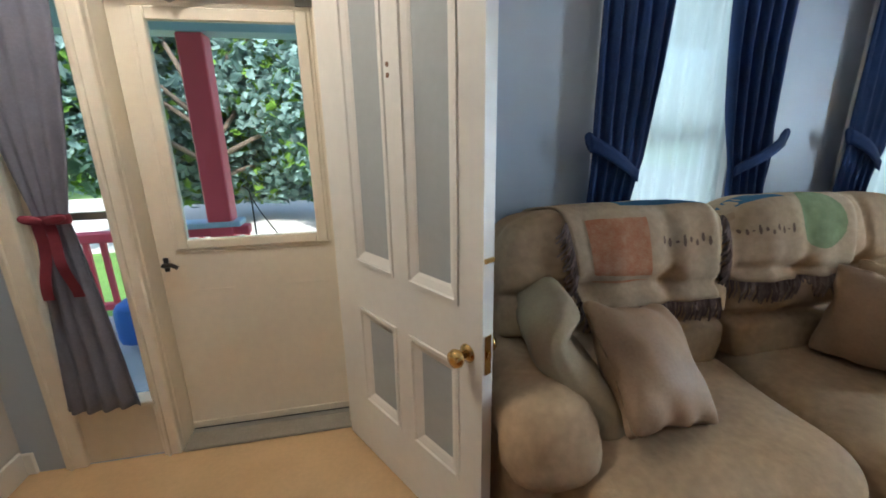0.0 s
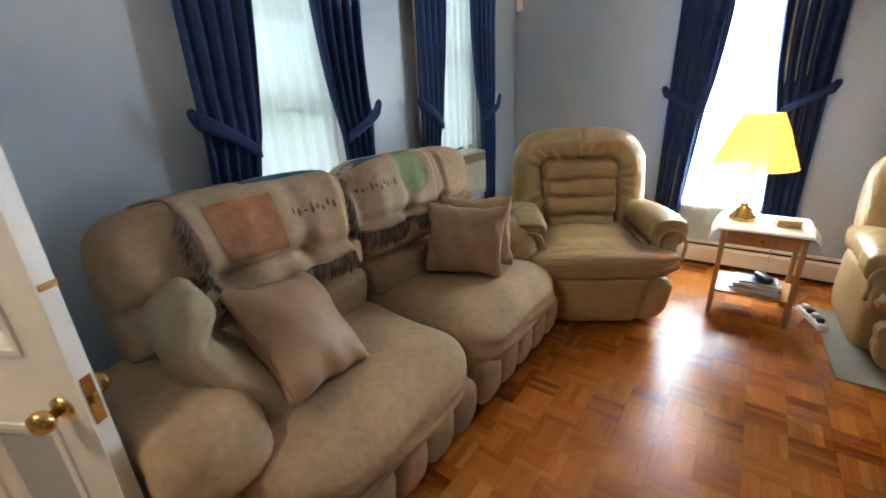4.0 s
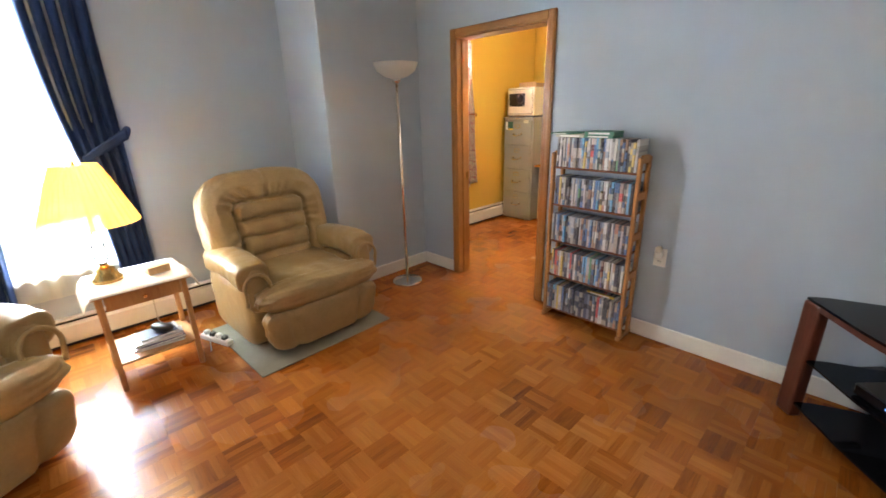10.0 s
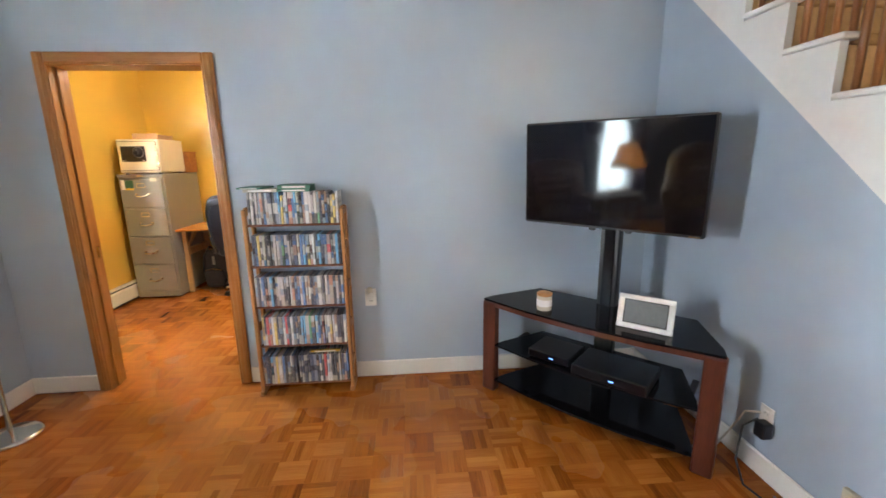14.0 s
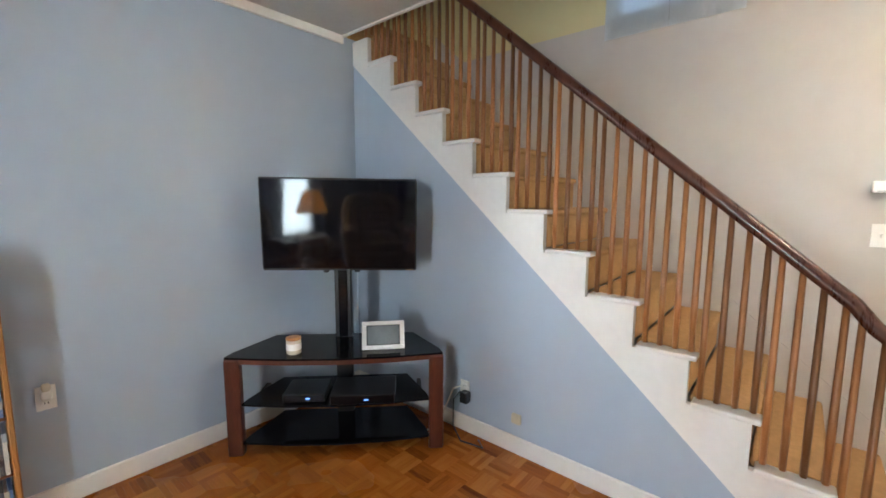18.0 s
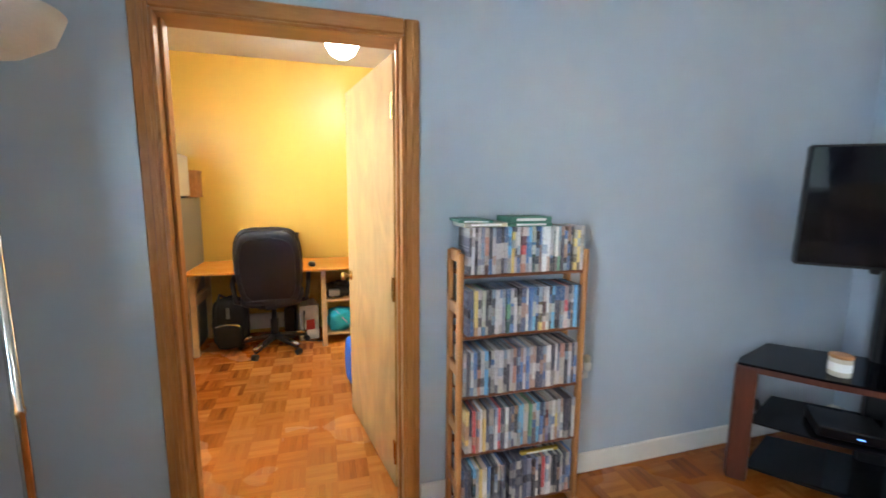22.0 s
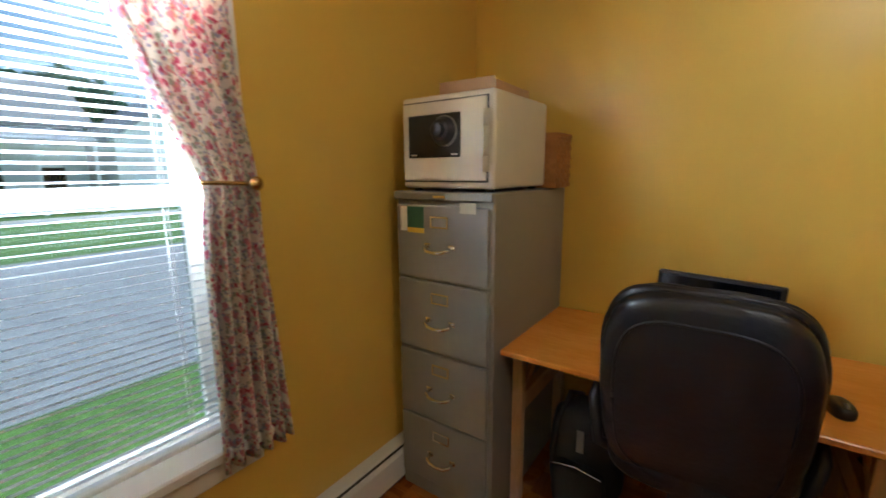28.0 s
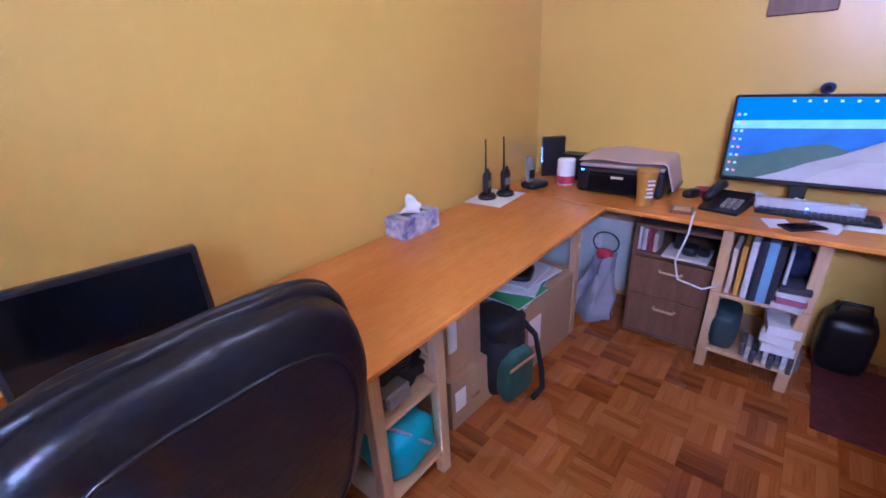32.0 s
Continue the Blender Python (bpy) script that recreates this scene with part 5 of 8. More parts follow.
part("hinge_bar", lathe([(0.009, 0.13), (0.009, 0.235)], 12, m=Matrix.Translation((-0.186, 0.250, 0))), M_SAFE, safe, smooth=True)

DZ = 0.756
desk = thing("desk", "long orange varnished plywood desk on pine legs", "desk")
part("desktop", boxes(((1.085, -5.42, DZ - 0.022), (3.638, -4.762, DZ)), bevel=0.004), M_DESK, desk)
for x in (3.606, 2.533, 2.250, 1.13):
    part("leg", boxes(((x - 0.045 / 2, -4.905, 0), (x + 0.045 / 2, -4.865, DZ - 0.022)), bevel=0.003), M_PINE, desk)
    part("leg", boxes(((x - 0.045 / 2, -5.40, 0), (x + 0.045 / 2, -5.36, DZ - 0.022)), bevel=0.003), M_PINE, desk)
    zr = 0.32 if x == 1.13 else 0.44
    part("cross_rail", boxes(((x - 0.02, -5.36, zr), (x + 0.02, -4.905, zr + 0.08)), bevel=0.003), M_PINE, desk)
    if x == 1.13:
        slope = [(-4.905, 0.59), (-4.905, 0.68), (-5.34, 0.402), (-5.22, 0.402)]
    else:
        slope = [(-4.905, 0.52), (-4.93, 0.52), (-5.20, 0.70), (-5.20, 0.728), (-5.12, 0.728)]
    part("brace", prism(slope, x - 0.01, x + 0.01, 'x'), M_PINE, desk)
for z in (0.10, 0.42):
    part("shelf_board", boxes(((2.228, -5.38, z), (2.555, -4.87, z + 0.018)), bevel=0.002), M_PINEX, desk)

desk2 = thing("side_desk", "orange plywood desk along the side wall with a pine shelf bay", "desk")
part("desktop", boxes(((OW + 0.01, -5.42, DZ - 0.022), (1.085, -2.95, DZ)), bevel=0.004), M_DESKY, desk2)
for y in (-4.25, -3.93, -3.0):
    part("leg", boxes(((0.985, y - 0.022, 0), (1.025, y + 0.022, DZ - 0.022)), bevel=0.003), M_PINE, desk2)
    part("leg", boxes(((0.58, y - 0.022, 0), (0.62, y + 0.022, DZ - 0.022)), bevel=0.003), M_PINE, desk2)
for z in (0.10, 0.40):
    part("shelf_board", boxes(((0.58, -4.272, z), (1.03, -3.908, z + 0.018)), bevel=0.002), M_PINEX, desk2)
part("back_rail", boxes(((0.56, -5.40, 0.52), (0.58, -4.70, 0.60)), bevel=0.002), M_PINEX, desk2)

chair = thing("office_chair", "black leather high-back swivel chair pushed up to the desk", "office chair", at=pose(2.974, -4.93, 0, 0, 0, 1))
for i in range(5):
    a = radians(62 + 72 * i)
    c, s = math.cos(a), math.sin(a)
    leg = tube([(0.03 * c, 0.03 * s, 0.12), (0.16 * c, 0.16 * s, 0.10), (0.29 * c, 0.29 * s, 0.075)], 0.03, 8, r_end=0.02)
    lg = part("base_arm", leg, M_BLACK, chair, smooth=True)
    part("arm_cap", tube([(0.2 * c, 0.2 * s, 0.112), (0.30 * c, 0.30 * s, 0.09)], 0.021, 8), M_CHROME, lg, "chrome toe cap", smooth=True)
    cs = part("castor", lathe([(0.027, -0.02), (0.027, 0.02)], 14, m=Matrix.Translation((0.30 * c, 0.30 * s, 0.028)) @ Matrix.Rotation(a, 4, 'Z') @ Matrix.Rotation(radians(90), 4, 'X')), M_BLACK, chair)
part("gas_column", lathe([(0.035, 0.09), (0.035, 0.28), (0.022, 0.285), (0.022, 0.42)], 14), M_BLACK, chair, smooth=True)
part("seat_plate", boxes(((-0.12, -0.14, 0.41), (0.12, 0.14, 0.44)), bevel=0.01), M_BLACK, chair)
part("seat", rbox((0.52, 0.50, 0.13), 4, 12, lambda q: wrinkle(q, 0.03, 3, 0), pose(0, -0.03, 0.49)), M_BLACKLEATHER, chair, smooth=True)


def backwarp(q):
    top = np.clip(q[:, 2], 0, 1)
    q[:, 0] *= 1 - 0.06 * top ** 2 - 0.06 * np.clip(-q[:, 2], 0, 1)
    q[:, 1] -= 0.35 * (q[:, 2] ** 2)
    return wrinkle(q, 0.015, 3, 1)


BKM = pose(0, 0.245, 0.782, -15, 0, 0)
part("backrest", rbox((0.52, 0.12, 0.702), 4.2, 24, backwarp, BKM), M_BLACKLEATHER, chair, "black leather back with a stitched seam", smooth=True)
part("back_rim", rbox((0.54, 0.06, 0.72), 4.4, 24, backwarp, BKM @ Matrix.Translation((0, -0.03, 0))), M_BLACKLEATHER, chair, smooth=True)
seam_line = []
for k in range(64):
    a = 2 * math.pi * k / 63
    c, s = math.cos(a), math.sin(a)
    rr = (abs(c) ** 4 + abs(s) ** 4) ** -0.25
    p = np.array([[0.945 * c * rr, 1.0, 0.95 * s * rr]])
    p = p / (np.abs(p) ** 4.2).sum() ** (1 / 4.2)
    seam_line.append(BKM @ Vector(backwarp(p)[0] * np.array((0.26, 0.061, 0.351))))
part("back_piping", tube(seam_line, 0.0045, 8), M_BLACKLEATHER, chair, "stitched leather piping", smooth=True)
part("back_bracket", boxes(((-0.05, 0.18, 0.42), (0.05, 0.22, 0.62)), bevel=0.01), M_BLACK, chair)
for s in (-1, 1):
    part("armrest", tube([(s * 0.20, 0.08, 0.45), (s * 0.29, 0.10, 0.48), (s * 0.31, 0.10, 0.64), (s * 0.31, 0.0, 0.68), (s * 0.31, -0.18, 0.68)], 0.022, 10), M_BLACK, chair, smooth=True)

# ---- entry: storm door, sidelight, inner door ----
ent = tagged(thing("door_1", "cream painted entry frame with a glazed storm door and a narrow sidelight", "door"), kind="structure")
for x0_, x1_ in ((-1.39, -1.30), (-0.985, -0.91), (-0.105, -0.01)):
    part("door_post", boxes(((x0_, YN - 0.022, 0), (x1_, YN + 0.02, 2.2)), bevel=0.006), M_CREAM, ent)
    part("post_bead", boxes(((x0_ + 0.02, YN - 0.032, 0), (x0_ + 0.035, YN - 0.02, 2.2)), bevel=0.004), M_CREAM, ent)
for x0_, x1_ in ((-1.34, -1.305), (-0.955, -0.908), (-0.125, -0.06)):
    part("jamb", boxes(((x0_, YN + 0.02, 0), (x1_, YN + 0.19, 2.14)), bevel=0.004), M_CREAM, ent)
part("head_casing", boxes(((-1.39, YN - 0.024, 2.12), (-0.01, YN + 0.02, 2.23)), bevel=0.006), M_CREAM, ent)
part("jamb", boxes(((-1.305, YN + 0.02, 2.05), (-0.125, YN + 0.19, 2.14)), bevel=0.004), M_CREAM, ent)
part("threshold", boxes(((-0.908, YN - 0.02, 0.0), (-0.09, YN + 0.10, 0.016)), bevel=0.006), material("worn_grey_threshold", (0.30, 0.27, 0.22), 0.7, var=0.15, scale=8), ent, "worn grey threshold")
part("sill_plate", boxes(((-0.908, YN + 0.10, 0.0), (-0.11, YN + 0.19, 0.012)), bevel=0.004), M_GREYMETAL, ent)
# sidelight
part("lower_panel", boxes(((-1.305, YN + 0.004, 0.0), (-0.975, YN + 0.04, 0.285)), bevel=0.004), M_CREAM, ent)
part("sidelight_sill", boxes(((-1.32, YN - 0.03, 0.285), (-0.97, YN + 0.06, 0.307)), bevel=0.004), M_CREAM, ent)
for x0_, x1_ in ((-1.305, -1.265), (-0.995, -0.955)):
    part("sidelight_stile", boxes(((x0_, YN + 0.05, 0.307), (x1_, YN + 0.085, 2.05)), bevel=0.003), M_CREAM, ent)
part("sidelight_bar", boxes(((-1.265, YN + 0.052, 1.13), (-0.995, YN + 0.08, 1.16)), bevel=0.003), M_GREYMETAL, ent)
pn = part("sidelight_pane", boxes(((-1.265, YN + 0.062, 0.307), (-0.995, YN + 0.067, 1.13)), ((-1.265, YN + 0.062, 1.16), (-0.995, YN + 0.067, 2.05))), M_STORMGLASS, ent)
pn.visible_shadow = False

sd = thing("storm_door", "cream storm door with a large upper window and a black handle", "door", at=pose(-0.53, 2.0, 0))
a = 0.405
part("slab", wall_with_openings(bmesh.new(), 'y', 0, 0.036, -0.375, a, 0.018, 2.045, [(-0.247, 0.33, 0.998, 1.90)]), M_CREAM, sd)
for lo, hi in (((-0.285, -0.016, 0.958), (-0.24, 0.0, 1.945)), ((0.323, -0.016, 0.958), (0.372, 0.0, 1.945)), ((-0.24, -0.016, 0.958), (0.323, 0.0, 1.004)), ((-0.24, -0.016, 1.894), (0.323, 0.0, 1.945)),
               ((-0.30, -0.006, 0.940), (0.387, 0.0, 0.958)), ((-0.30, -0.006, 1.945), (0.387, 0.0, 1.963)), ((-0.30, -0.006, 0.958), (-0.285, 0.0, 1.945)), ((0.372, -0.006, 0.958), (0.387, 0.0, 1.945))):
    part("window_moulding", boxes((lo, hi), bevel=0.005), M_CREAM, sd)
gp = part("pane", boxes(((-0.247, 0.014, 0.998), (0.33, 0.019, 1.90))), M_STORMGLASS, sd)
gp.visible_shadow = False
part("panel_crease", boxes(((-0.26, -0.003, 0.753), (-0.08, 0.0, 0.760)), ((0.16, -0.003, 0.753), (0.37, 0.0, 0.760))), M_CREAM, sd)
part("bottom_sweep", boxes(((-0.375, -0.008, 0.018), (a, 0.0, 0.055)), bevel=0.002), M_CREAM, sd)
part("sweep_seal", boxes(((-0.375, -0.006, 0.0125), (a, 0.02, 0.018))), M_BLACK, sd)
hd = part("handle_plate", boxes(((-0.355, -0.012, 0.86), (-0.335, 0.0, 0.925)), bevel=0.003), M_BLACK, sd, "black handle plate")
part("handle", tube([(-0.345, -0.012, 0.895), (-0.345, -0.04, 0.897), (-0.31, -0.045, 0.90), (-0.285, -0.045, 0.885)], 0.010), M_BLACK, hd)
part("door_closer", tube([(0.02, -0.03, 2.02), (-0.13, -0.05, 1.96), (-0.20, -0.07, 1.99)], 0.012, 10), M_GREYMETAL, sd, "grey closer arm")
part("closer_bracket", boxes(((0.33, -0.02, 1.96), (0.40, -0.005, 2.0))), M_GREYMETAL, sd)

# sidelight curtain
sc = thing("sidelight_curtain", "grey-violet curtain gathered by a red ribbon at the sidelight", "curtain", at=pose(-1.235, YN - 0.05, 0))
M_GREYCLOTH = material("grey_violet_cloth", (0.19, 0.195, 0.25), 0.8, var=0.12, scale=12, bump=0.1, bump_scale=200, spec=0.2)
M_REDCLOTH = material("red_ribbon", (0.20, 0.025, 0.045), 0.6, var=0.15, scale=10)


def sidefn(u, v):
    z = 2.1 + (0.312 - 2.1) * v
    vt = 0.525
    s = v / vt if v < vt else (v - vt) / (1 - vt)
    w = 0.165 - 0.105 * s ** 2 if v < vt else 0.06 + 0.085 * s ** 0.8
    cx = 0.083 + (0.012 * (1 - s) if v < vt else 0.0)
    return (cx + w * (2 * u - 1), 0.018 * math.sin(2 * math.pi * 4.5 * u + 1.2 * math.sin(2 * v)) * (0.5 + 0.5 * abs(v - vt)) - 0.02 * math.sin(math.pi * u), z)


thick(part("cloth", sheet(sidefn, 44, 40), M_GREYCLOTH, sc, smooth=True), 0.003)
part("rod", tube([(-0.10, 0.0, 2.1), (0.28, 0.0, 2.1)], 0.007), M_BRASS, sc)
rb = part("ribbon", lathe([(0.062, -0.018), (0.066, 0.0), (0.062, 0.018)], 20, m=pose(0.083, -0.005, 1.158) @ Matrix.Diagonal((1.05, 0.5, 1, 1)), cap=False), M_REDCLOTH, sc, "red ribbon")
for s in (-1, 1):
    part("ribbon_loop", rbox((0.075, 0.02, 0.035), 2.5, 6, None, pose(0.083 + s * 0.04, -0.05, 1.165, 0, s * -12, 0)), M_REDCLOTH, sc, smooth=True)
    part("ribbon_tail", sheet(lambda u, v, s=s: (0.083 + s * (0.012 + 0.035 * v) + 0.04 * (u - 0.5), -0.052 + 0.012 * math.sin(7 * v + s), 1.15 - 0.30 * v), 3, 12), M_REDCLOTH, sc, smooth=True)

# inner door, open
idm = Matrix.Translation((-0.098, 1.825, 0)) @ Matrix.Rotation(math.atan2(1.03 - 1.825, 0.352 + 0.098), 4, 'Z')
IW = 0.898
inner = thing("panel_door", "old white panelled door with grey sunken panels standing open", "door", at=idm)
pan = [(0.192, 0.442, 0.295, 0.735), (0.545, 0.787, 0.295, 0.735), (0.192, 0.442, 0.955, 2.0), (0.545, 0.787, 0.955, 2.0)]
part("slab", wall_with_openings(bmesh.new(), 'y', -0.022, 0.022, 0, IW, 0.012, 2.06, pan), M_WHITE, inner)


def sloped_frame(p0, p1, q0, q1, w, y_out, y_in):
    """A bevelled moulding: a raised rim round the panel, then a slope down to it."""
    bm = bmesh.new()
    sg = 1 if y_out > 0 else -1
    steps = ((-0.012, y_out), (-0.010, y_out + sg * 0.006), (0.004, y_out + sg * 0.006), (0.008, y_out - sg * 0.001), (w * 0.75, y_in + sg * 0.006), (w, y_in))
    rings = [[bm.verts.new(v) for v in ((p0 + d, y, q0 + d), (p1 - d, y, q0 + d), (p1 - d, y, q1 - d), (p0 + d, y, q1 - d))] for d, y in steps]
    for a_, b_ in zip(rings, rings[1:]):
        for k in range(4):
            bm.faces.new((a_[k], a_[(k + 1) % 4], b_[(k + 1) % 4], b_[k]))
    bmesh.ops.recalc_face_normals(bm, faces=bm.faces)
    return bm


for (p0, p1, q0, q1) in pan:
    part("sunken_panel", boxes(((p0, -0.006, q0), (p1, 0.006, q1))), M_DOORGREY, inner, "grey sunken panel")
    for sg in (-1, 1):
        part("panel_moulding", sloped_frame(p0, p1, q0, q1, 0.042, sg * 0.022, sg * 0.0065), M_WHITE, inner)
for s in (1, -1):
    part("rose", lathe([(0.03, 0), (0.03, 0.004), (0.014, 0.012)], 20, m=Matrix.Translation((IW - 0.062, s * 0.022, 0.80)) @ Matrix.Rotation(radians(-90 * s), 4, 'X')), M_BRASS, inner, smooth=True)
    part("door_knob", lathe([(0.012, 0), (0.012, 0.028), (0.024, 0.035), (0.030, 0.048), (0.026, 0.062), (0.010, 0.067)], 20, m=Matrix.Translation((IW - 0.062, s * 0.022, 0.80)) @ Matrix.Rotation(radians(-90 * s), 4, 'X')), M_BRASS, inner, "aged brass knob", smooth=True)
part("latch_plate", boxes(((IW, -0.014, 0.745), (IW + 0.003, 0.014, 0.875)), bevel=0.001), M_BRASS, inner)
part("latch_bolt", boxes(((IW + 0.003, -0.007, 0.80), (IW + 0.012, 0.007, 0.825)), bevel=0.002), M_BRASS, inner)
part("night_latch", boxes(((IW, -0.02, 1.10), (IW + 0.008, 0.02, 1.115)), bevel=0.002), M_BRASS, inner)
for z in (1.66, 1.628):
    part("screw_hole", lathe([(0.008, 0), (0.008, 0.002)], 10, m=Matrix.Translation((0.477, -0.022, z)) @ Matrix.Rotation(radians(90), 4, 'X')), M_WALNUT, inner)
for z in (0.25, 1.75):
    part("hinge", boxes(((-0.01, 0.016, z - 0.05), (0.03, 0.026, z + 0.05)), bevel=0.002), M_BRASS, inner)

# dining room beyond the west doorway
dtr = tagged(thing("dining_doorway", "white painted casing round a doorway to the dining room", "door frame"), kind="structure")
for y0_, y1_ in ((0.545, 0.63), (1.45, 1.535)):
    part("side_casing", boxes(((XW, y0_, 0), (XW + 0.02, y1_, 2.04)), bevel=0.005), M_WHITE, dtr)
part("head_casing", boxes(((XW, 0.53, 2.04), (XW + 0.028, 1.55, 2.17)), bevel=0.006), M_WHITE, dtr)
for y0_, y1_ in ((0.63, 0.65), (1.43, 1.45)):
    part("jamb", boxes(((XW - 0.15, y0_, 0), (XW, y1_, 2.04))), M_WHITE, dtr)
part("jamb", boxes(((XW - 0.15, 0.65, 2.02), (XW, 1.43, 2.04))), M_WHITE, dtr)
M_DINE = material("olive_dining_wall", (0.42, 0.38, 0.29), 0.6, var=0.04)
setting("dining_wall_west", boxes(((-4.7, -1.5, -0.3), (-4.6, 2.05, 2.75))), M_DINE)
setting("dining_wall_north", boxes(((-4.6, 1.95, -0.3), (XW - 0.15, 2.05, 2.75))), M_DINE)
setting("dining_wall_south", boxes(((-4.6, -1.5, -0.3), (XW - 0.15, -1.4, 2.75))), M_DINE)
setting("dining_ceiling", boxes(((-4.6, -1.4, 2.75), (XW - 0.15, 1.95, 2.85))), M_CEIL)
setting("dining_floor", boxes(((-4.6, -1.4, -0.1), (XW, 1.95, 0.0))), M_TAN)
hb = thing("baseboard_heater", "cream baseboard heater on the dining room wall", "heater", at=pose(-4.6, -1.0, 0))
part("cover", boxes(((0, 0, 0.03), (0.06, 3.6, 0.19)), bevel=0.008), M_WHITE, hb)
tb = thing("dining_table", "brown wooden dining table", "table", at=pose(-2.75, 1.05, 0))
part("tabletop", boxes(((-0.45, -0.7, 0.72), (0.45, 0.7, 0.76)), bevel=0.008), M_SHELF, tb)
for a_ in (-1, 1):
    for b_ in (-1, 1):
        part("leg", lathe([(0.03, 0), (0.04, 0.3), (0.03, 0.6), (0.045, 0.72)], 12, m=Matrix.Translation((a_ * 0.38, b_ * 0.6, 0))), M_SHELF, tb)
wc = thing("windsor_chair", "brown bow-back wooden chair beside the dining table", "chair", at=pose(-2.0, 0.98, 0, 0, 0, 100))
part("seat", rbox((0.44, 0.42, 0.05), 4, 6, None, pose(0, 0, 0.45)), M_SHELFSIDE, wc, smooth=True)
bow = [(-0.22, 0.18, 0.46)] + [(-0.24 * math.cos(t_), 0.18 + 0.10, 0.62 + 0.42 * math.sin(t_)) for t_ in np.linspace(0, math.pi, 12)] + [(0.22, 0.18, 0.46)]
part("bow", tube(bow, 0.014, 8), M_SHELFSIDE, wc, smooth=True)
for i in range(6):
    xx = -0.16 + 0.064 * i
    part("spindle", tube([(xx * 0.8, 0.18, 0.47), (xx, 0.28, 0.62 + 0.42 * math.sqrt(max(0, 1 - (xx / 0.24) ** 2)))], 0.006, 6), M_SHELFSIDE, wc)
for a_ in (-1, 1):
    for b_ in (-1, 1):
        part("leg", tube([(a_ * 0.15, b_ * 0.14, 0.44), (a_ * 0.21, b_ * 0.2, 0.0)], 0.017, 8, r_end=0.012), M_SHELFSIDE, wc)

# ---- office window: blinds, flowered curtains; ceiling light ----
YC = (OWIN[0] + OWIN[1]) / 2
M_SLAT = sheer("white_blind_slat", (0.86, 0.88, 0.90), 0.0, 0.25)
blind = thing("window_blind", "white horizontal slat blind lowered over the window", "blind", at=pose(OE + 0.045, YC, 0, 0, 0, -90))
sl = bpy.data.meshes.new("slat")
bms = sheet(lambda u, v: (-0.365 + 0.73 * u, -0.0125 + 0.025 * v, 0.0025 * math.sin(math.pi * v) - 0.0048 * (v - 0.5)), 1, 4)
bms.to_mesh(sl)
bms.free()
sl.materials.append(M_SLAT)
z = 0.665
while z < 2.10:
    o = new("slat", sl)
    o.parent = blind
    o.location = (0, 0, z)
    z += 0.0225
part("head_rail", boxes(((-0.37, -0.02, 2.10), (0.37, 0.02, 2.13)), bevel=0.003), M_WHITE, blind)
part("bottom_rail", boxes(((-0.366, -0.013, 0.640), (0.366, 0.013, 0.655)), bevel=0.004), M_WHITE, blind)
for xx in (-0.27, 0.27):
    for yy in (-0.014, 0.014):
        part("ladder_cord", tube([(xx, yy, 0.65), (xx, yy, 2.10)], 0.0011, 4), M_PAPER, blind)


def floral_material():
    m = material("flowered_chintz", (0.80, 0.74, 0.66), 0.8, var=0.06, scale=10, spec=0.2)
    n, l = m.node_tree.nodes, m.node_tree.links
    b = n["Principled BSDF"]
    base = b.inputs["Base Color"].links[0].from_socket
    tc = n.new("ShaderNodeTexCoord")
    col = base
    for scale, cut, c, seed in ((44, 0.36, (0.36, 0.38, 0.30), 1.3), (30, 0.36, (0.62, 0.27, 0.30), 5.1), (42, 0.30, (0.52, 0.10, 0.16), 9.7), (56, 0.30, (0.36, 0.36, 0.46), 3.3), (50, 0.22, (0.60, 0.40, 0.26), 7.9)):
        mp = n.new("ShaderNodeMapping")
        mp.inputs["Location"].default_value = (seed, seed * 0.7, seed * 1.9)
        wob = n.new("ShaderNodeTexNoise")
        wob.inputs["Scale"].default_value = 40
        mixv = n.new("ShaderNodeVectorMath")
        mixv.operation = 'MULTIPLY_ADD'
        mixv.inputs[1].default_value = (0.03, 0.03, 0.03)
        l.new(tc.outputs["UV"], mp.inputs["Vector"])
        l.new(wob.outputs["Color"], mixv.inputs[0])
        l.new(mp.outputs["Vector"], mixv.inputs[2])
        l.new(tc.outputs["UV"], wob.inputs["Vector"])
        vo = n.new("ShaderNodeTexVoronoi")
        vo.inputs["Scale"].default_value = scale
        l.new(mixv.outputs["Vector"], vo.inputs["Vector"])
        lt = n.new("ShaderNodeMath")
        lt.operation = 'LESS_THAN'
        lt.inputs[1].default_value = cut
        l.new(vo.outputs["Distance"], lt.inputs[0])
        mx = n.new("ShaderNodeMix")
        mx.data_type = 'RGBA'
        mx.inputs["B"].default_value = (*c, 1)
        l.new(lt.outputs[0], mx.inputs["Factor"])
        l.new(col, mx.inputs["A"])
        col = mx.outputs["Result"]
    l.new(col, b.inputs["Base Color"])
    # some daylight comes through the cloth
    tl, ms = n.new("ShaderNodeBsdfTranslucent"), n.new("ShaderNodeMixShader")
    l.new(col, tl.inputs["Color"])
    ms.inputs["Fac"].default_value = 0.36
    l.new(b.outputs[0], ms.inputs[1])
    l.new(tl.outputs[0], ms.inputs[2])
    l.new(ms.outputs[0], n["Material Output"].inputs["Surface"])
    return m


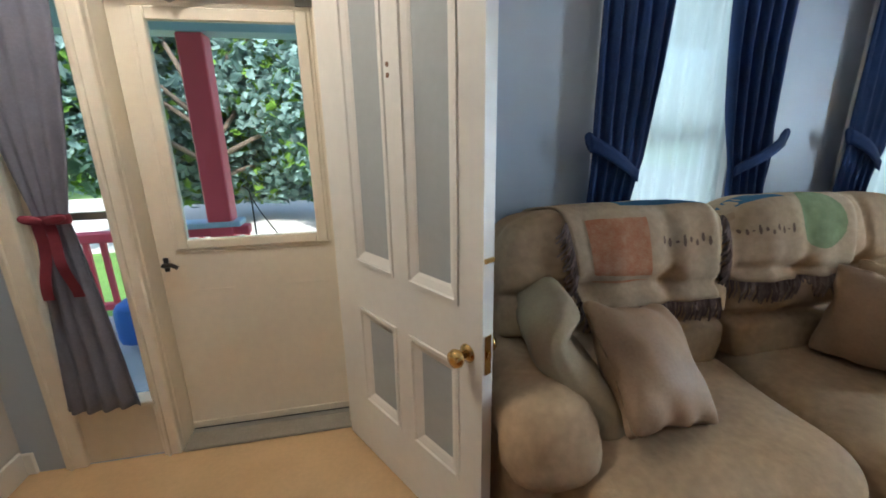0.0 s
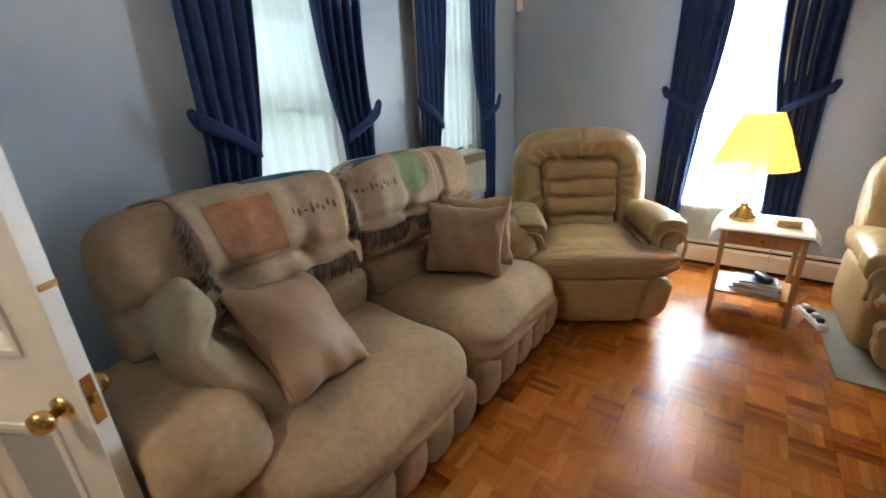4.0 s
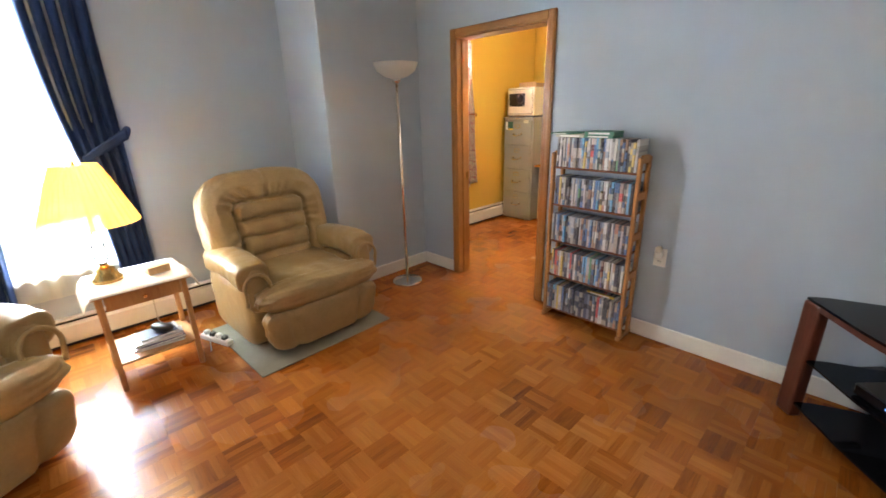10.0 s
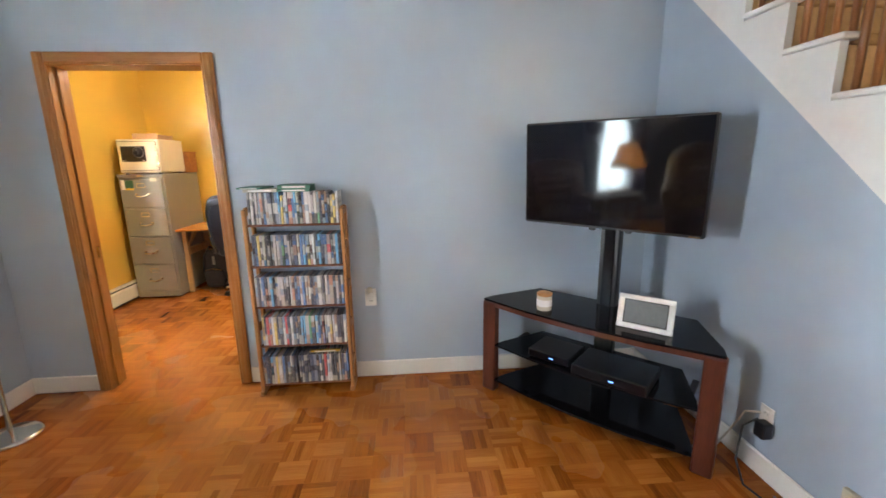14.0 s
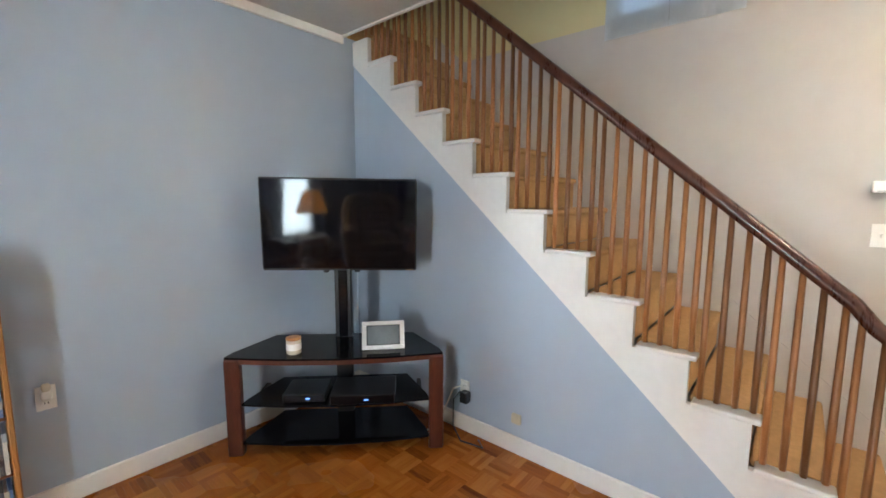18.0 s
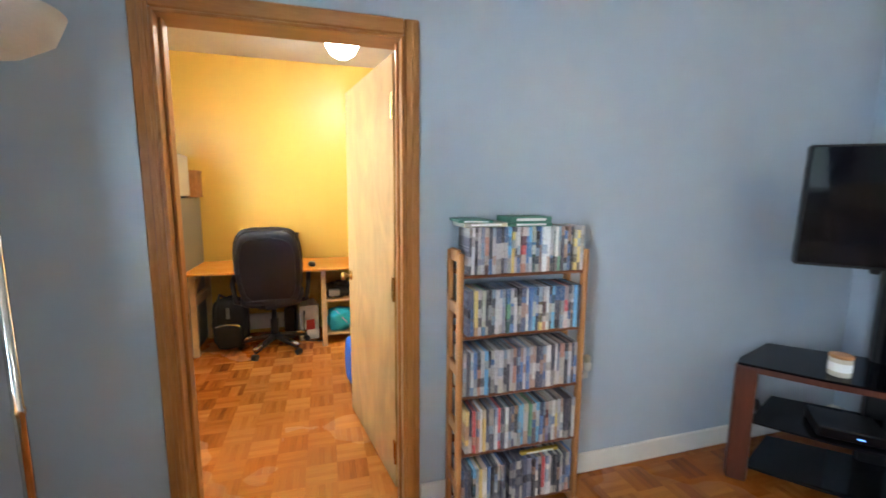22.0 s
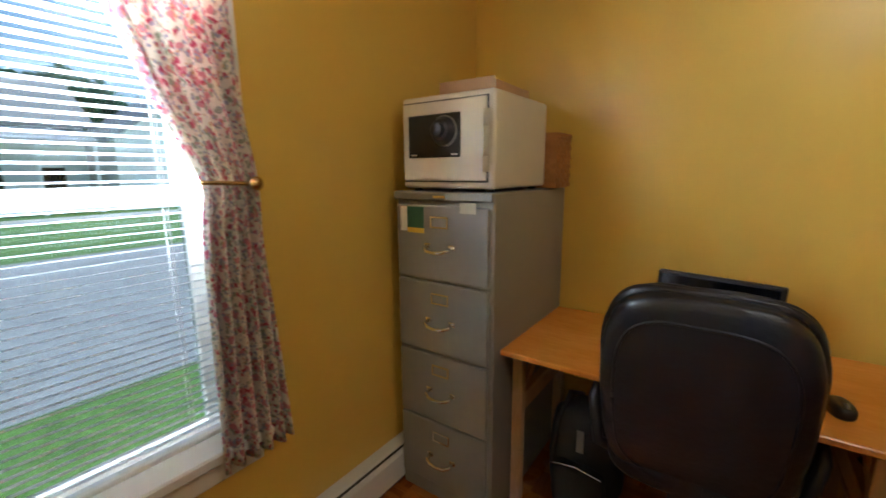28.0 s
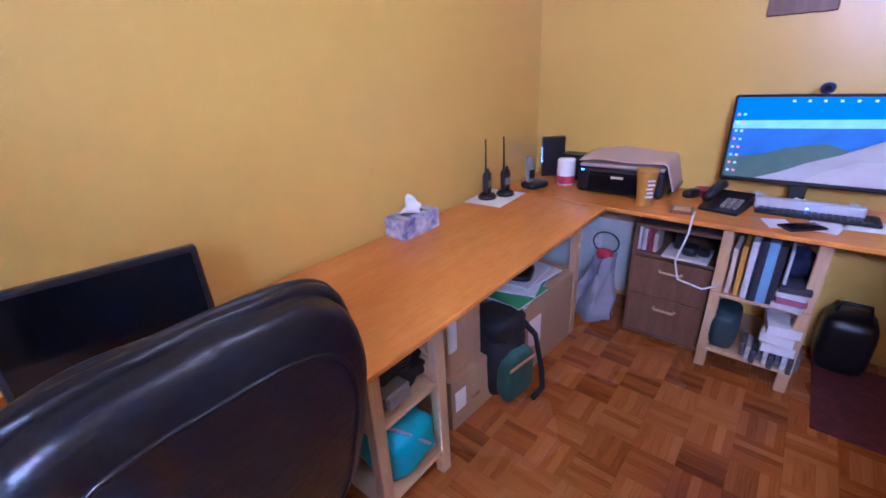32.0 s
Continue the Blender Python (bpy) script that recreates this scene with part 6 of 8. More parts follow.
M_FLORAL = floral_material()
fc_ = thing("flowered_curtains", "pink, red and green flowered cream curtains held back by brass arms", "curtain", at=pose(OE - 0.06, YC, 0, 0, 0, -90))
for s, half in ((-1, 0.49), (1, 0.43)):
    # own -x is north here: the panel nearer the desk is on the +x side
    def fn(u, v, s=s, half=half):
        z = 2.32 + (0.57 - 2.32) * v
        vt = 0.514
        if v < vt:
            q = v / vt
            w = 0.47 - 0.33 * q ** 1.5 if s < 0 else 0.43 - 0.272 * q ** 1.15
            out = 0.0 if s < 0 else 0.047 * q
        else:
            q = (v - vt) / (1 - vt)
            out = 0.0 if s < 0 else 0.047 + 0.05 * q
            w = (0.14 if s < 0 else 0.158) + (0.11 if s < 0 else 0.075) * q ** 0.9
        pin = math.exp(-((v - vt) / 0.07) ** 2)
        y = 0.026 * (1 - 0.5 * pin) * math.sin(2 * math.pi * 5 * u + 0.8 * math.sin(3 * v + s)) - 0.02 * pin
        return (s * (half + out - w * u), y, z)
    p = part("curtain_panel", sheet(fn, 60, 44), M_FLORAL, fc_, smooth=True)
    uv = p.data.uv_layers.new(name="cloth")
    for lp in p.data.loops:
        i, j = divmod(lp.vertex_index, 45)
        uv.data[lp.index].uv = (i / 60 * 0.75, j / 44 * 1.85)
    thick(p, 0.002)
    part("tieback_arm", tube([(s * (half + 0.02), 0.05, 1.42), (s * (half + 0.01), -0.045, 1.42), (s * (half - 0.13), -0.05, 1.425)], 0.006, 8), M_BRASS, fc_, "brass holdback arm")
    part("tieback_knob", lathe([(0.006, 0), (0.018, 0.006), (0.02, 0.016), (0.008, 0.024)], 14, m=Matrix.Translation((s * (half + 0.012), -0.05, 1.42)) @ Matrix.Rotation(radians(90), 4, 'X')), M_BRASS, fc_, smooth=True)
part("curtain_rod", tube([(-0.6, 0, 2.30), (0.6, 0, 2.30)], 0.009), M_WHITE, fc_)

cl = thing("ceiling_light", "round white glass ceiling light, lit", "ceiling light", at=pose(2.37, -3.82, OCEIL))
part("base_ring", lathe([(0.095, 0.0), (0.095, -0.03), (0.075, -0.05)], 28), M_BRASS, cl, smooth=True)
part("globe", lathe([(0.07, -0.05), (0.09, -0.10), (0.108, -0.17), (0.118, -0.26), (0.105, -0.33), (0.075, -0.385), (0.03, -0.412), (0.004, -0.416)], 28), glow("lit_opal_glass", (1.0, 0.90, 0.74), 6.0), cl, "glowing opal glass", smooth=True)
hl = thing("ceiling_light", "round white glass ceiling light of the entry, lit", "ceiling light", at=pose(-0.80, 1.20, 0))
part("base_ring", lathe([(0.12, 2.75), (0.12, 2.72), (0.11, 2.71)], 28), M_BRASS, hl, smooth=True)
part("globe", lathe([(0.10, 2.72), (0.14, 2.68), (0.14, 2.64), (0.10, 2.60), (0.01, 2.585)], 28), glow("lit_entry_glass", (1.0, 0.87, 0.70), 13.0), hl, "glowing opal glass", smooth=True)

# landing window above the stairs, hung with a sheer
lw = tagged(thing("window_5", "small stair window behind a white sheer", "window", at=pose(XW, -0.72, 0)), kind="structure")
part("window_frame", boxes(((-0.12, -0.36, 2.66), (-0.08, -0.32, 4.0)), ((-0.12, 0.32, 2.66), (-0.08, 0.36, 4.0)), ((-0.12, -0.32, 2.66), (-0.08, 0.32, 2.70)), ((-0.12, -0.32, 3.3), (-0.08, 0.32, 3.34))), M_WHITE, lw)
part("pane", boxes(((-0.102, -0.32, 2.70), (-0.098, 0.32, 4.0))), M_WINGLASS, lw).visible_shadow = False
sheer_set("sheer_curtain", "white sheer hanging over the stair window", pose(XW + 0.03, -0.70, 0, 0, 0, 90), 0.40, 4.0, 2.63, "sheer curtains", 0.003, sheer("dim_white_sheer", (0.74, 0.78, 0.80), 0.10, 0.6))

# ---- living room: small things ----
# air conditioner in the window
ac = thing("window_air_conditioner", "beige window air conditioner with a slotted grille", "air conditioner", at=pose(3.12, YN, 0))
M_BEIGE = material("beige_plastic", (0.52, 0.47, 0.34), 0.5, var=0.05)
part("body", boxes(((-0.30, -0.10, 0.60), (0.30, 0.30, 0.985)), bevel=0.012), M_BEIGE, ac)
part("control_panel", boxes(((-0.28, -0.106, 0.90), (0.28, -0.10, 0.97)), bevel=0.003), material("brown_control_panel", (0.22, 0.17, 0.10), 0.5), ac, "brown control strip")
for i in range(9):
    part("grille_bar", boxes(((-0.28, -0.108, 0.63 + i * 0.028), (0.28, -0.10, 0.645 + i * 0.028)), bevel=0.002), M_BEIGE, ac)
for s in (-1, 1):
    part("side_panel", boxes(((min(s * 0.30, s * 0.345), 0.06, 0.60), (max(s * 0.30, s * 0.345), 0.075, 0.985))), M_WHITE, ac)

# woven throws over the sofa back, with fringe
M_THROW = material("woven_cream_throw", (0.46, 0.35, 0.235), 0.95, var=0.14, scale=40, bump=0.5, bump_scale=260, spec=0.1)
M_FRINGE = material("grey_brown_fringe", (0.21, 0.165, 0.15), 0.95, var=0.3, scale=30, per_island=0.4, spec=0.1)
M_RUST = material("rust_woven_patch", (0.42, 0.15, 0.07), 0.95, second=(0.52, 0.32, 0.20), scale=28, bump=0.4, bump_scale=260, spec=0.1)
M_SAGE = material("sage_green_woven_patch", (0.22, 0.28, 0.15), 0.95, var=0.2, scale=24, bump=0.4, bump_scale=260, spec=0.1)
M_TEAL = material("blue_woven_border", (0.06, 0.16, 0.26), 0.95, var=0.2, scale=24, bump=0.4, bump_scale=260, spec=0.1)
M_INK = material("brown_woven_script", (0.16, 0.11, 0.08), 0.95)


def draped(x0, x1, drop, lean=0.0, nu=40, nv=48):
    """Points of a cloth laid over the sofa's back: from behind, over the top and down the front."""
    cy, cz = SOFA.y + 0.40, 0.98
    grid = np.zeros((nu + 1, nv + 1, 3))
    for i in range(nu + 1):
        for j in range(nv + 1):
            u, v = i / nu, j / nv
            a = v * (0.42 + drop)
            x = x0 + (x1 - x0) * u + lean * v * (1 - u)
            if a < 0.42:
                th = radians(35 + 145 * a / 0.42)
                d = Vector((0, math.cos(th), math.sin(th)))
                base = Vector((x, cy, cz))
            else:
                d = Vector((0, -1, 0))
                base = Vector((x, cy, cz - (a - 0.42)))
            src = base + d * 1.2 - SOFA
            best = None
            for tree in sofa_backs:
                h = tree.ray_cast(src, -d, 1.35)
                if h[0] is not None and (best is None or h[3] < best[1]):
                    best = (h[0], h[3])
            p = (best[0] + SOFA) if best else base + d * 0.12
            grid[i, j] = p + d * 0.012
    for _ in range(5):
        g = grid.copy()
        g[1:-1] = (grid[:-2] + 2 * grid[1:-1] + grid[2:]) / 4
        h = g.copy()
        h[:, 1:-1] = (g[:, :-2] + 2 * g[:, 1:-1] + g[:, 2:]) / 4
        h[:, :, 1] = np.minimum(h[:, :, 1], grid[:, :, 1])
        h[:, :, 2] = np.maximum(h[:, :, 2], grid[:, :, 2] - 0.01)
        grid = h

    def fn(u, v):
        a, b = min(max(u, 0), 1) * nu, min(max(v, 0), 1) * nv
        i, j = min(int(a), nu - 1), min(int(b), nv - 1)
        f, k = a - i, b - j
        q = grid[i, j] * (1 - f) * (1 - k) + grid[i + 1, j] * f * (1 - k) + grid[i, j + 1] * (1 - f) * k + grid[i + 1, j + 1] * f * k
        return Vector(q) + Vector((0, -0.006 - 0.005 * math.sin(11 * u + 5 * v) - 0.004 * math.sin(27 * u), 0))
    return fn


def throw(label, x0, x1, drop, lean, seed, patches):
    t = thing("throw_blanket", label, "blanket", "woven throws")
    fn = draped(x0, x1, drop, lean)

    c = part("cloth", sheet(fn, 36, 40), M_THROW, t, smooth=True)
    thick(c, 0.008)
    rnd = random.Random(seed)
    fr = bmesh.new()
    ends = [(u, 1.0, 0) for u in np.linspace(0.0, 1.0, 95)] + [(0.0, v, -1) for v in np.linspace(0.50, 1.0, 45)]
    for u, v, side in ends:
        p = Vector(fn(u, v)) + Vector((0, -0.008, 0))
        ln = rnd.uniform(0.055, 0.095)
        dx = rnd.uniform(-0.018, 0.018) + (side * 0.035)
        tube([p, p + Vector((dx * 0.5, -0.012, -ln * 0.5)), p + Vector((dx, -0.004, -ln if side == 0 else -ln * 0.8))], 0.0055, 4, bm=fr, r_end=0.004)
    part("fringe", fr, M_FRINGE, t, "grey-brown tasselled fringe")
    for name, mat, u0, u1, v0, v1, round_ in patches:
        def pf(a, b):
            if round_:
                r, th = a ** 0.5, b * 2 * math.pi
                uu, vv = (u0 + u1) / 2 + (u1 - u0) / 2 * r * math.cos(th) * (1 + 0.08 * math.sin(3 * th)), (v0 + v1) / 2 + (v1 - v0) / 2 * r * math.sin(th)
            else:
                uu, vv = u0 + (u1 - u0) * a, v0 + (v1 - v0) * b
            q = Vector(fn(uu, vv))
            return tuple(q + Vector((0, -0.0065, 0.005)))
        part(name, sheet(pf, 12, 24), mat, t, smooth=True)


throw("cream woven throw with a rust patch and fringe, over the sofa", 0.68, 1.40, 0.19, 0.13, 1,
      [("woven_patch", M_RUST, 0.12, 0.50, 0.50, 0.86, False), ("border", M_TEAL, 0.40, 0.98, 0.26, 0.42, False)]
      + [("script_stroke", M_INK, 0.60 + 0.045 * i, 0.622 + 0.045 * i, 0.60 + 0.015 * (i % 3), 0.645 + 0.02 * (i % 2), True) for i in range(8)])
throw("cream woven throw with a green patch and fringe, over the sofa", 1.47, 2.08, 0.15, 0.02, 2,
      [("woven_patch", M_SAGE, 0.55, 0.92, 0.38, 0.80, True), ("border", M_TEAL, 0.03, 0.50, 0.28, 0.44, False)]
      + [("script_stroke", M_INK, 0.08 + 0.04 * i, 0.10 + 0.04 * i, 0.62 + 0.015 * (i % 3), 0.66 + 0.02 * (i % 2), True) for i in range(10)])

# film cases on the shelf
def spine_material(name, colours):
    m = bpy.data.materials.new(name)
    m.use_nodes = True
    n, l = m.node_tree.nodes, m.node_tree.links
    b = n["Principled BSDF"]
    oi = n.new("ShaderNodeObjectInfo")
    rp = n.new("ShaderNodeValToRGB")
    rp.color_ramp.interpolation = 'CONSTANT'
    while len(rp.color_ramp.elements) < len(colours):
        rp.color_ramp.elements.new(0.5)
    for i, c in enumerate(colours):
        rp.color_ramp.elements[i].position = i / len(colours)
        rp.color_ramp.elements[i].color = (*c, 1)
    l.new(oi.outputs["Random"], rp.inputs["Fac"])
    # printed blocks: the spine's height falls into bands of other colours, with lettering-like specks
    tc, sep = n.new("ShaderNodeTexCoord"), n.new("ShaderNodeSeparateXYZ")
    l.new(tc.outputs["Object"], sep.inputs[0])

    def calc(op, a, b=0.0):
        q = n.new("ShaderNodeMath")
        q.operation = op
        for k, v in enumerate((a, b)):
            if isinstance(v, float):
                q.inputs[k].default_value = v
            else:
                l.new(v, q.inputs[k])
        return q.outputs[0]

    col = rp.outputs["Color"]
    for bands, seed, share, own in ((5.0, 13.7, 0.70, True), (3.0, 41.3, 0.76, True), (48.0, 77.1, 0.72, False)):
        h = calc('FLOOR', calc('MULTIPLY', sep.outputs["Z"], bands / 0.19))
        v = n.new("ShaderNodeCombineXYZ")
        l.new(h, v.inputs[0])
        l.new(calc('MULTIPLY', oi.outputs["Random"], seed * 9.0), v.inputs[1])
        if not own:
            l.new(calc('FLOOR', calc('MULTIPLY', sep.outputs["X"], 400.0)), v.inputs[2])
        wh = n.new("ShaderNodeTexWhiteNoise")
        l.new(v.outputs[0], wh.inputs["Vector"])
        r2 = n.new("ShaderNodeValToRGB")
        r2.color_ramp.interpolation = 'CONSTANT'
        tones = ((0.02, 0.02, 0.03), (0.62, 0.60, 0.58), (0.10, 0.20, 0.42), (0.38, 0.36, 0.34), (0.45, 0.28, 0.20), (0.05, 0.06, 0.09), (0.55, 0.52, 0.44), (0.30, 0.40, 0.52)) if own else ((0.05, 0.05, 0.06), (0.65, 0.64, 0.62))
        while len(r2.color_ramp.elements) < len(tones):
            r2.color_ramp.elements.new(0.5)
        for k, c in enumerate(tones):
            r2.color_ramp.elements[k].position = k / len(tones)
            r2.color_ramp.elements[k].color = (*c, 1)
        l.new(calc('FRACT', calc('MULTIPLY', wh.outputs["Value"], 17.0)), r2.inputs["Fac"])
        mx = n.new("ShaderNodeMix")
        mx.data_type = 'RGBA'
        l.new(calc('MULTIPLY', calc('GREATER_THAN', wh.outputs["Value"], share), 0.8 if own else 0.28), mx.inputs["Factor"])
        l.new(col, mx.inputs["A"])
        l.new(r2.outputs["Color"], mx.inputs["B"])
        col = mx.outputs["Result"]
    l.new(col, b.inputs["Base Color"])
    b.inputs["Roughness"].default_value = 0.28
    return m


M_SPINES = spine_material("film_case_spines", [(0.1, 0.1, 0.12), (0.6, 0.58, 0.6), (0.14, 0.25, 0.53), (0.69, 0.13, 0.14), (0.12, 0.12, 0.16), (0.75, 0.6, 0.22), (0.18, 0.48, 0.75), (0.1, 0.1, 0.14),
                                               (0.52, 0.5, 0.51), (0.18, 0.39, 0.24), (0.56, 0.29, 0.22), (0.75, 0.75, 0.75), (0.089, 0.089, 0.11), (0.27, 0.29, 0.37), (0.75, 0.75, 0.7), (0.12, 0.14, 0.22)])
case_meshes = []
for w in (0.013, 0.015, 0.022):
    bm = boxes(((-w / 2, -0.068, 0), (w / 2, 0.068, 0.19)), bevel=0.0015)
    me = bpy.data.meshes.new("film_case")
    bm.to_mesh(me)
    bm.free()
    me.materials.append(M_SPINES)
    case_meshes.append((w, me))
rnd = random.Random(8)
for ti, z in enumerate(TIERS):
    x = -0.268
    while x < 0.255:
        w, me = case_meshes[0 if rnd.random() < 0.15 else 2 if rnd.random() < 0.12 else 1]
        if rnd.random() < 0.015:
            x += 0.012
        o = new("film_case", me)
        tilt = rnd.uniform(-1.2, 1.2)
        o.matrix_basis = pose(1.7175 + x + w / 2, -2.60 + 0.018 + rnd.uniform(-0.008, 0.004), z + 0.001, -8 * 0.0, tilt, 0) @ Matrix.Diagonal((1, 1, rnd.choice((1, 1, 1, 0.99, 0.9 if ti == 4 else 1.0)), 1))
        tagged(o, "plastic film case standing among others on the shelf", "film case", "film cases on the shelf")
        x += w + 0.0008
M_GREENBOX = material("green_box_card", (0.08, 0.24, 0.17), 0.5, var=0.15, scale=20)
M_SILVERBOX = material("pale_box_card", (0.45, 0.44, 0.36), 0.4, var=0.2, scale=25)
for lbl, mt, m, sz in (("pale boxed film set lying on the film cases", M_SILVERBOX, pose(1.90, -2.585, 1.302, 0, 0, 3), (0.19, 0.13, 0.018)), ("green boxed film set lying on the film cases", M_GREENBOX, pose(1.70, -2.585, 1.302, 0, 0, -2), (0.19, 0.14, 0.016)),
                       ("dark green boxed film set on top of another", M_GREENBOX, pose(1.70, -2.588, 1.319, 0, 0, 1), (0.19, 0.135, 0.022)), ("green edged case lying on the film cases", M_GREENBOX, pose(1.94, -2.588, 1.321, 0, 0, -6), (0.14, 0.19, 0.010)),
                       ("yellow film case lying on a row of cases", material("yellow_case", (0.55, 0.36, 0.04), 0.35), pose(1.60, -2.555, 0.262, 0, 0, 0), (0.19, 0.02, 0.135 * 0.1))):
    t = thing("boxed_film_set", lbl, "box", "boxed film sets", at=m)
    part("box", boxes(((-sz[0] / 2, -sz[1] / 2, 0), (sz[0] / 2, sz[1] / 2, sz[2])), bevel=0.0015), mt, t)
    part("spine_label", boxes(((-sz[0] * 0.35, sz[1] / 2, sz[2] * 0.25), (sz[0] * 0.35, sz[1] / 2 + 0.0008, sz[2] * 0.75))), M_PAPER, t)

# outlets, switch, thermostat, detectors
def plate(name, label, cat, m, w=0.075, h=0.12, kind="outlet"):
    t = thing(name, label, cat, at=m)
    part("cover_plate", boxes(((-w / 2, 0, -h / 2), (w / 2, 0.005, h / 2)), bevel=0.003), M_WHITE, t)
    if kind == "outlet":
        for dz in (-0.025, 0.025):
            r = part("receptacle", boxes(((-0.016, 0.005, dz - 0.014), (0.016, 0.008, dz + 0.014)), bevel=0.003), M_WHITE, t)
            part("slots", boxes(((-0.008, 0.008, dz - 0.005), (-0.005, 0.0085, dz + 0.006)), ((0.005, 0.008, dz - 0.005), (0.008, 0.0085, dz + 0.006))), M_BLACK, r)
    else:
        part("toggle", boxes(((-0.005, 0.005, -0.012), (0.005, 0.016, 0.008)), bevel=0.002), M_WHITE, t)
    return t


plate("wall_outlet", "white wall outlet with a plug-in night light", "outlet", pose(1.302, YS, 0.575))
nl = thing("night_light", "small white plug-in night light in the outlet", "night light", at=pose(1.302, YS + 0.012, 0.60))
part("body", rbox((0.045, 0.05, 0.05), 4, 6, None, pose(0, 0.02, 0)), M_WHITE, nl, smooth=True)
part("lens", rbox((0.035, 0.03, 0.04), 3, 6, None, pose(0, 0.03, 0.038)), M_SAFE, nl, smooth=True)
plate("wall_outlet", "white outlet with two plugs by the television stand", "outlet", pose(-0.585, -1.57, 0.29, 0, 0, -90))
adapter = thing("power_adapter", "black plug adapter hanging from the outlet", "power adapter", at=pose(-0.579, -1.545, 0.255))
part("block", boxes(((0.002, -0.028, -0.04), (0.055, 0.028, 0.035)), bevel=0.008, seg=2), M_BLACK, adapter)
M_CABLE = material("cream_cable", (0.62, 0.58, 0.50), 0.5)
for i, pts_ in enumerate(([(-0.57, -1.59, 0.31), (-0.52, -1.62, 0.30), (-0.48, -1.66, 0.16), (-0.43, -1.70, 0.02), (-0.38, -1.78, 0.012)], [(-0.57, -1.60, 0.27), (-0.50, -1.60, 0.24), (-0.47, -1.58, 0.08), (-0.45, -1.5, 0.012), (-0.48, -1.35, 0.012), (-0.53, -1.42, 0.012)])):
    tagged(part("power_cable", tube(pts_, 0.005, 6), M_CABLE if i == 0 else M_BLACK, smooth=True), "thin power cable trailing from the outlet to the floor", "cable")
pj = thing("phone_jack", "small tan phone jack box on the wall above the baseboard", "phone jack", at=pose(-0.585, -1.175, 0.225))
part("cover", boxes(((0, -0.03, -0.03), (0.022, 0.03, 0.03)), bevel=0.004), M_BEIGE, pj)
th = thing("thermostat", "white rectangular thermostat on the hall wall", "thermostat", at=pose(XW, 0.362, 1.607))
part("body", boxes(((0, -0.07, -0.03), (0.035, 0.07, 0.03)), bevel=0.006), M_WHITE, th)
part("lever_slot", boxes(((0.035, -0.05, -0.024), (0.0365, 0.05, -0.02))), M_GREYMETAL, th)
plate("light_switch", "white light switch plate on the hall wall", "light switch", pose(XW, 0.35, 1.36, 0, 0, -90), 0.08, 0.12, "switch")
smoke = thing("smoke_detector", "white round smoke detector on the ceiling", "smoke detector", at=pose(-1.02, -0.10, CEIL))
part("body", lathe([(0.065, 0.0), (0.065, -0.018), (0.052, -0.036), (0.03, -0.042), (0.005, -0.043)], 24), M_WHITE, smoke, smooth=True)
for i in range(10):
    a_ = 2 * math.pi * i / 10
    part("vent", boxes(((0.050, -0.008, -0.034), (0.062, 0.008, -0.024))), M_BLACK, smoke, at=Matrix.Rotation(a_, 4, 'Z'))
ms = thing("corner_sensor", "small white sensor box high in the corner", "sensor", at=pose(XE - 0.01, YN - 0.02, 2.18, 0, 0, -45))
part("body", boxes(((-0.03, -0.04, -0.05), (0.03, 0.0, 0.05)), bevel=0.008), M_WHITE, ms)

# on the television stand
candle = thing("candle_jar", "cream candle in a glass jar with a wooden lid", "candle", at=pose(0.262, -2.22, 0.618))
part("jar", lathe([(0.04, 0), (0.043, 0.005), (0.043, 0.085)], 24), material("cream_wax_glass", (0.62, 0.57, 0.46), 0.15), candle, smooth=True)
part("lid", lathe([(0.044, 0.086), (0.044, 0.098), (0.04, 0.10)], 24), M_SHELFSIDE, candle, "wooden lid", smooth=True)
part("label_band", lathe([(0.0435, 0.025), (0.0435, 0.065)], 24, cap=False), M_PAPER, candle)
pf_ = thing("photo_frame", "white digital photo frame with a blank grey screen", "picture frame", at=pose(-0.13, -1.86, 0.618, 0, 0, 139))
tilt = Matrix.Rotation(radians(-14), 4, 'X')
fb = bmesh.new()
for lo, hi in (((-0.13, -0.008, 0), (0.13, 0.012, 0.026)), ((-0.13, -0.008, 0.148), (0.13, 0.012, 0.172)), ((-0.13, -0.008, 0.026), (-0.102, 0.012, 0.148)), ((0.102, -0.008, 0.026), (0.13, 0.012, 0.148))):
    bm_box(fb, lo, hi, 0.003, tilt)
part("frame", fb, material("white_gloss_plastic", (0.84, 0.84, 0.82), 0.25), pf_)
part("inner_bezel", boxes(((-0.102, 0.0, 0.026), (0.102, 0.008, 0.148)), m=tilt), M_BLACK, pf_, "thin black inner edge")
part("screen", boxes(((-0.097, -0.002, 0.031), (0.097, 0.0, 0.143)), m=tilt), material("grey_blank_screen", (0.16, 0.18, 0.19), 0.10), pf_, "blank grey screen")
part("support", prism([(0.046, 0.11), (0.105, 0.0), (0.093, 0.0), (0.041, 0.10)], -0.02, 0.02, 'x'), M_BLACK, pf_)
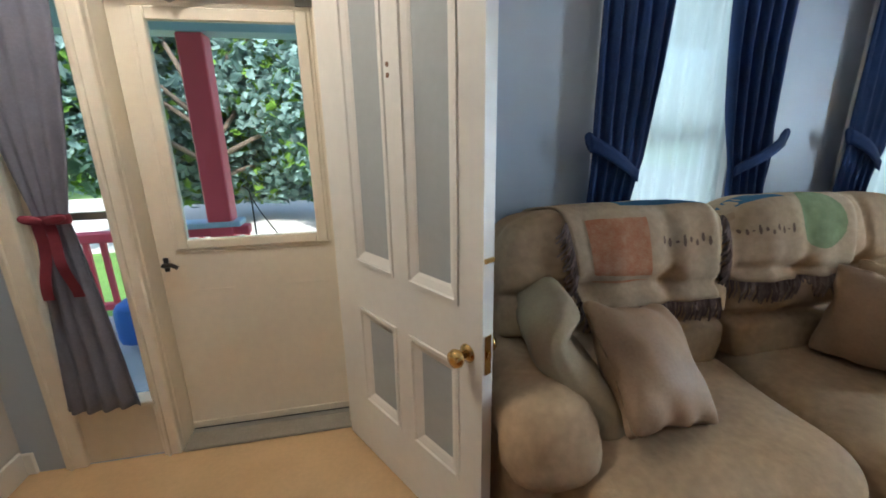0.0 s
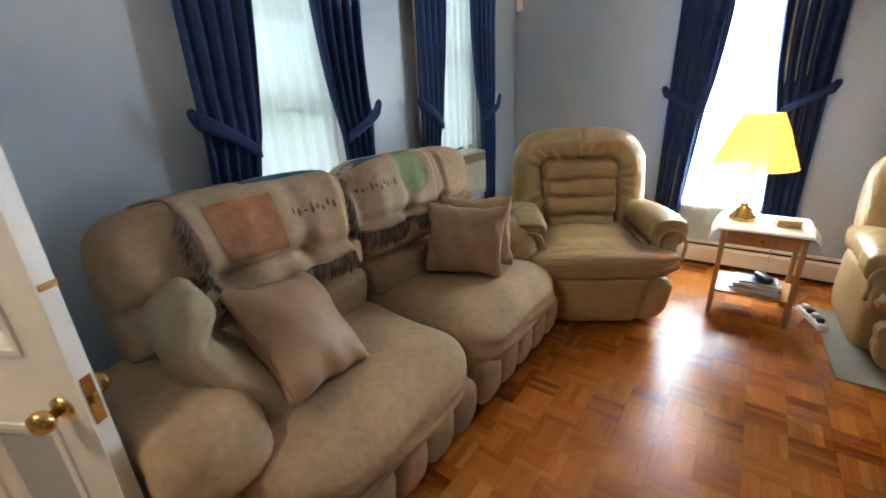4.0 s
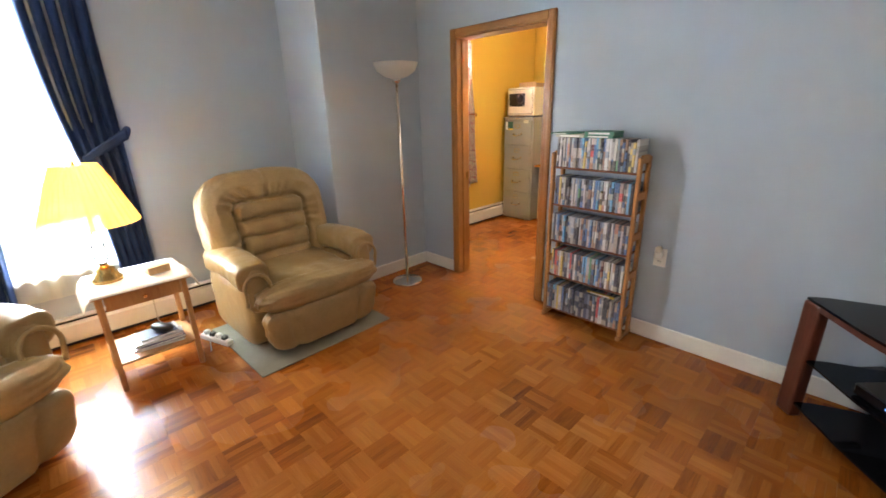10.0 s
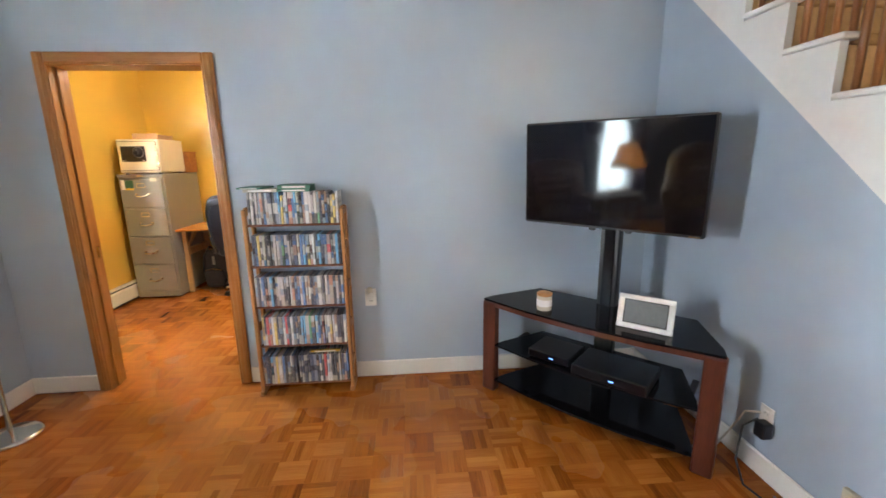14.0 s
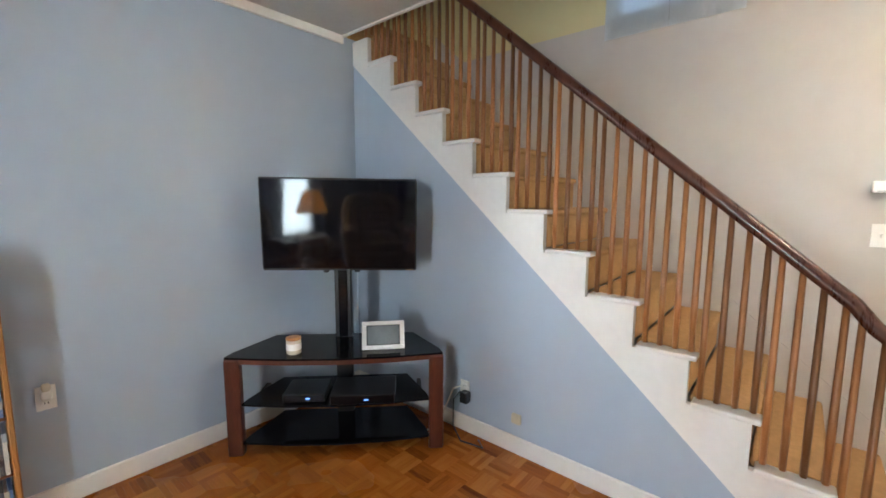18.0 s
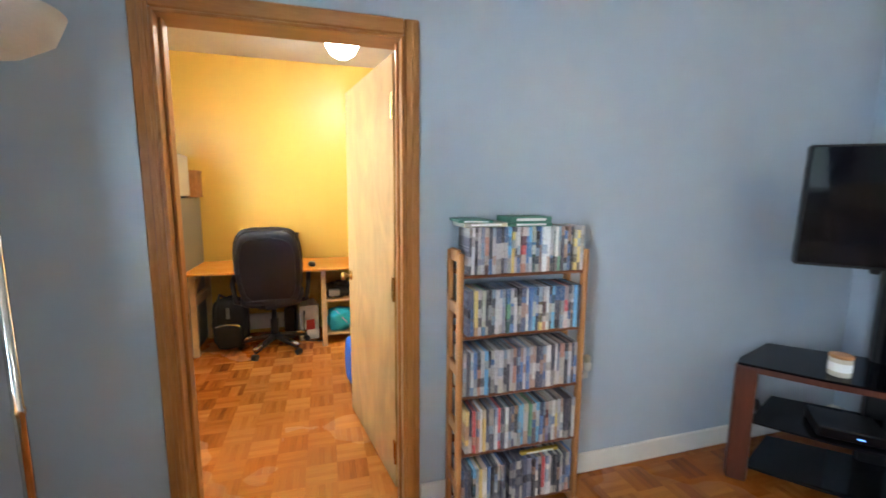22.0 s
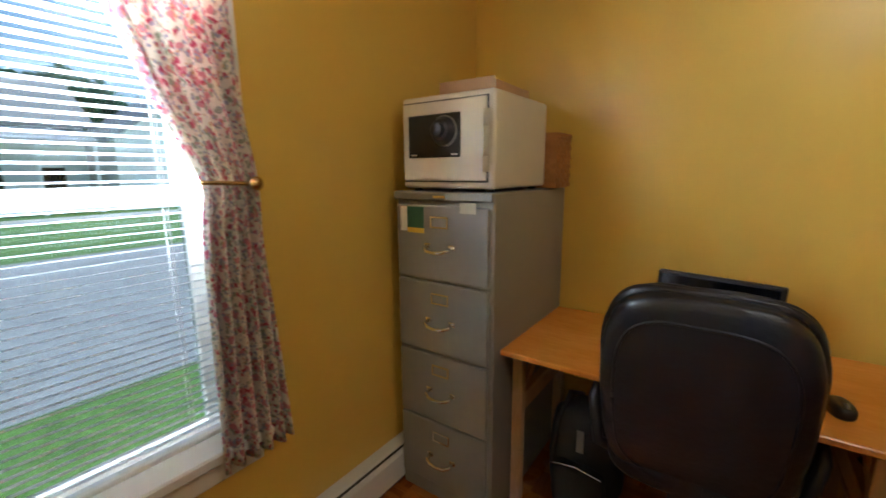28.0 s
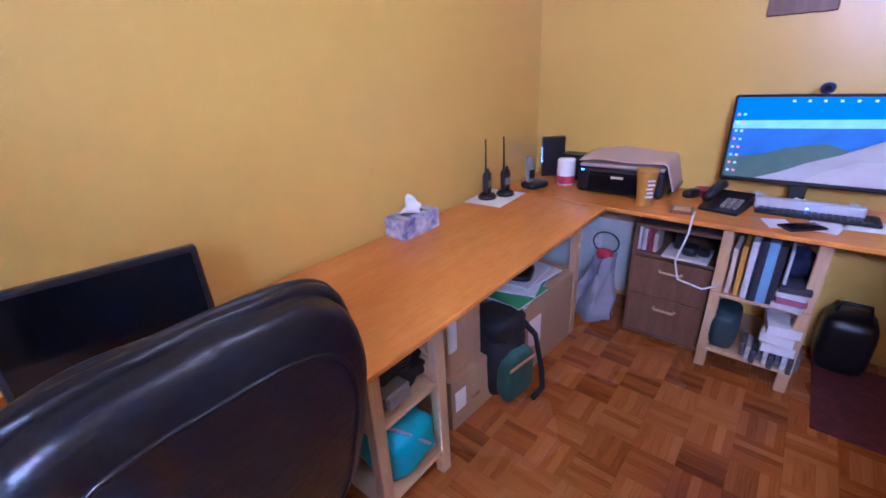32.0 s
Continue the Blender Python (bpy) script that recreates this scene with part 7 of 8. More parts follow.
for lbl, m, w, d, h in (("black set-top box on the glass shelf", TVM @ pose(-0.19, 0.10, 0.326), 0.25, 0.22, 0.055), ("black cable recorder with a blue display on the glass shelf", TVM @ pose(0.16, 0.07, 0.326), 0.38, 0.26, 0.065)):
    t = thing("set_top_box", lbl, "set-top box", "boxes under the television", at=m)
    part("case", boxes(((-w / 2, -d / 2, 0.006), (w / 2, d / 2, h)), bevel=0.004), M_BLACK, t)
    part("front_panel", boxes(((-w / 2 + 0.006, -d / 2 - 0.003, 0.01), (w / 2 - 0.006, -d / 2, h - 0.006)), bevel=0.002), M_BLACKGLASS, t)
    part("display", boxes(((0.01, -d / 2 - 0.0042, h * 0.48), (0.035, -d / 2 - 0.003, h * 0.58))), glow("blue_display", (0.15, 0.35, 1.0), 0.3), t)
    for s in (-1, 1):
        part("foot", boxes(((s * w * 0.4 - 0.01, -0.02, 0), (s * w * 0.4 + 0.01, 0.02, 0.006))), M_BLACK, t)

# by the side table
box_ = thing("tissue_cube", "small tan wooden box on the side table", "box", at=pose(3.36, -0.38, 0.612, 0, 0, 12))
part("body", boxes(((-0.045, -0.06, 0), (0.045, 0.06, 0.035)), bevel=0.004), M_PINE, box_)
part("lid", boxes(((-0.047, -0.062, 0.035), (0.047, 0.062, 0.045)), bevel=0.003), M_PINE, box_)
rnd = random.Random(3)
for i, (c, w, d) in enumerate((((0.45, 0.44, 0.46), 0.20, 0.26), ((0.12, 0.10, 0.22), 0.19, 0.25), ((0.35, 0.10, 0.12), 0.17, 0.24), ((0.55, 0.55, 0.58), 0.19, 0.23), ((0.05, 0.07, 0.12), 0.14, 0.19))):
    mg = thing("magazine", "glossy magazine in a pile on the lower shelf", "magazine", "magazines under the side table", at=pose(3.36, -0.30, 0.181 + i * 0.012, 0, 0, rnd.uniform(-14, 14)))
    part("pages", boxes(((-w / 2, -d / 2, 0), (w / 2, d / 2, 0.0095))), M_PAPER, mg)
    part("cover", boxes(((-w / 2 - 0.001, -d / 2 - 0.001, 0.0096), (w / 2 + 0.001, d / 2 + 0.001, 0.0112))), material("magazine_cover", c, 0.35, var=0.5, scale=18), mg)
cs_ = thing("glasses_case", "dark glasses case on the pile of magazines", "glasses case", at=pose(3.34, -0.33, 0.243, 0, 0, 30))
part("shell", rbox((0.15, 0.06, 0.045), 3, 8, None, pose(0, 0, 0.022)), M_BLACK, cs_, smooth=True)
ps = thing("power_strip", "white power strip on the floor beside the recliner", "power strip", at=pose(3.42, -0.62, 0, 0, 0, 20))
part("case", boxes(((-0.14, -0.025, 0.002), (0.14, 0.025, 0.04)), bevel=0.006), M_WHITE, ps)
for i in range(4):
    part("plug", boxes(((-0.11 + i * 0.06, -0.018, 0.04), (-0.075 + i * 0.06, 0.018, 0.07)), bevel=0.005), M_WHITE if i % 2 else M_BLACK, ps)
tagged(part("power_cable", tube([(3.55, -0.35, 0.5), (3.62, -0.35, 0.2), (3.60, -0.45, 0.02), (3.5, -0.6, 0.012), (3.3, -0.55, 0.012)], 0.004, 6), M_CABLE, smooth=True), "lamp cord running down behind the side table", "cable")

# ---- office: things on and under the desks ----
def flat(name, label, cat, m, w, d, h, mat, group="", bevel=0.002):
    t = thing(name, label, cat, group, at=m)
    part("body", boxes(((-w / 2, -d / 2, 0), (w / 2, d / 2, h)), bevel=bevel), mat, t)
    return t


M_SCREEN = material("dark_glossy_screen", (0.004, 0.005, 0.008), 0.08, var=0.1)
# small monitor behind the chair
mon = thing("small_monitor", "small black flat monitor standing on the desk", "monitor", at=pose(2.968, -5.236, DZ, 0, 0, 168.7))
part("casing", boxes(((-0.212, -0.012, 0.03), (0.212, 0.022, 0.285)), bevel=0.005, m=Matrix.Rotation(radians(-6), 4, 'X')), M_BLACK, mon)
part("screen", boxes(((-0.196, -0.0145, 0.05), (0.196, -0.012, 0.270)), m=Matrix.Rotation(radians(-6), 4, 'X')), M_SCREEN, mon, "switched-off screen")
part("stand", boxes(((-0.09, -0.06, 0.0), (0.09, 0.08, 0.014)), ((-0.03, 0.0, 0.012), (0.03, 0.03, 0.06)), bevel=0.003), M_BLACK, mon)
ms_ = thing("computer_mouse", "black computer mouse on the desk", "mouse", at=pose(2.63, -4.93, DZ, 0, 0, 15))
part("shell", rbox((0.06, 0.10, 0.05), 2.6, 8, None, pose(0, 0, 0.016)), M_BLACK, ms_, smooth=True)
part("wheel", lathe([(0.010, -0.004), (0.010, 0.004)], 12, m=pose(0, 0.03, 0.036, 0, 90, 0)), M_GREYMETAL, ms_)

# tissue box
tis = thing("tissue_box", "blue and white patterned tissue box with a tissue pulled up", "tissue box", at=pose(1.846, -5.352, DZ, 0, 0, 1))
M_TISBOX = material("blue_flowered_card", (0.74, 0.73, 0.74), 0.5, second=(0.07, 0.10, 0.40), scale=26, detail=1.0)
part("box", boxes(((-0.115, -0.058, 0), (0.115, 0.058, 0.088)), bevel=0.002), M_TISBOX, tis)
part("tissue", sheet(lambda u, v: ((u - 0.5) * (0.10 - 0.05 * v) + 0.01 * math.sin(9 * v), 0.03 * math.sin(5 * u + 2 * v) * (1 - 0.4 * v), 0.086 + 0.085 * v * (1 - 0.5 * (u - 0.45) ** 2 * 4)), 12, 10), M_PAPER, tis, "white tissue", smooth=True)
part("opening", boxes(((-0.06, -0.025, 0.088), (0.06, 0.025, 0.0888)), bevel=0.0003), M_BLACK, tis)

# radios on a sheet of paper, phone, router
tagged(part("paper_sheet", boxes(((-0.15, -0.11, 0), (0.15, 0.11, 0.0015))), M_PAPER, at=pose(1.22, -5.325, DZ, 0, 0, 4)), "white sheet of paper under two radios", "paper")
for x, y, rz in ((1.255, -5.355, 10), (1.150, -5.305, -8)):
    r = thing("handheld_radio", "black handheld radio standing in its charger", "radio", "handheld radios", at=pose(x, y, DZ + 0.002, 0, 0, rz))
    part("charger", lathe([(0.05, 0), (0.05, 0.012), (0.036, 0.028)], 20), M_BLACK, r, smooth=True)
    part("body", rbox((0.055, 0.036, 0.12), 5, 6, None, pose(0, 0, 0.085)), M_BLACK, r, smooth=True)
    part("antenna", tube([(0.014, 0, 0.14), (0.014, 0, 0.32)], 0.0065, 8, r_end=0.0035), M_BLACK, r)
    part("knob", lathe([(0.007, 0.143), (0.007, 0.158)], 10, m=Matrix.Translation((-0.014, 0, 0))), M_BLACK, r)
    part("speaker_grille", boxes(((-0.02, 0.0175, 0.06), (0.02, 0.0185, 0.10))), M_GREYMETAL, r)
ph = thing("cordless_phone", "grey cordless phone standing in its base", "phone", at=pose(0.925, -5.245, DZ, 0, 0, -20))
part("base", rbox((0.15, 0.12, 0.045), 3.5, 8, None, pose(0, 0, 0.02)), M_BLACK, ph, smooth=True)
part("handset", rbox((0.048, 0.03, 0.16), 5, 6, None, pose(0.03, -0.01, 0.105, 8, 0, 0)), M_GREYMETAL, ph, "grey handset", smooth=True)
part("keypad", boxes(((0.012, 0.008, 0.06), (0.048, 0.012, 0.11)), m=pose(0, 0, 0, 0, 0, 0)), M_BLACK, ph)
rt = thing("router", "tall black router with blue lights", "router", at=pose(0.607, -5.29, DZ, 0, 0, -50))
part("case", boxes(((-0.07, -0.025, 0), (0.07, 0.025, 0.245)), bevel=0.006), M_BLACK, rt)
for i in range(5):
    part("indicator", boxes(((0.0695, -0.006, 0.09 + i * 0.02), (0.0712, 0.006, 0.096 + i * 0.02))), glow("blue_led", (0.2, 0.4, 1.0), 3.0), rt)
bx = thing("small_modem", "small black modem box behind the router", "modem", at=pose(0.615, -5.128, DZ))
part("case", boxes(((-0.05, -0.08, 0.12), (0.05, 0.08, 0.155)), ((-0.04, -0.06, 0), (0.04, 0.06, 0.12)), bevel=0.004), M_BLACK, bx)
wt = thing("plastic_tub", "white and red plastic wipe tub", "tub", at=pose(0.765, -5.125, DZ))
part("tub", lathe([(0.05, 0), (0.052, 0.01), (0.052, 0.14), (0.046, 0.15)], 24), M_PAPER, wt, smooth=True)
part("red_band", lathe([(0.0525, 0.01), (0.0525, 0.055)], 24, cap=False), material("red_label", (0.5, 0.04, 0.07), 0.4), wt, "red label band")

# printer
pr = thing("printer", "black inkjet printer with a pale cloth cover over its lid", "printer", at=pose(0.715, -4.80, DZ, 0, 0, 92))
M_LID = material("pale_grey_plastic", (0.42, 0.35, 0.31), 0.25)
part("body", boxes(((-0.22, -0.14, 0.0), (0.22, 0.17, 0.135)), bevel=0.02, seg=3), M_BLACK, pr)
part("lid", boxes(((-0.215, -0.13, 0.135), (0.215, 0.165, 0.155)), bevel=0.008, seg=2), M_LID, pr, "pale glossy lid")
part("output_tray", prism([(-0.14, 0.015), (-0.17, 0.02), (-0.155, 0.10), (-0.14, 0.115)], -0.15, 0.15, 'x'), M_BLACKGLASS, pr)
M_COVER = material("pale_pink_cloth_cover", (0.62, 0.50, 0.44), 0.7, var=0.08, scale=10)


def cover(u, v):
    x, y = -0.23 + 0.54 * u, -0.10 + 0.34 * v
    z = 0.160 + 0.012 * math.sin(math.pi * u) + 0.006 * math.sin(9 * u + 6 * v) + 0.03 * v
    over = max(0, x - 0.215)
    return (x - 0.55 * over, y, z - 1.3 * over * (1 + 0.4 * v))


thick(part("cloth_cover", sheet(cover, 30, 16), M_COVER, pr, "pale cloth laid over the lid", smooth=True), 0.004)
part("logo", boxes(((-0.03, -0.172, 0.092), (0.03, -0.1605, 0.102))), M_PAPER, pr)
part("power_light", boxes(((-0.20, -0.1415, 0.118), (-0.185, -0.1395, 0.124))), glow("blue_light", (0.1, 0.3, 1.0), 3.0), pr)

# tumbler, coaster, calculator, keyboard, phone, papers
tm = thing("tumbler", "amber plastic tumbler with white lettering", "tumbler", at=pose(0.955, -4.628, DZ))
part("cup", lathe([(0.038, 0), (0.040, 0.008), (0.036, 0.03), (0.048, 0.155), (0.050, 0.175), (0.046, 0.175), (0.044, 0.15), (0.033, 0.02), (0.0, 0.012)], 28, cap=False), material("amber_plastic", (0.46, 0.22, 0.03), 0.2), tm, smooth=True)
for i in range(5):
    a_ = radians(40)
    part("lettering_bar", boxes(((0.0405 + 0.0085 * (i / 4), -0.018 + 0.004 * (i % 2), 0.045 + i * 0.02), (0.0435 + 0.0085 * (i / 4), 0.018 - 0.003 * (i % 3), 0.053 + i * 0.02))), M_PAPER, tm, at=Matrix.Rotation(a_, 4, 'Z'))
co = flat("coaster", "small square brown wooden coaster", "coaster", pose(0.97, -4.455, DZ, 0, 0, 8), 0.10, 0.10, 0.012, M_SHELF)
part("inlay", boxes(((-0.035, -0.035, 0.012), (0.035, 0.035, 0.0128))), M_PINE, co)
ca = thing("desk_phone", "black desk phone with a keypad", "phone", at=pose(0.815, -4.305, DZ, 0, 0, 80))
part("body", prism([(-0.11, 0.012), (0.11, 0.055), (0.11, 0.0), (-0.11, 0.0)], -0.08, 0.08, 'x'), M_BLACK, ca)
part("handset", tube([(-0.055, -0.09, 0.055), (-0.055, -0.03, 0.075), (-0.055, 0.05, 0.085), (-0.055, 0.10, 0.08)], 0.022, 10), M_BLACK, ca, smooth=True)
for i in range(4):
    for j in range(3):
        part("key", boxes(((0.0 + j * 0.024, -0.075 + i * 0.024, 0.0), (0.017 + j * 0.024, -0.058 + i * 0.024, 0.032 + 0.0047 * i))), M_GREYMETAL, ca)
kb = thing("keyboard", "black computer keyboard on the side desk", "keyboard", at=pose(0.775, -4.00, DZ, 0, 0, 90))
part("base", boxes(((-0.19, -0.065, 0), (0.22, 0.065, 0.016)), bevel=0.004), M_BLACK, kb)
for i in range(5):
    for j in range(17):
        part("key", boxes(((-0.18 + j * 0.023, -0.055 + i * 0.022, 0.016), (-0.161 + j * 0.023, -0.037 + i * 0.022, 0.021))), M_BLACK, kb)
for x, y, rz, w, d in ((0.95, -4.10, 20, 0.12, 0.09), (0.90, -3.95, -12, 0.16, 0.11), (0.82, -3.80, 5, 0.15, 0.20)):
    tagged(part("paper_slip", boxes(((-w / 2, -d / 2, 0), (w / 2, d / 2, 0.001))), M_PAPER, at=pose(x, y, DZ, 0, 0, rz)), "loose white paper slip on the desk", "paper", "paper slips")
cp = flat("mobile_phone", "black mobile phone lying on the desk", "phone", pose(0.965, -4.02, DZ + 0.001, 0, 0, 40), 0.075, 0.15, 0.009, M_BLACK)
part("screen", boxes(((-0.034, -0.07, 0.009), (0.034, 0.07, 0.0095))), M_SCREEN, cp)
rdm = flat("red_notebook", "small red notebook by the monitor", "notebook", pose(0.63, -4.43, DZ, 0, 0, 12), 0.10, 0.07, 0.03, material("red_card", (0.45, 0.03, 0.08), 0.5))
mo2 = thing("computer_mouse", "black mouse beside the desk phone", "mouse", at=pose(0.70, -4.47, DZ, 0, 0, 60))
part("shell", rbox((0.06, 0.10, 0.05), 2.6, 8, None, pose(0, 0, 0.016)), M_BLACK, mo2, smooth=True)
part("wheel", lathe([(0.010, -0.004), (0.010, 0.004)], 12, m=pose(0, 0.03, 0.036, 0, 90, 0)), M_GREYMETAL, mo2)
for x, y, sz in ((0.66, -4.20, 0.05), (0.66, -4.05, 0.045), (0.70, -3.86, 0.05)):
    tagged(part("crumpled_tissue", rbox((sz * 1.6, sz * 1.4, sz), 2, 8, lambda q: wrinkle(q, 0.5, 3, x * 9), pose(0, 0, sz * 0.5)), M_PAPER, at=pose(x, y, DZ), smooth=True), "crumpled white tissue on the desk", "tissue", "crumpled tissues")

# large monitor with a coast on its screen
def picture(name, colour, strength):
    """A lit patch of the screen's picture, mottled as ground or water is."""
    m = glow(name, colour, strength)
    n, l = m.node_tree.nodes, m.node_tree.links
    no, rp = n.new("ShaderNodeTexNoise"), n.new("ShaderNodeValToRGB")
    no.inputs["Scale"].default_value, no.inputs["Detail"].default_value = 26, 6
    tc = n.new("ShaderNodeTexCoord")
    l.new(tc.outputs["Object"], no.inputs["Vector"])
    rp.color_ramp.elements[0].position, rp.color_ramp.elements[1].position = 0.35, 0.65
    rp.color_ramp.elements[0].color = (*[v * 0.45 for v in colour], 1)
    rp.color_ramp.elements[1].color = (*[min(1, v * 1.35) for v in colour], 1)
    l.new(no.outputs["Fac"], rp.inputs["Fac"])
    l.new(rp.outputs["Color"], n["Principled BSDF"].inputs["Emission Color"])
    return m


M2 = pose(0.70, -4.062, DZ + 0.036, 0, 0, 91)
bigm = thing("computer_monitor", "large black monitor showing a mountain coast picture", "monitor", at=M2)
part("casing", boxes(((-0.305, -0.006, 0.07), (0.305, 0.03, 0.455)), bevel=0.006), M_BLACK, bigm)
scr = part("screen", boxes(((-0.292, -0.008, 0.092), (0.292, -0.006, 0.443))), glow("sky_blue_screen", (0.01, 0.13, 0.70), 0.22), bigm, "lit screen")
for i, (pts_, c, e) in enumerate((([(-0.292, 0.31), (0.292, 0.33), (0.292, 0.365), (-0.292, 0.345)], (0.25, 0.55, 0.95), 0.9), ([(-0.292, 0.092), (0.292, 0.092), (0.292, 0.33), (-0.292, 0.31)], (0.03, 0.13, 0.36), 0.8),
                                  ([(-0.292, 0.092), (0.10, 0.092), (0.16, 0.22), (0.05, 0.26), (-0.08, 0.235), (-0.17, 0.20), (-0.292, 0.18)], (0.06, 0.11, 0.08), 0.8),
                                  ([(-0.17, 0.092), (0.292, 0.092), (0.292, 0.315), (0.20, 0.27), (0.10, 0.215), (0.0, 0.175), (-0.08, 0.13)], (0.40, 0.38, 0.36), 0.42),
                                  ([(0.0, 0.092), (0.292, 0.092), (0.292, 0.20), (0.16, 0.19), (0.06, 0.14)], (0.46, 0.42, 0.40), 0.42))):
    part("picture_area", prism(pts_, -0.0084 - 0.0004 * i, -0.008, 'y'), picture("screen_colour", c, e * 0.16), scr)
for i in range(3):
    for j in range(8):
        if i < 2:
            part("icon", boxes(((-0.283 + i * 0.022, -0.0115, 0.115 + j * 0.036), (-0.272 + i * 0.022, -0.0108, 0.126 + j * 0.036))), glow("icon_colour", ((0.5, 0.6, 0.8), (0.7, 0.25, 0.25), (0.3, 0.6, 0.8))[(i + j) % 3], 0.2), scr)
for i in range(8):
    part("icon", boxes(((-0.10 + i * 0.05, -0.0115, 0.425), (-0.09 + i * 0.05, -0.0108, 0.434))), glow("icon_colour", (0.6, 0.65, 0.75), 0.2), scr)
part("stand", boxes(((-0.10, -0.05, -0.036), (0.10, 0.10, -0.024)), ((-0.03, 0.03, -0.026), (0.03, 0.05, 0.2)), bevel=0.003), M_BLACK, bigm)
wcam = thing("webcam", "small round blue-black webcam clipped on the monitor", "webcam", at=M2 @ pose(0.0, 0.0, 0.456))
part("ball", rbox((0.05, 0.045, 0.045), 2.2, 8, None, pose(0, 0, 0.022)), material("blue_black_plastic", (0.015, 0.02, 0.12), 0.3), wcam, smooth=True)
part("lens", lathe([(0.012, 0), (0.010, 0.003)], 14, m=pose(0, -0.022, 0.024, 90, 0, 0)), M_BLACKGLASS, wcam)
sb = thing("sound_bar", "silver sound bar with a small blue light under the monitor", "speaker", at=M2 @ pose(0.04, -0.03, -0.036))
part("bar", boxes(((-0.18, -0.05, 0.006), (0.19, -0.005, 0.058)), bevel=0.008, seg=2), material("silver_plastic", (0.55, 0.56, 0.60), 0.35), sb)
part("light", boxes(((0.0, -0.0515, 0.028), (0.008, -0.0498, 0.034))), glow("blue_dot", (0.2, 0.35, 1.0), 3.0), sb)

# wooden picture high on the wall
pic = thing("wall_plaque", "dark wooden plaque hanging high on the yellow wall", "plaque", at=pose(OW, -4.22, 1.60, 0, 0, 90))
part("board", boxes(((-0.12, -0.014, -0.04), (0.12, 0, 0.26)), bevel=0.004), M_WALNUT, pic)
part("plate", boxes(((-0.08, -0.016, 0.02), (0.08, -0.014, 0.18))), M_BRASS, pic)

# ---- under the long desk ----
def carton(label, m, w, d, h, group="cardboard cartons"):
    t = thing("cardboard_carton", label, "carton", group, at=m)
    part("box", boxes(((-w / 2, -d / 2, 0), (w / 2, d / 2, h)), bevel=0.003), M_CARD, t)
    part("tape", boxes(((-0.025, d / 2, h * 0.6), (0.025, d / 2 + 0.0008, h)), ((-0.025, -d / 2, h), (0.025, d / 2, h + 0.0008))), material("clear_tape", (0.50, 0.36, 0.20), 0.25), t)
    part("flap_seam", boxes(((-w / 2 + 0.01, -0.0015, h + 0.0009), (w / 2 - 0.01, 0.0015, h + 0.0014))), M_WALNUT, t)
    part("label", boxes(((w * 0.18, d / 2, h * 0.35), (w * 0.42, d / 2 + 0.001, h * 0.75))), M_PAPER, t, "white shipping label")
    return t


carton("small brown carton with a handle hole on the floor", pose(1.948, -5.105, 0, 0, 0, -3), 0.277, 0.30, 0.255)
carton("tall brown carton stacked on another", pose(1.985, -5.12, 0.258, 0, 0, 2), 0.25, 0.28, 0.35)
carton("large brown carton under the desk", pose(1.375, -5.105, 0, 0, 0, -4), 0.46, 0.44, 0.40)
hh = part("handle_loop", tube([(1.975, -4.953, 0.11), (1.965, -4.938, 0.12), (1.935, -4.938, 0.12), (1.925, -4.951, 0.11)], 0.005, 8), M_CHROME)
tagged(hh, "small metal drawer-style pull on a carton", "handle")
for i, (c, w, d, x, y, rz) in enumerate((((0.05, 0.30, 0.55), 0.30, 0.22, 1.50, -5.02, 8), ((0.06, 0.35, 0.12), 0.24, 0.20, 1.55, -4.99, -4), ((0.75, 0.75, 0.74), 0.28, 0.22, 1.45, -5.03, 15), ((0.72, 0.72, 0.74), 0.28, 0.21, 1.38, -5.02, -10), ((0.70, 0.70, 0.70), 0.26, 0.20, 1.42, -5.04, 4))):
    f = thing("paper_folder", "folder of papers on top of a carton", "folder", "papers on the carton", at=pose(x, y, 0.4025 + i * 0.011, 0, 0, rz))
    part("sheets", boxes(((-w / 2, -d / 2, 0), (w / 2, d / 2, 0.009))), M_PAPER, f)
    part("cover", boxes(((-w / 2 - 0.002, -d / 2, 0.009), (w / 2 + 0.002, d / 2 + 0.002, 0.0105))), material("folder_card", c, 0.5, var=0.15, scale=20), f)
gadget = thing("card_reader", "black gadget lying on the papers", "gadget", at=pose(1.45, -5.02, 0.459, 0, 0, 20))
part("case", rbox((0.17, 0.12, 0.035), 4, 6, None, pose(0, 0, 0.018)), M_BLACK, gadget, smooth=True)
part("button", boxes(((-0.02, -0.02, 0.034), (0.02, 0.02, 0.037))), M_GREYMETAL, gadget)

# green and black shoulder bag
M_GREENBAG = material("green_nylon", (0.035, 0.11, 0.085), 0.7, var=0.2, scale=20, bump=0.2, bump_scale=300)
M_BLACKBAG = material("black_nylon", (0.012, 0.013, 0.016), 0.7, var=0.25, scale=20, bump=0.2, bump_scale=300)
bag = thing("shoulder_bag", "green and black nylon shoulder bag with a hanging strap", "bag", at=pose(1.735, -4.96, 0, 0, 0, -8))
part("body", rbox((0.24, 0.20, 0.36), 4, 10, lambda q: wrinkle(q, 0.08, 2, 3), pose(0, -0.02, 0.18)), M_BLACKBAG, bag, smooth=True)
part("front_pocket", rbox((0.20, 0.09, 0.24), 4, 8, lambda q: wrinkle(q, 0.08, 2, 5), pose(0.0, 0.09, 0.13)), M_GREENBAG, bag, "green front pocket", smooth=True)
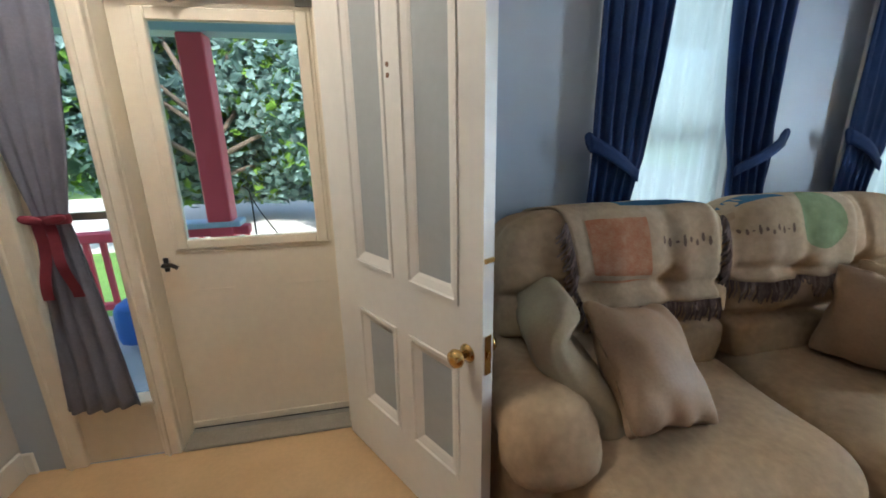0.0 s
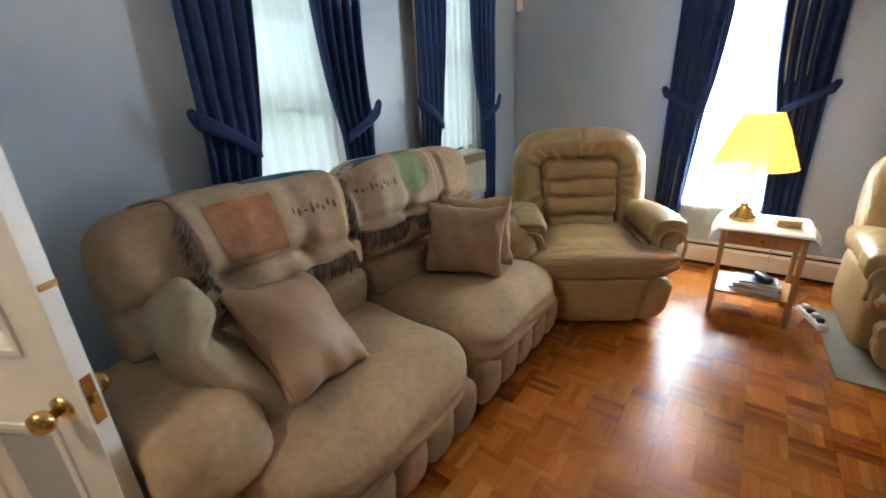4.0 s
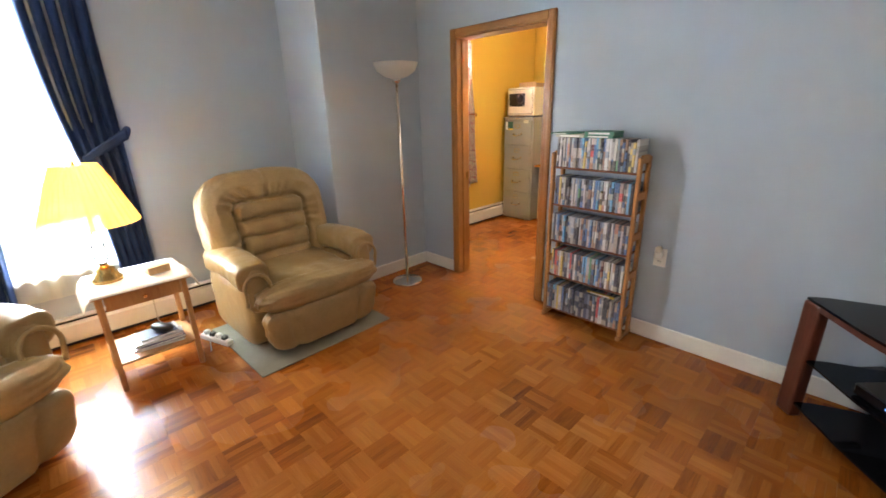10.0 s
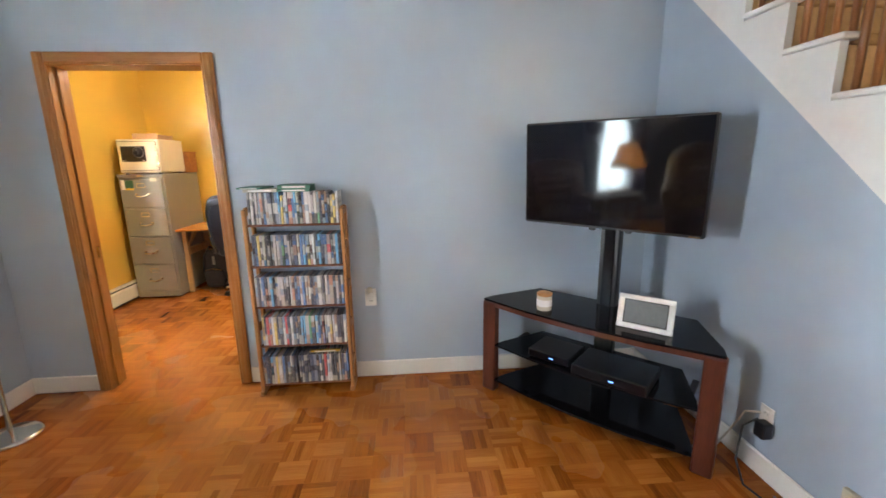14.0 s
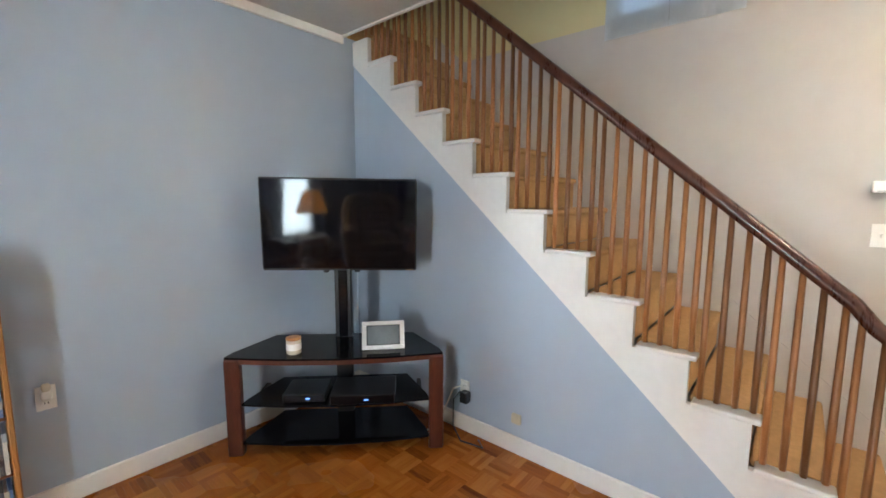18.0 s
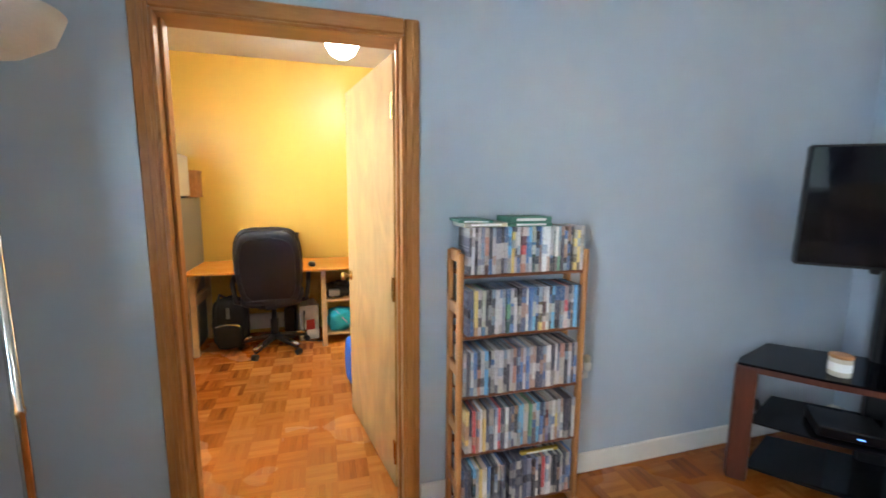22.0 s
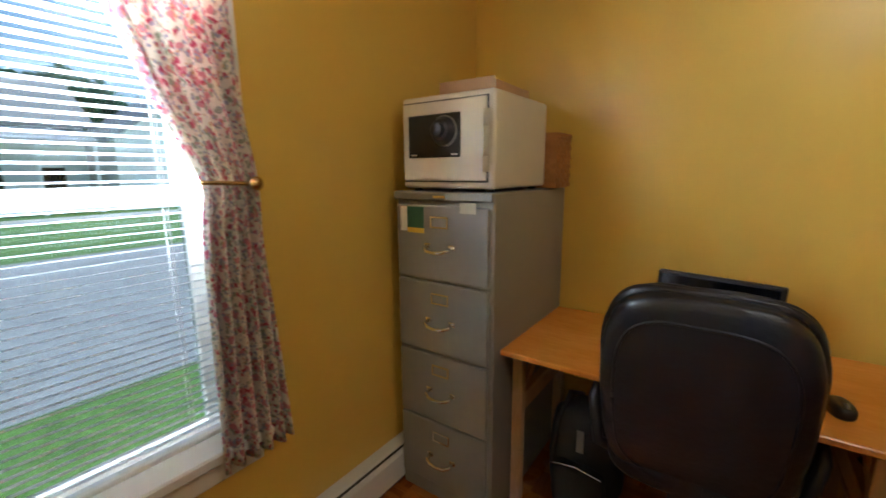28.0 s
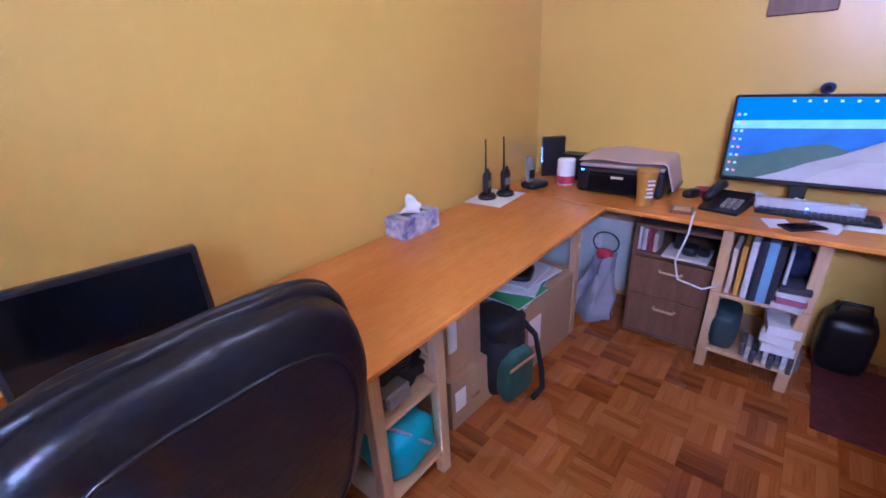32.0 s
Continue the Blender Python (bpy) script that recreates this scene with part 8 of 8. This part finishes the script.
part("flap", rbox((0.23, 0.21, 0.12), 3.4, 8, lambda q: wrinkle(q, 0.1, 2, 7), pose(0, -0.01, 0.36)), M_BLACKBAG, bag, smooth=True)
part("trim", boxes(((-0.09, 0.132, 0.20), (0.09, 0.137, 0.215)), bevel=0.001), M_PINE, bag, "tan trim")
part("strap", tube([(-0.10, 0.02, 0.36), (-0.16, 0.08, 0.25), (-0.15, 0.13, 0.08), (-0.12, 0.16, 0.012), (-0.03, 0.17, 0.012)], 0.014, 6), M_BLACKBAG, bag, smooth=True)
bag2 = thing("backpack", "black backpack leaning under the desk", "backpack", at=pose(3.36, -5.08, 0, 0, 0, 180))
part("body", rbox((0.30, 0.24, 0.46), 3.6, 10, lambda q: wrinkle(q, 0.08, 2.5, 2), pose(0, 0, 0.235)), M_BLACKBAG, bag2, smooth=True)
part("pocket", rbox((0.22, 0.09, 0.22), 3.6, 8, lambda q: wrinkle(q, 0.08, 2.5, 4), pose(0, -0.13, 0.14)), M_BLACKBAG, bag2, smooth=True)
part("zip", tube([(-0.10, -0.165, 0.24), (0, -0.172, 0.262), (0.10, -0.165, 0.24)], 0.004, 6), M_CHROME, bag2)
part("reflector", boxes(((-0.015, -0.128, 0.30), (0.015, -0.122, 0.40)), bevel=0.002), M_GREYMETAL, bag2, "grey reflective tab")
part("strap", tube([(-0.06, 0.10, 0.44), (-0.08, -0.02, 0.50), (-0.10, -0.12, 0.40), (-0.11, -0.14, 0.22)], 0.012, 6), M_BLACKBAG, bag2, smooth=True)

# desk shelf bay
tb_ = thing("cooler_bag", "turquoise zipped fabric bag on the low shelf", "bag", at=pose(2.385, -4.99, 0.119))
part("body", rbox((0.24, 0.24, 0.21), 3.0, 10, lambda q: wrinkle(q, 0.16, 2, 1), pose(0, 0, 0.10)), material("turquoise_nylon", (0.03, 0.42, 0.52), 0.6, var=0.12, scale=14, bump=0.1), tb_, smooth=True)
part("zip_band", tube([(-0.09, 0.115, 0.05), (-0.03, 0.118, 0.12), (0.02, 0.10, 0.185), (0.06, 0.03, 0.205)], 0.006, 6), material("lilac_band", (0.45, 0.38, 0.60), 0.6), tb_, "lilac zip band")
cam_ = thing("camera_bag", "black bag and cables heaped on the shelf", "bag", at=pose(2.39, -5.03, 0.439))
part("body", rbox((0.26, 0.26, 0.13), 2.6, 10, lambda q: wrinkle(q, 0.35, 3, 4), pose(0, 0, 0.065)), M_BLACKBAG, cam_, smooth=True)
part("cable_coil", tube([(0.06 * math.cos(t_) - 0.02, 0.06 * math.sin(t_) + 0.06, 0.125 + 0.002 * t_) for t_ in np.linspace(0, 12, 40)], 0.005, 6), M_BLACK, cam_, smooth=True)
part("camera_body", boxes(((0.0, 0.10, 0.03), (0.10, 0.16, 0.09)), bevel=0.008), M_GREYMETAL, cam_)
pb = thing("power_supply", "white and red box with cables behind the chair", "box", at=pose(2.70, -5.22, 0, 0, 0, 10))
part("case", boxes(((-0.09, -0.14, 0), (0.09, 0.14, 0.34)), bevel=0.006), M_PAPER, pb)
part("red_label", boxes(((-0.05, 0.14, 0.10), (0.03, 0.1415, 0.20))), material("red_print", (0.5, 0.04, 0.03), 0.5), pb)
part("cable", tube([(0.05, 0.16, 0.30), (0.06, 0.20, 0.15), (0.02, 0.22, 0.02), (-0.1, 0.25, 0.012)], 0.006, 6), M_BLACK, pb, smooth=True)
pc = thing("computer_tower", "black computer tower under the desk", "computer", at=pose(2.86, -5.28, 0))
part("case", boxes(((-0.05, -0.12, 0.005), (0.05, 0.13, 0.30)), bevel=0.006), M_BLACK, pc)
wbd = setting("office_wainscot", boxes(((2.6, OS, 0.04), (3.4, OS + 0.02, 0.20)), bevel=0.004), M_WHITE)

# cloth hanging from a hook behind the door, blue
bl = thing("blue_tote", "bright blue plastic tote standing behind the office door", "tote bag", at=pose(2.27, -4.05, 0, 0, 0, 8))
part("body", rbox((0.22, 0.26, 0.36), 4, 8, lambda q: wrinkle(q, 0.1, 2, 6), pose(0, 0, 0.18)), material("bright_blue_plastic", (0.03, 0.15, 0.75), 0.4), bl, smooth=True)
part("handle", tube([(-0.05, 0.0, 0.34), (-0.05, 0.02, 0.44), (0.05, 0.02, 0.44), (0.05, 0.0, 0.34)], 0.01, 8), M_BLACK, bl, smooth=True)

# items on and by the filing cabinet
tray = thing("cardboard_tray", "flat open cardboard tray on top of the safe", "cardboard box", at=pose(3.83, -4.96, 1.735, 0, 0, 2))
part("base", boxes(((-0.125, -0.17, 0), (0.125, 0.15, 0.006))), M_CARD, tray)
part("back_side", boxes(((-0.125, -0.17, 0.006), (-0.119, 0.15, 0.05))), M_CARD, tray)
part("front_side", boxes(((-0.119, 0.144, 0.006), (0.125, 0.15, 0.062))), M_CARD, tray)
part("far_side", boxes(((-0.119, -0.17, 0.006), (0.125, -0.164, 0.055))), M_CARD, tray)
bk_ = thing("woven_basket", "woven brown splint basket on the filing cabinet", "basket", at=pose(3.70, -5.27, 1.373))
M_SPLINT = material("brown_splint", (0.38, 0.17, 0.05), 0.6, var=0.2, scale=20, per_island=0.1)
wv = bmesh.new()
BW, BD = 0.105, 0.085
for k in range(11):
    for side in range(4):
        n_ = 7 if side % 2 == 0 else 6
        for i in range(n_):
            off = 0.0022 if (i + k + side) % 2 else -0.0016
            a0, a1 = -1 + 2 * i / n_, -1 + 2 * (i + 1) / n_
            z0_, z1_ = 0.004 + k * 0.0205, 0.0238 + k * 0.0205
            for lo, hi in (((a0 * BW, BD + off, z0_), (a1 * BW, BD + off + 0.003, z1_)),):
                bm_box(wv, lo, hi, 0.0, Matrix.Rotation(radians(90 * side), 4, 'Z') @ Matrix.Diagonal((1 if side % 2 == 0 else BD / BW, 1 if side % 2 == 0 else BW / BD, 1, 1)))
part("weave", wv, M_SPLINT, bk_)
part("rim", boxes(((-BW - 0.006, BD - 0.002, 0.222), (BW + 0.006, BD + 0.009, 0.240)), ((-BW - 0.006, -BD - 0.009, 0.222), (BW + 0.006, -BD + 0.002, 0.240)), ((-BW - 0.009, -BD + 0.002, 0.222), (-BW + 0.002, BD - 0.002, 0.240)), ((BW - 0.002, -BD + 0.002, 0.222), (BW + 0.009, BD - 0.002, 0.240)), bevel=0.003), M_SPLINT, bk_)
part("bottom", boxes(((-BW + 0.004, -BD + 0.004, 0.0), (BW - 0.004, BD - 0.004, 0.004))), M_SPLINT, bk_)
cal = thing("cabinet_card", "small green and yellow card stuck on the cabinet drawer", "card", at=pose(3.995, -4.6775, 1.262))
part("white_part", boxes(((0.03, 0, -0.05), (0.065, 0.0012, 0.05))), M_PAPER, cal)
part("green_part", boxes(((-0.055, 0, -0.035), (0.03, 0.0012, 0.05))), material("green_card", (0.02, 0.10, 0.06), 0.4), cal)
part("yellow_part", boxes(((-0.055, 0, -0.055), (0.03, 0.0012, -0.035))), material("yellow_card", (0.65, 0.45, 0.05), 0.4), cal)
tape = tagged(part("masking_tape", boxes(((-0.035, 0, -0.02), (0.035, 0.001, 0.02))), M_BEIGE, at=pose(3.735, -4.6775, 1.315)), "strip of tan masking tape on the cabinet", "tape")
bn = thing("hanging_cane", "dark brown stick leaning behind the filing cabinet", "stick", at=pose(4.13, -4.80, 0.2))
part("shaft", tube([(0, 0, 0), (0.0, -0.02, 0.9)], 0.016, 8), M_DARKWOOD, bn)

# golf bag beside the window
gb = thing("golf_bag", "black and red golf bag with clubs, standing by the office window", "golf bag", at=pose(3.89, -2.985, 0, 3, 0, 0))
M_GOLFNAVY = material("navy_black_nylon", (0.010, 0.013, 0.030), 0.75, var=0.3, scale=14, bump=0.2, bump_scale=250)
M_GOLFRED = material("red_nylon", (0.42, 0.020, 0.040), 0.65, var=0.15, scale=14, bump=0.2, bump_scale=250)
HOOD = [(0.128, 0.56), (0.129, 0.70), (0.124, 0.77), (0.108, 0.825), (0.078, 0.866), (0.042, 0.886), (0.002, 0.892)]


def hood_strip(a0, a1, grow, lo=0.0):
    """A strip of the domed hood between two angles, standing proud by grow."""
    rings = [(r + grow, z + grow * 0.6) for r, z in HOOD if z >= lo and r > 0.03]
    bm = bmesh.new()
    g = [[bm.verts.new((r * math.cos(a), r * math.sin(a), z)) for a in np.radians(np.linspace(a0, a1, 9))] for r, z in rings]
    for p_, q_ in zip(g, g[1:]):
        for k in range(8):
            bm.faces.new((p_[k], p_[k + 1], q_[k + 1], q_[k]))
    bmesh.ops.solidify(bm, geom=bm.faces[:], thickness=-0.004)
    return bm


part("body", lathe([(0.115, 0.005), (0.122, 0.02), (0.118, 0.30), (0.124, 0.57)], 28), M_GOLFNAVY, gb, "navy black body", smooth=True)
part("hood", lathe(HOOD, 28), M_GOLFNAVY, gb, "domed navy black hood", smooth=True)
part("side_panel", hood_strip(160, 213, 0.004), M_GOLFRED, gb, "red side panel", smooth=True)
part("side_panel", hood_strip(116, 150, 0.004), M_GOLFRED, gb, "red side panel", smooth=True)
for a in (152, 215):
    part("piping", hood_strip(a, a + 7, 0.007), M_GREYMETAL, gb, "grey piping", smooth=True)
part("logo_patch", rbox((0.010, 0.066, 0.034), 2.4, 6, None, pose(-0.106, -0.006, 0.828, 0, 38, 4)), M_PAPER, gb, "pale oval logo patch", smooth=True)
part("pocket", rbox((0.15, 0.09, 0.34), 3.4, 10, lambda q: wrinkle(q, 0.08, 2, 5), pose(-0.04, -0.115, 0.33)), M_GOLFNAVY, gb, "zipped pocket", smooth=True)
part("strap", tube(bend([(0.05, -0.11, 0.74), (0.02, -0.175, 0.66), (0.02, -0.18, 0.50), (0.05, -0.12, 0.34)], 14), 0.018, 8), M_BLACKBAG, gb, "black shoulder strap", smooth=True)
for gx, gy, h, sp in ((0.02, -0.058, 1.09, 4), (0.075, -0.01, 1.02, 60)):
    part("club_shaft", tube([(gx * 0.6, gy * 0.5, 0.60), (gx, gy, h)], 0.006, 8), M_CHROME, gb, "steel club shaft", smooth=True)
    part("club_head", rbox((0.030, 0.105, 0.052), 2.8, 8, lambda q: q * np.stack([1 - 0.3 * q[:, 2], 1 + 0.1 * q[:, 2], 1 + 0.35 * q[:, 1]], 1), pose(gx, gy - 0.03, h + 0.02, -16, 0, sp)), M_GREYMETAL, gb, "iron club head", smooth=True)
part("club_cover", rbox((0.085, 0.085, 0.22), 3.0, 10, lambda q: wrinkle(q, 0.08, 2, 7), pose(0.03, 0.045, 0.99, 4, 0, 0)), M_GOLFNAVY, gb, "navy knitted club cover", smooth=True)

# ---- under the side desk ----
c2 = thing("file_pedestal", "walnut laminate pedestal with an open shelf and two drawers", "cabinet", at=pose(0.755, -4.456, 0))
for lo, hi in (((-0.20, -0.195, 0.02), (0.19, -0.178, 0.655)), ((-0.20, 0.178, 0.02), (0.19, 0.195, 0.655)), ((-0.20, -0.178, 0.638), (0.19, 0.178, 0.655)), ((-0.20, -0.178, 0.485), (0.19, 0.178, 0.502)), ((-0.20, -0.178, 0.02), (-0.185, 0.178, 0.638)), ((-0.185, -0.178, 0.02), (0.19, 0.178, 0.035))):
    part("panel", boxes((lo, hi), bevel=0.002), M_WALNUT, c2)
for z0_, z1_ in ((0.272, 0.48), (0.045, 0.265)):
    d = part("drawer", boxes(((0.17, -0.176, z0_), (0.20, 0.176, z1_)), bevel=0.003), M_WALNUT, c2)
    part("handle", tube([(0.20, -0.05, z1_ - 0.055), (0.222, -0.045, z1_ - 0.055), (0.222, 0.045, z1_ - 0.055), (0.20, 0.05, z1_ - 0.055)], 0.007, 8), M_PINE, d, "pale wooden pull")
for i, (c, h) in enumerate((((0.65, 0.65, 0.66), 0.13), ((0.60, 0.58, 0.55), 0.12), ((0.35, 0.04, 0.06), 0.125), ((0.55, 0.50, 0.40), 0.10))):
    flat("small_book", "small book standing in the pedestal", "book", pose(0.86, -4.63 + i * 0.026, 0.503), 0.12, 0.02, h, material("book_cover", c, 0.5), "small books")
flat("white_tray", "white tray of odds and ends in the pedestal", "tray", pose(0.86, -4.41, 0.503), 0.20, 0.20, 0.012, M_PAPER)
for x, y, sx, sy, sz in ((0.84, -4.46, 0.05, 0.04, 0.09), (0.88, -4.40, 0.10, 0.07, 0.05), (0.87, -4.34, 0.06, 0.05, 0.04)):
    tagged(part("adapter_brick", rbox((sx, sy, sz), 4, 5, None, pose(0, 0, sz / 2)), M_BLACK, at=pose(x, y, 0.516), smooth=True), "small black adapter in a tray", "adapter", "adapters in the tray")
flat("disc_player", "slim black player on the pedestal", "player", pose(0.755, -4.456, 0.656), 0.34, 0.36, 0.045, M_BLACK)
tagged(part("charging_cable", tube([(0.98, -4.40, 0.762), (1.085, -4.39, 0.762), (1.105, -4.39, 0.70), (1.11, -4.42, 0.56), (1.10, -4.40, 0.47), (1.06, -4.30, 0.43), (1.04, -4.24, 0.46)], 0.0045, 8), M_PAPER, smooth=True), "white charging cable looping over the desk edge", "cable")
for i, (c, w, h, d) in enumerate((((0.75, 0.62, 0.50), 0.018, 0.22, 0.18), ((0.70, 0.36, 0.04), 0.02, 0.24, 0.18), ((0.72, 0.72, 0.74), 0.024, 0.27, 0.2), ((0.02, 0.025, 0.035), 0.03, 0.28, 0.22), ((0.20, 0.38, 0.55), 0.035, 0.28, 0.22), ((0.03, 0.03, 0.04), 0.03, 0.27, 0.21), ((0.60, 0.62, 0.66), 0.012, 0.26, 0.2))):
    bo = flat("binder", "upright book or binder in the shelf bay", "book", pose(0.93, -4.21 + i * 0.031, 0.419, 0, 0, 0), d, w, h, material("binder_cover", c, 0.45), "books in the shelf bay")
for i in range(4):
    flat("film_box", "boxed cassette lying in a pile on the shelf", "box", pose(0.96, -3.99, 0.419 + i * 0.027, 0, 0, (-4, 3, 0, 6)[i]), 0.19, 0.105, 0.025, material("cassette_box", ((0.60, 0.60, 0.58), (0.35, 0.10, 0.15), (0.60, 0.58, 0.55), (0.05, 0.05, 0.07))[i], 0.45, var=0.25, scale=30), "cassette pile")
tagged(part("dark_cap", rbox((0.16, 0.14, 0.12), 2.4, 8, lambda q: wrinkle(q, 0.25, 2.5, 2), pose(0, 0, 0.06)), material("navy_cloth", (0.012, 0.016, 0.05), 0.85), at=pose(0.90, -4.00, 0.528), smooth=True), "dark navy cap on a pile of cassettes", "cap")
tagged(part("white_jug", rbox((0.13, 0.16, 0.20), 3.6, 6, None, pose(0, 0, 0.10)), M_PAPER, at=pose(0.70, -4.0, 0.419), smooth=True), "white paper bag at the back of the shelf", "bag")
bt = tagged(part("teal_basket", rbox((0.22, 0.12, 0.20), 4, 6, None, pose(0, 0, 0.10)), material("dark_teal_mesh", (0.02, 0.05, 0.055), 0.6), at=pose(0.93, -4.19, 0.119), smooth=True), "dark teal mesh basket on the bottom shelf", "basket")
for i in range(10):
    flat("cassette", "small plastic cassette case in a heap on the bottom shelf", "cassette", pose(0.96 + 0.02 * (i % 3), -4.10 + 0.022 * i, 0.119, 0, 0, 0), 0.11, 0.018, 0.07, material("cassette_case", ((0.12, 0.12, 0.13), (0.5, 0.5, 0.5), (0.06, 0.06, 0.07))[i % 3], 0.25, var=0.4, scale=40), "cassettes")
for i in range(3):
    flat("white_box", "white paper box stacked on the bottom shelf", "box", pose(0.95, -3.985, 0.19 + i * 0.046, 0, 0, (4, -5, 8)[i]), 0.17, 0.12, 0.044, M_PAPER, "white boxes")
pbag = thing("plastic_bags", "bundle of clear plastic bags hanging from a hook", "plastic bags", at=pose(0.915, -4.80, 0))
M_PLASTIC = sheer("crinkled_plastic", (0.62, 0.62, 0.68), 0.25, 0.35)
for i in range(5):
    def bfn(u, v, i=i):
        return (0.03 * i - 0.06 + 0.03 * math.sin(7 * u + i) + 0.012 * math.sin(17 * v), (u - 0.5) * (0.10 + 0.16 * v) - 0.05 * v + 0.01 * math.sin(15 * u + 9 * v), 0.42 - 0.40 * v + 0.012 * math.sin(9 * u))
    part("bag", sheet(bfn, 12, 14), M_PLASTIC, pbag, smooth=True)
part("red_tie", rbox((0.07, 0.09, 0.06), 2.6, 6, None, pose(0, 0, 0.43)), material("red_plastic", (0.5, 0.03, 0.05), 0.4), pbag, "red tie", smooth=True)
part("wire_loop", tube([(0, 0.07 * math.cos(t_), 0.50 + 0.06 * math.sin(t_)) for t_ in np.linspace(0, 2 * math.pi, 17)], 0.004, 6), M_BLACK, pbag)
rug = tagged(part("small_rug", boxes(((-0.28, -0.40, 0), (0.28, 0.40, 0.012)), bevel=0.004), material("dark_red_rug", (0.10, 0.018, 0.016), 0.95, var=0.5, scale=40, bump=0.5, bump_scale=300), at=pose(0.92, -3.42, 0)), "small dark red patterned rug under the desk", "rug")
bin_ = thing("black_case", "black case on the floor under the side desk", "case", at=pose(0.66, -3.74, 0.0))
part("body", rbox((0.20, 0.20, 0.30), 4.5, 6, None, pose(0, 0, 0.15)), M_BLACK, bin_, smooth=True)
part("handle", tube([(0, -0.06, 0.29), (0, -0.05, 0.34), (0, 0.05, 0.34), (0, 0.06, 0.29)], 0.01, 8), M_BLACK, bin_, smooth=True)
plate("wall_outlet", "white outlet on the yellow wall under the desk", "outlet", pose(OW, -4.98, 0.35, 0, 0, -90))

# bare wall and ledger under the side desk
setting("wall_bare_patch", boxes(((OW, -5.44, 0.03), (OW + 0.004, -4.66, 0.70))), material("bare_pale_wall", (0.66, 0.70, 0.62), 0.6, var=0.06, scale=3))
tagged(part("ledger_board", boxes(((OW + 0.004, -5.40, 0.56), (OW + 0.03, -4.68, 0.635)), bevel=0.003), M_PINEX), "pale pine ledger board fixed to the wall", "board")

# ---- parquet ----
TILE = 0.1555


def tile_mesh(name, turned):
    bm = bmesh.new()
    n, g = 5, 0.00025
    w = TILE / n
    for i in range(n):
        a, b = -TILE / 2 + i * w + g, -TILE / 2 + (i + 1) * w - g
        lo, hi = (-TILE / 2 + g, a, -0.012), (TILE / 2 - g, b, 0.0)
        bm_box(bm, lo, hi)
    if turned:
        bmesh.ops.rotate(bm, verts=bm.verts, matrix=Matrix.Rotation(radians(90), 3, 'Z'))
    me = bpy.data.meshes.new(name)
    bm.to_mesh(me)
    bm.free()
    me.materials.append(M_PARQUET if not turned else M_PARQUET_Y)
    return me


floor = tagged(new("floor"), "worn reddish-brown parquet floor of small square blocks", "floor", kind="structure")
TM = (tile_mesh("parquet_tile", False), tile_mesh("parquet_tile", True))
rv = ([], [])
rf = ([], [])
count = 0
rnd = random.Random(5)
ix0, ix1 = int(math.floor(XW / TILE)), int(math.ceil(XE / TILE))
iy0, iy1 = int(math.floor(OS / TILE)), int(math.ceil(YN / TILE))
for i in range(ix0, ix1):
    for j in range(iy0, iy1):
        x, y = (i + 0.5) * TILE, (j + 0.5) * TILE
        if x < 0.44 and y > 0.42 or x < -0.7 or (y < YS - 0.1 and x < OW - 0.1) or x > XE or y > YN + 0.05 or y < OS:
            continue
        t = (i + j) % 2
        near = (2.0 < x < 3.1 and -4.6 < y < -1.0) or (0.9 < x < 2.0 and -1.4 < y < 0.2)
        if near and count < 300:
            ob = new("parquet_tile", TM[t])
            ob.parent = floor
            ob.location = (x, y, -rnd.uniform(0, 0.0006))
            count += 1
        else:
            zz = -rnd.uniform(0, 0.0006)
            n, g = 5, 0.00025
            w = TILE / n
            for k in range(n):
                a, b = -TILE / 2 + k * w + g, -TILE / 2 + (k + 1) * w - g
                e = TILE / 2 - g
                q = [(-e, a), (e, a), (e, b), (-e, b)]
                if t:
                    q = [(-v, u) for u, v in q]
                base = len(rv[t])
                rv[t].extend([(x + u, y + v, zz) for u, v in q] + [(x + u, y + v, -0.012) for u, v in q])
                rf[t].append((base, base + 1, base + 2, base + 3))
                rf[t].extend([(base + c, base + 4 + c, base + 4 + (c + 1) % 4, base + (c + 1) % 4) for c in range(4)])
for t, mt in ((0, M_PARQUET), (1, M_PARQUET_Y)):
    me = bpy.data.meshes.new("parquet_blocks")
    me.from_pydata(rv[t], [], rf[t])
    me.materials.append(mt)
    ob = new("parquet_blocks", me)
    ob.parent = floor
    tagged(ob, kind="stuff")
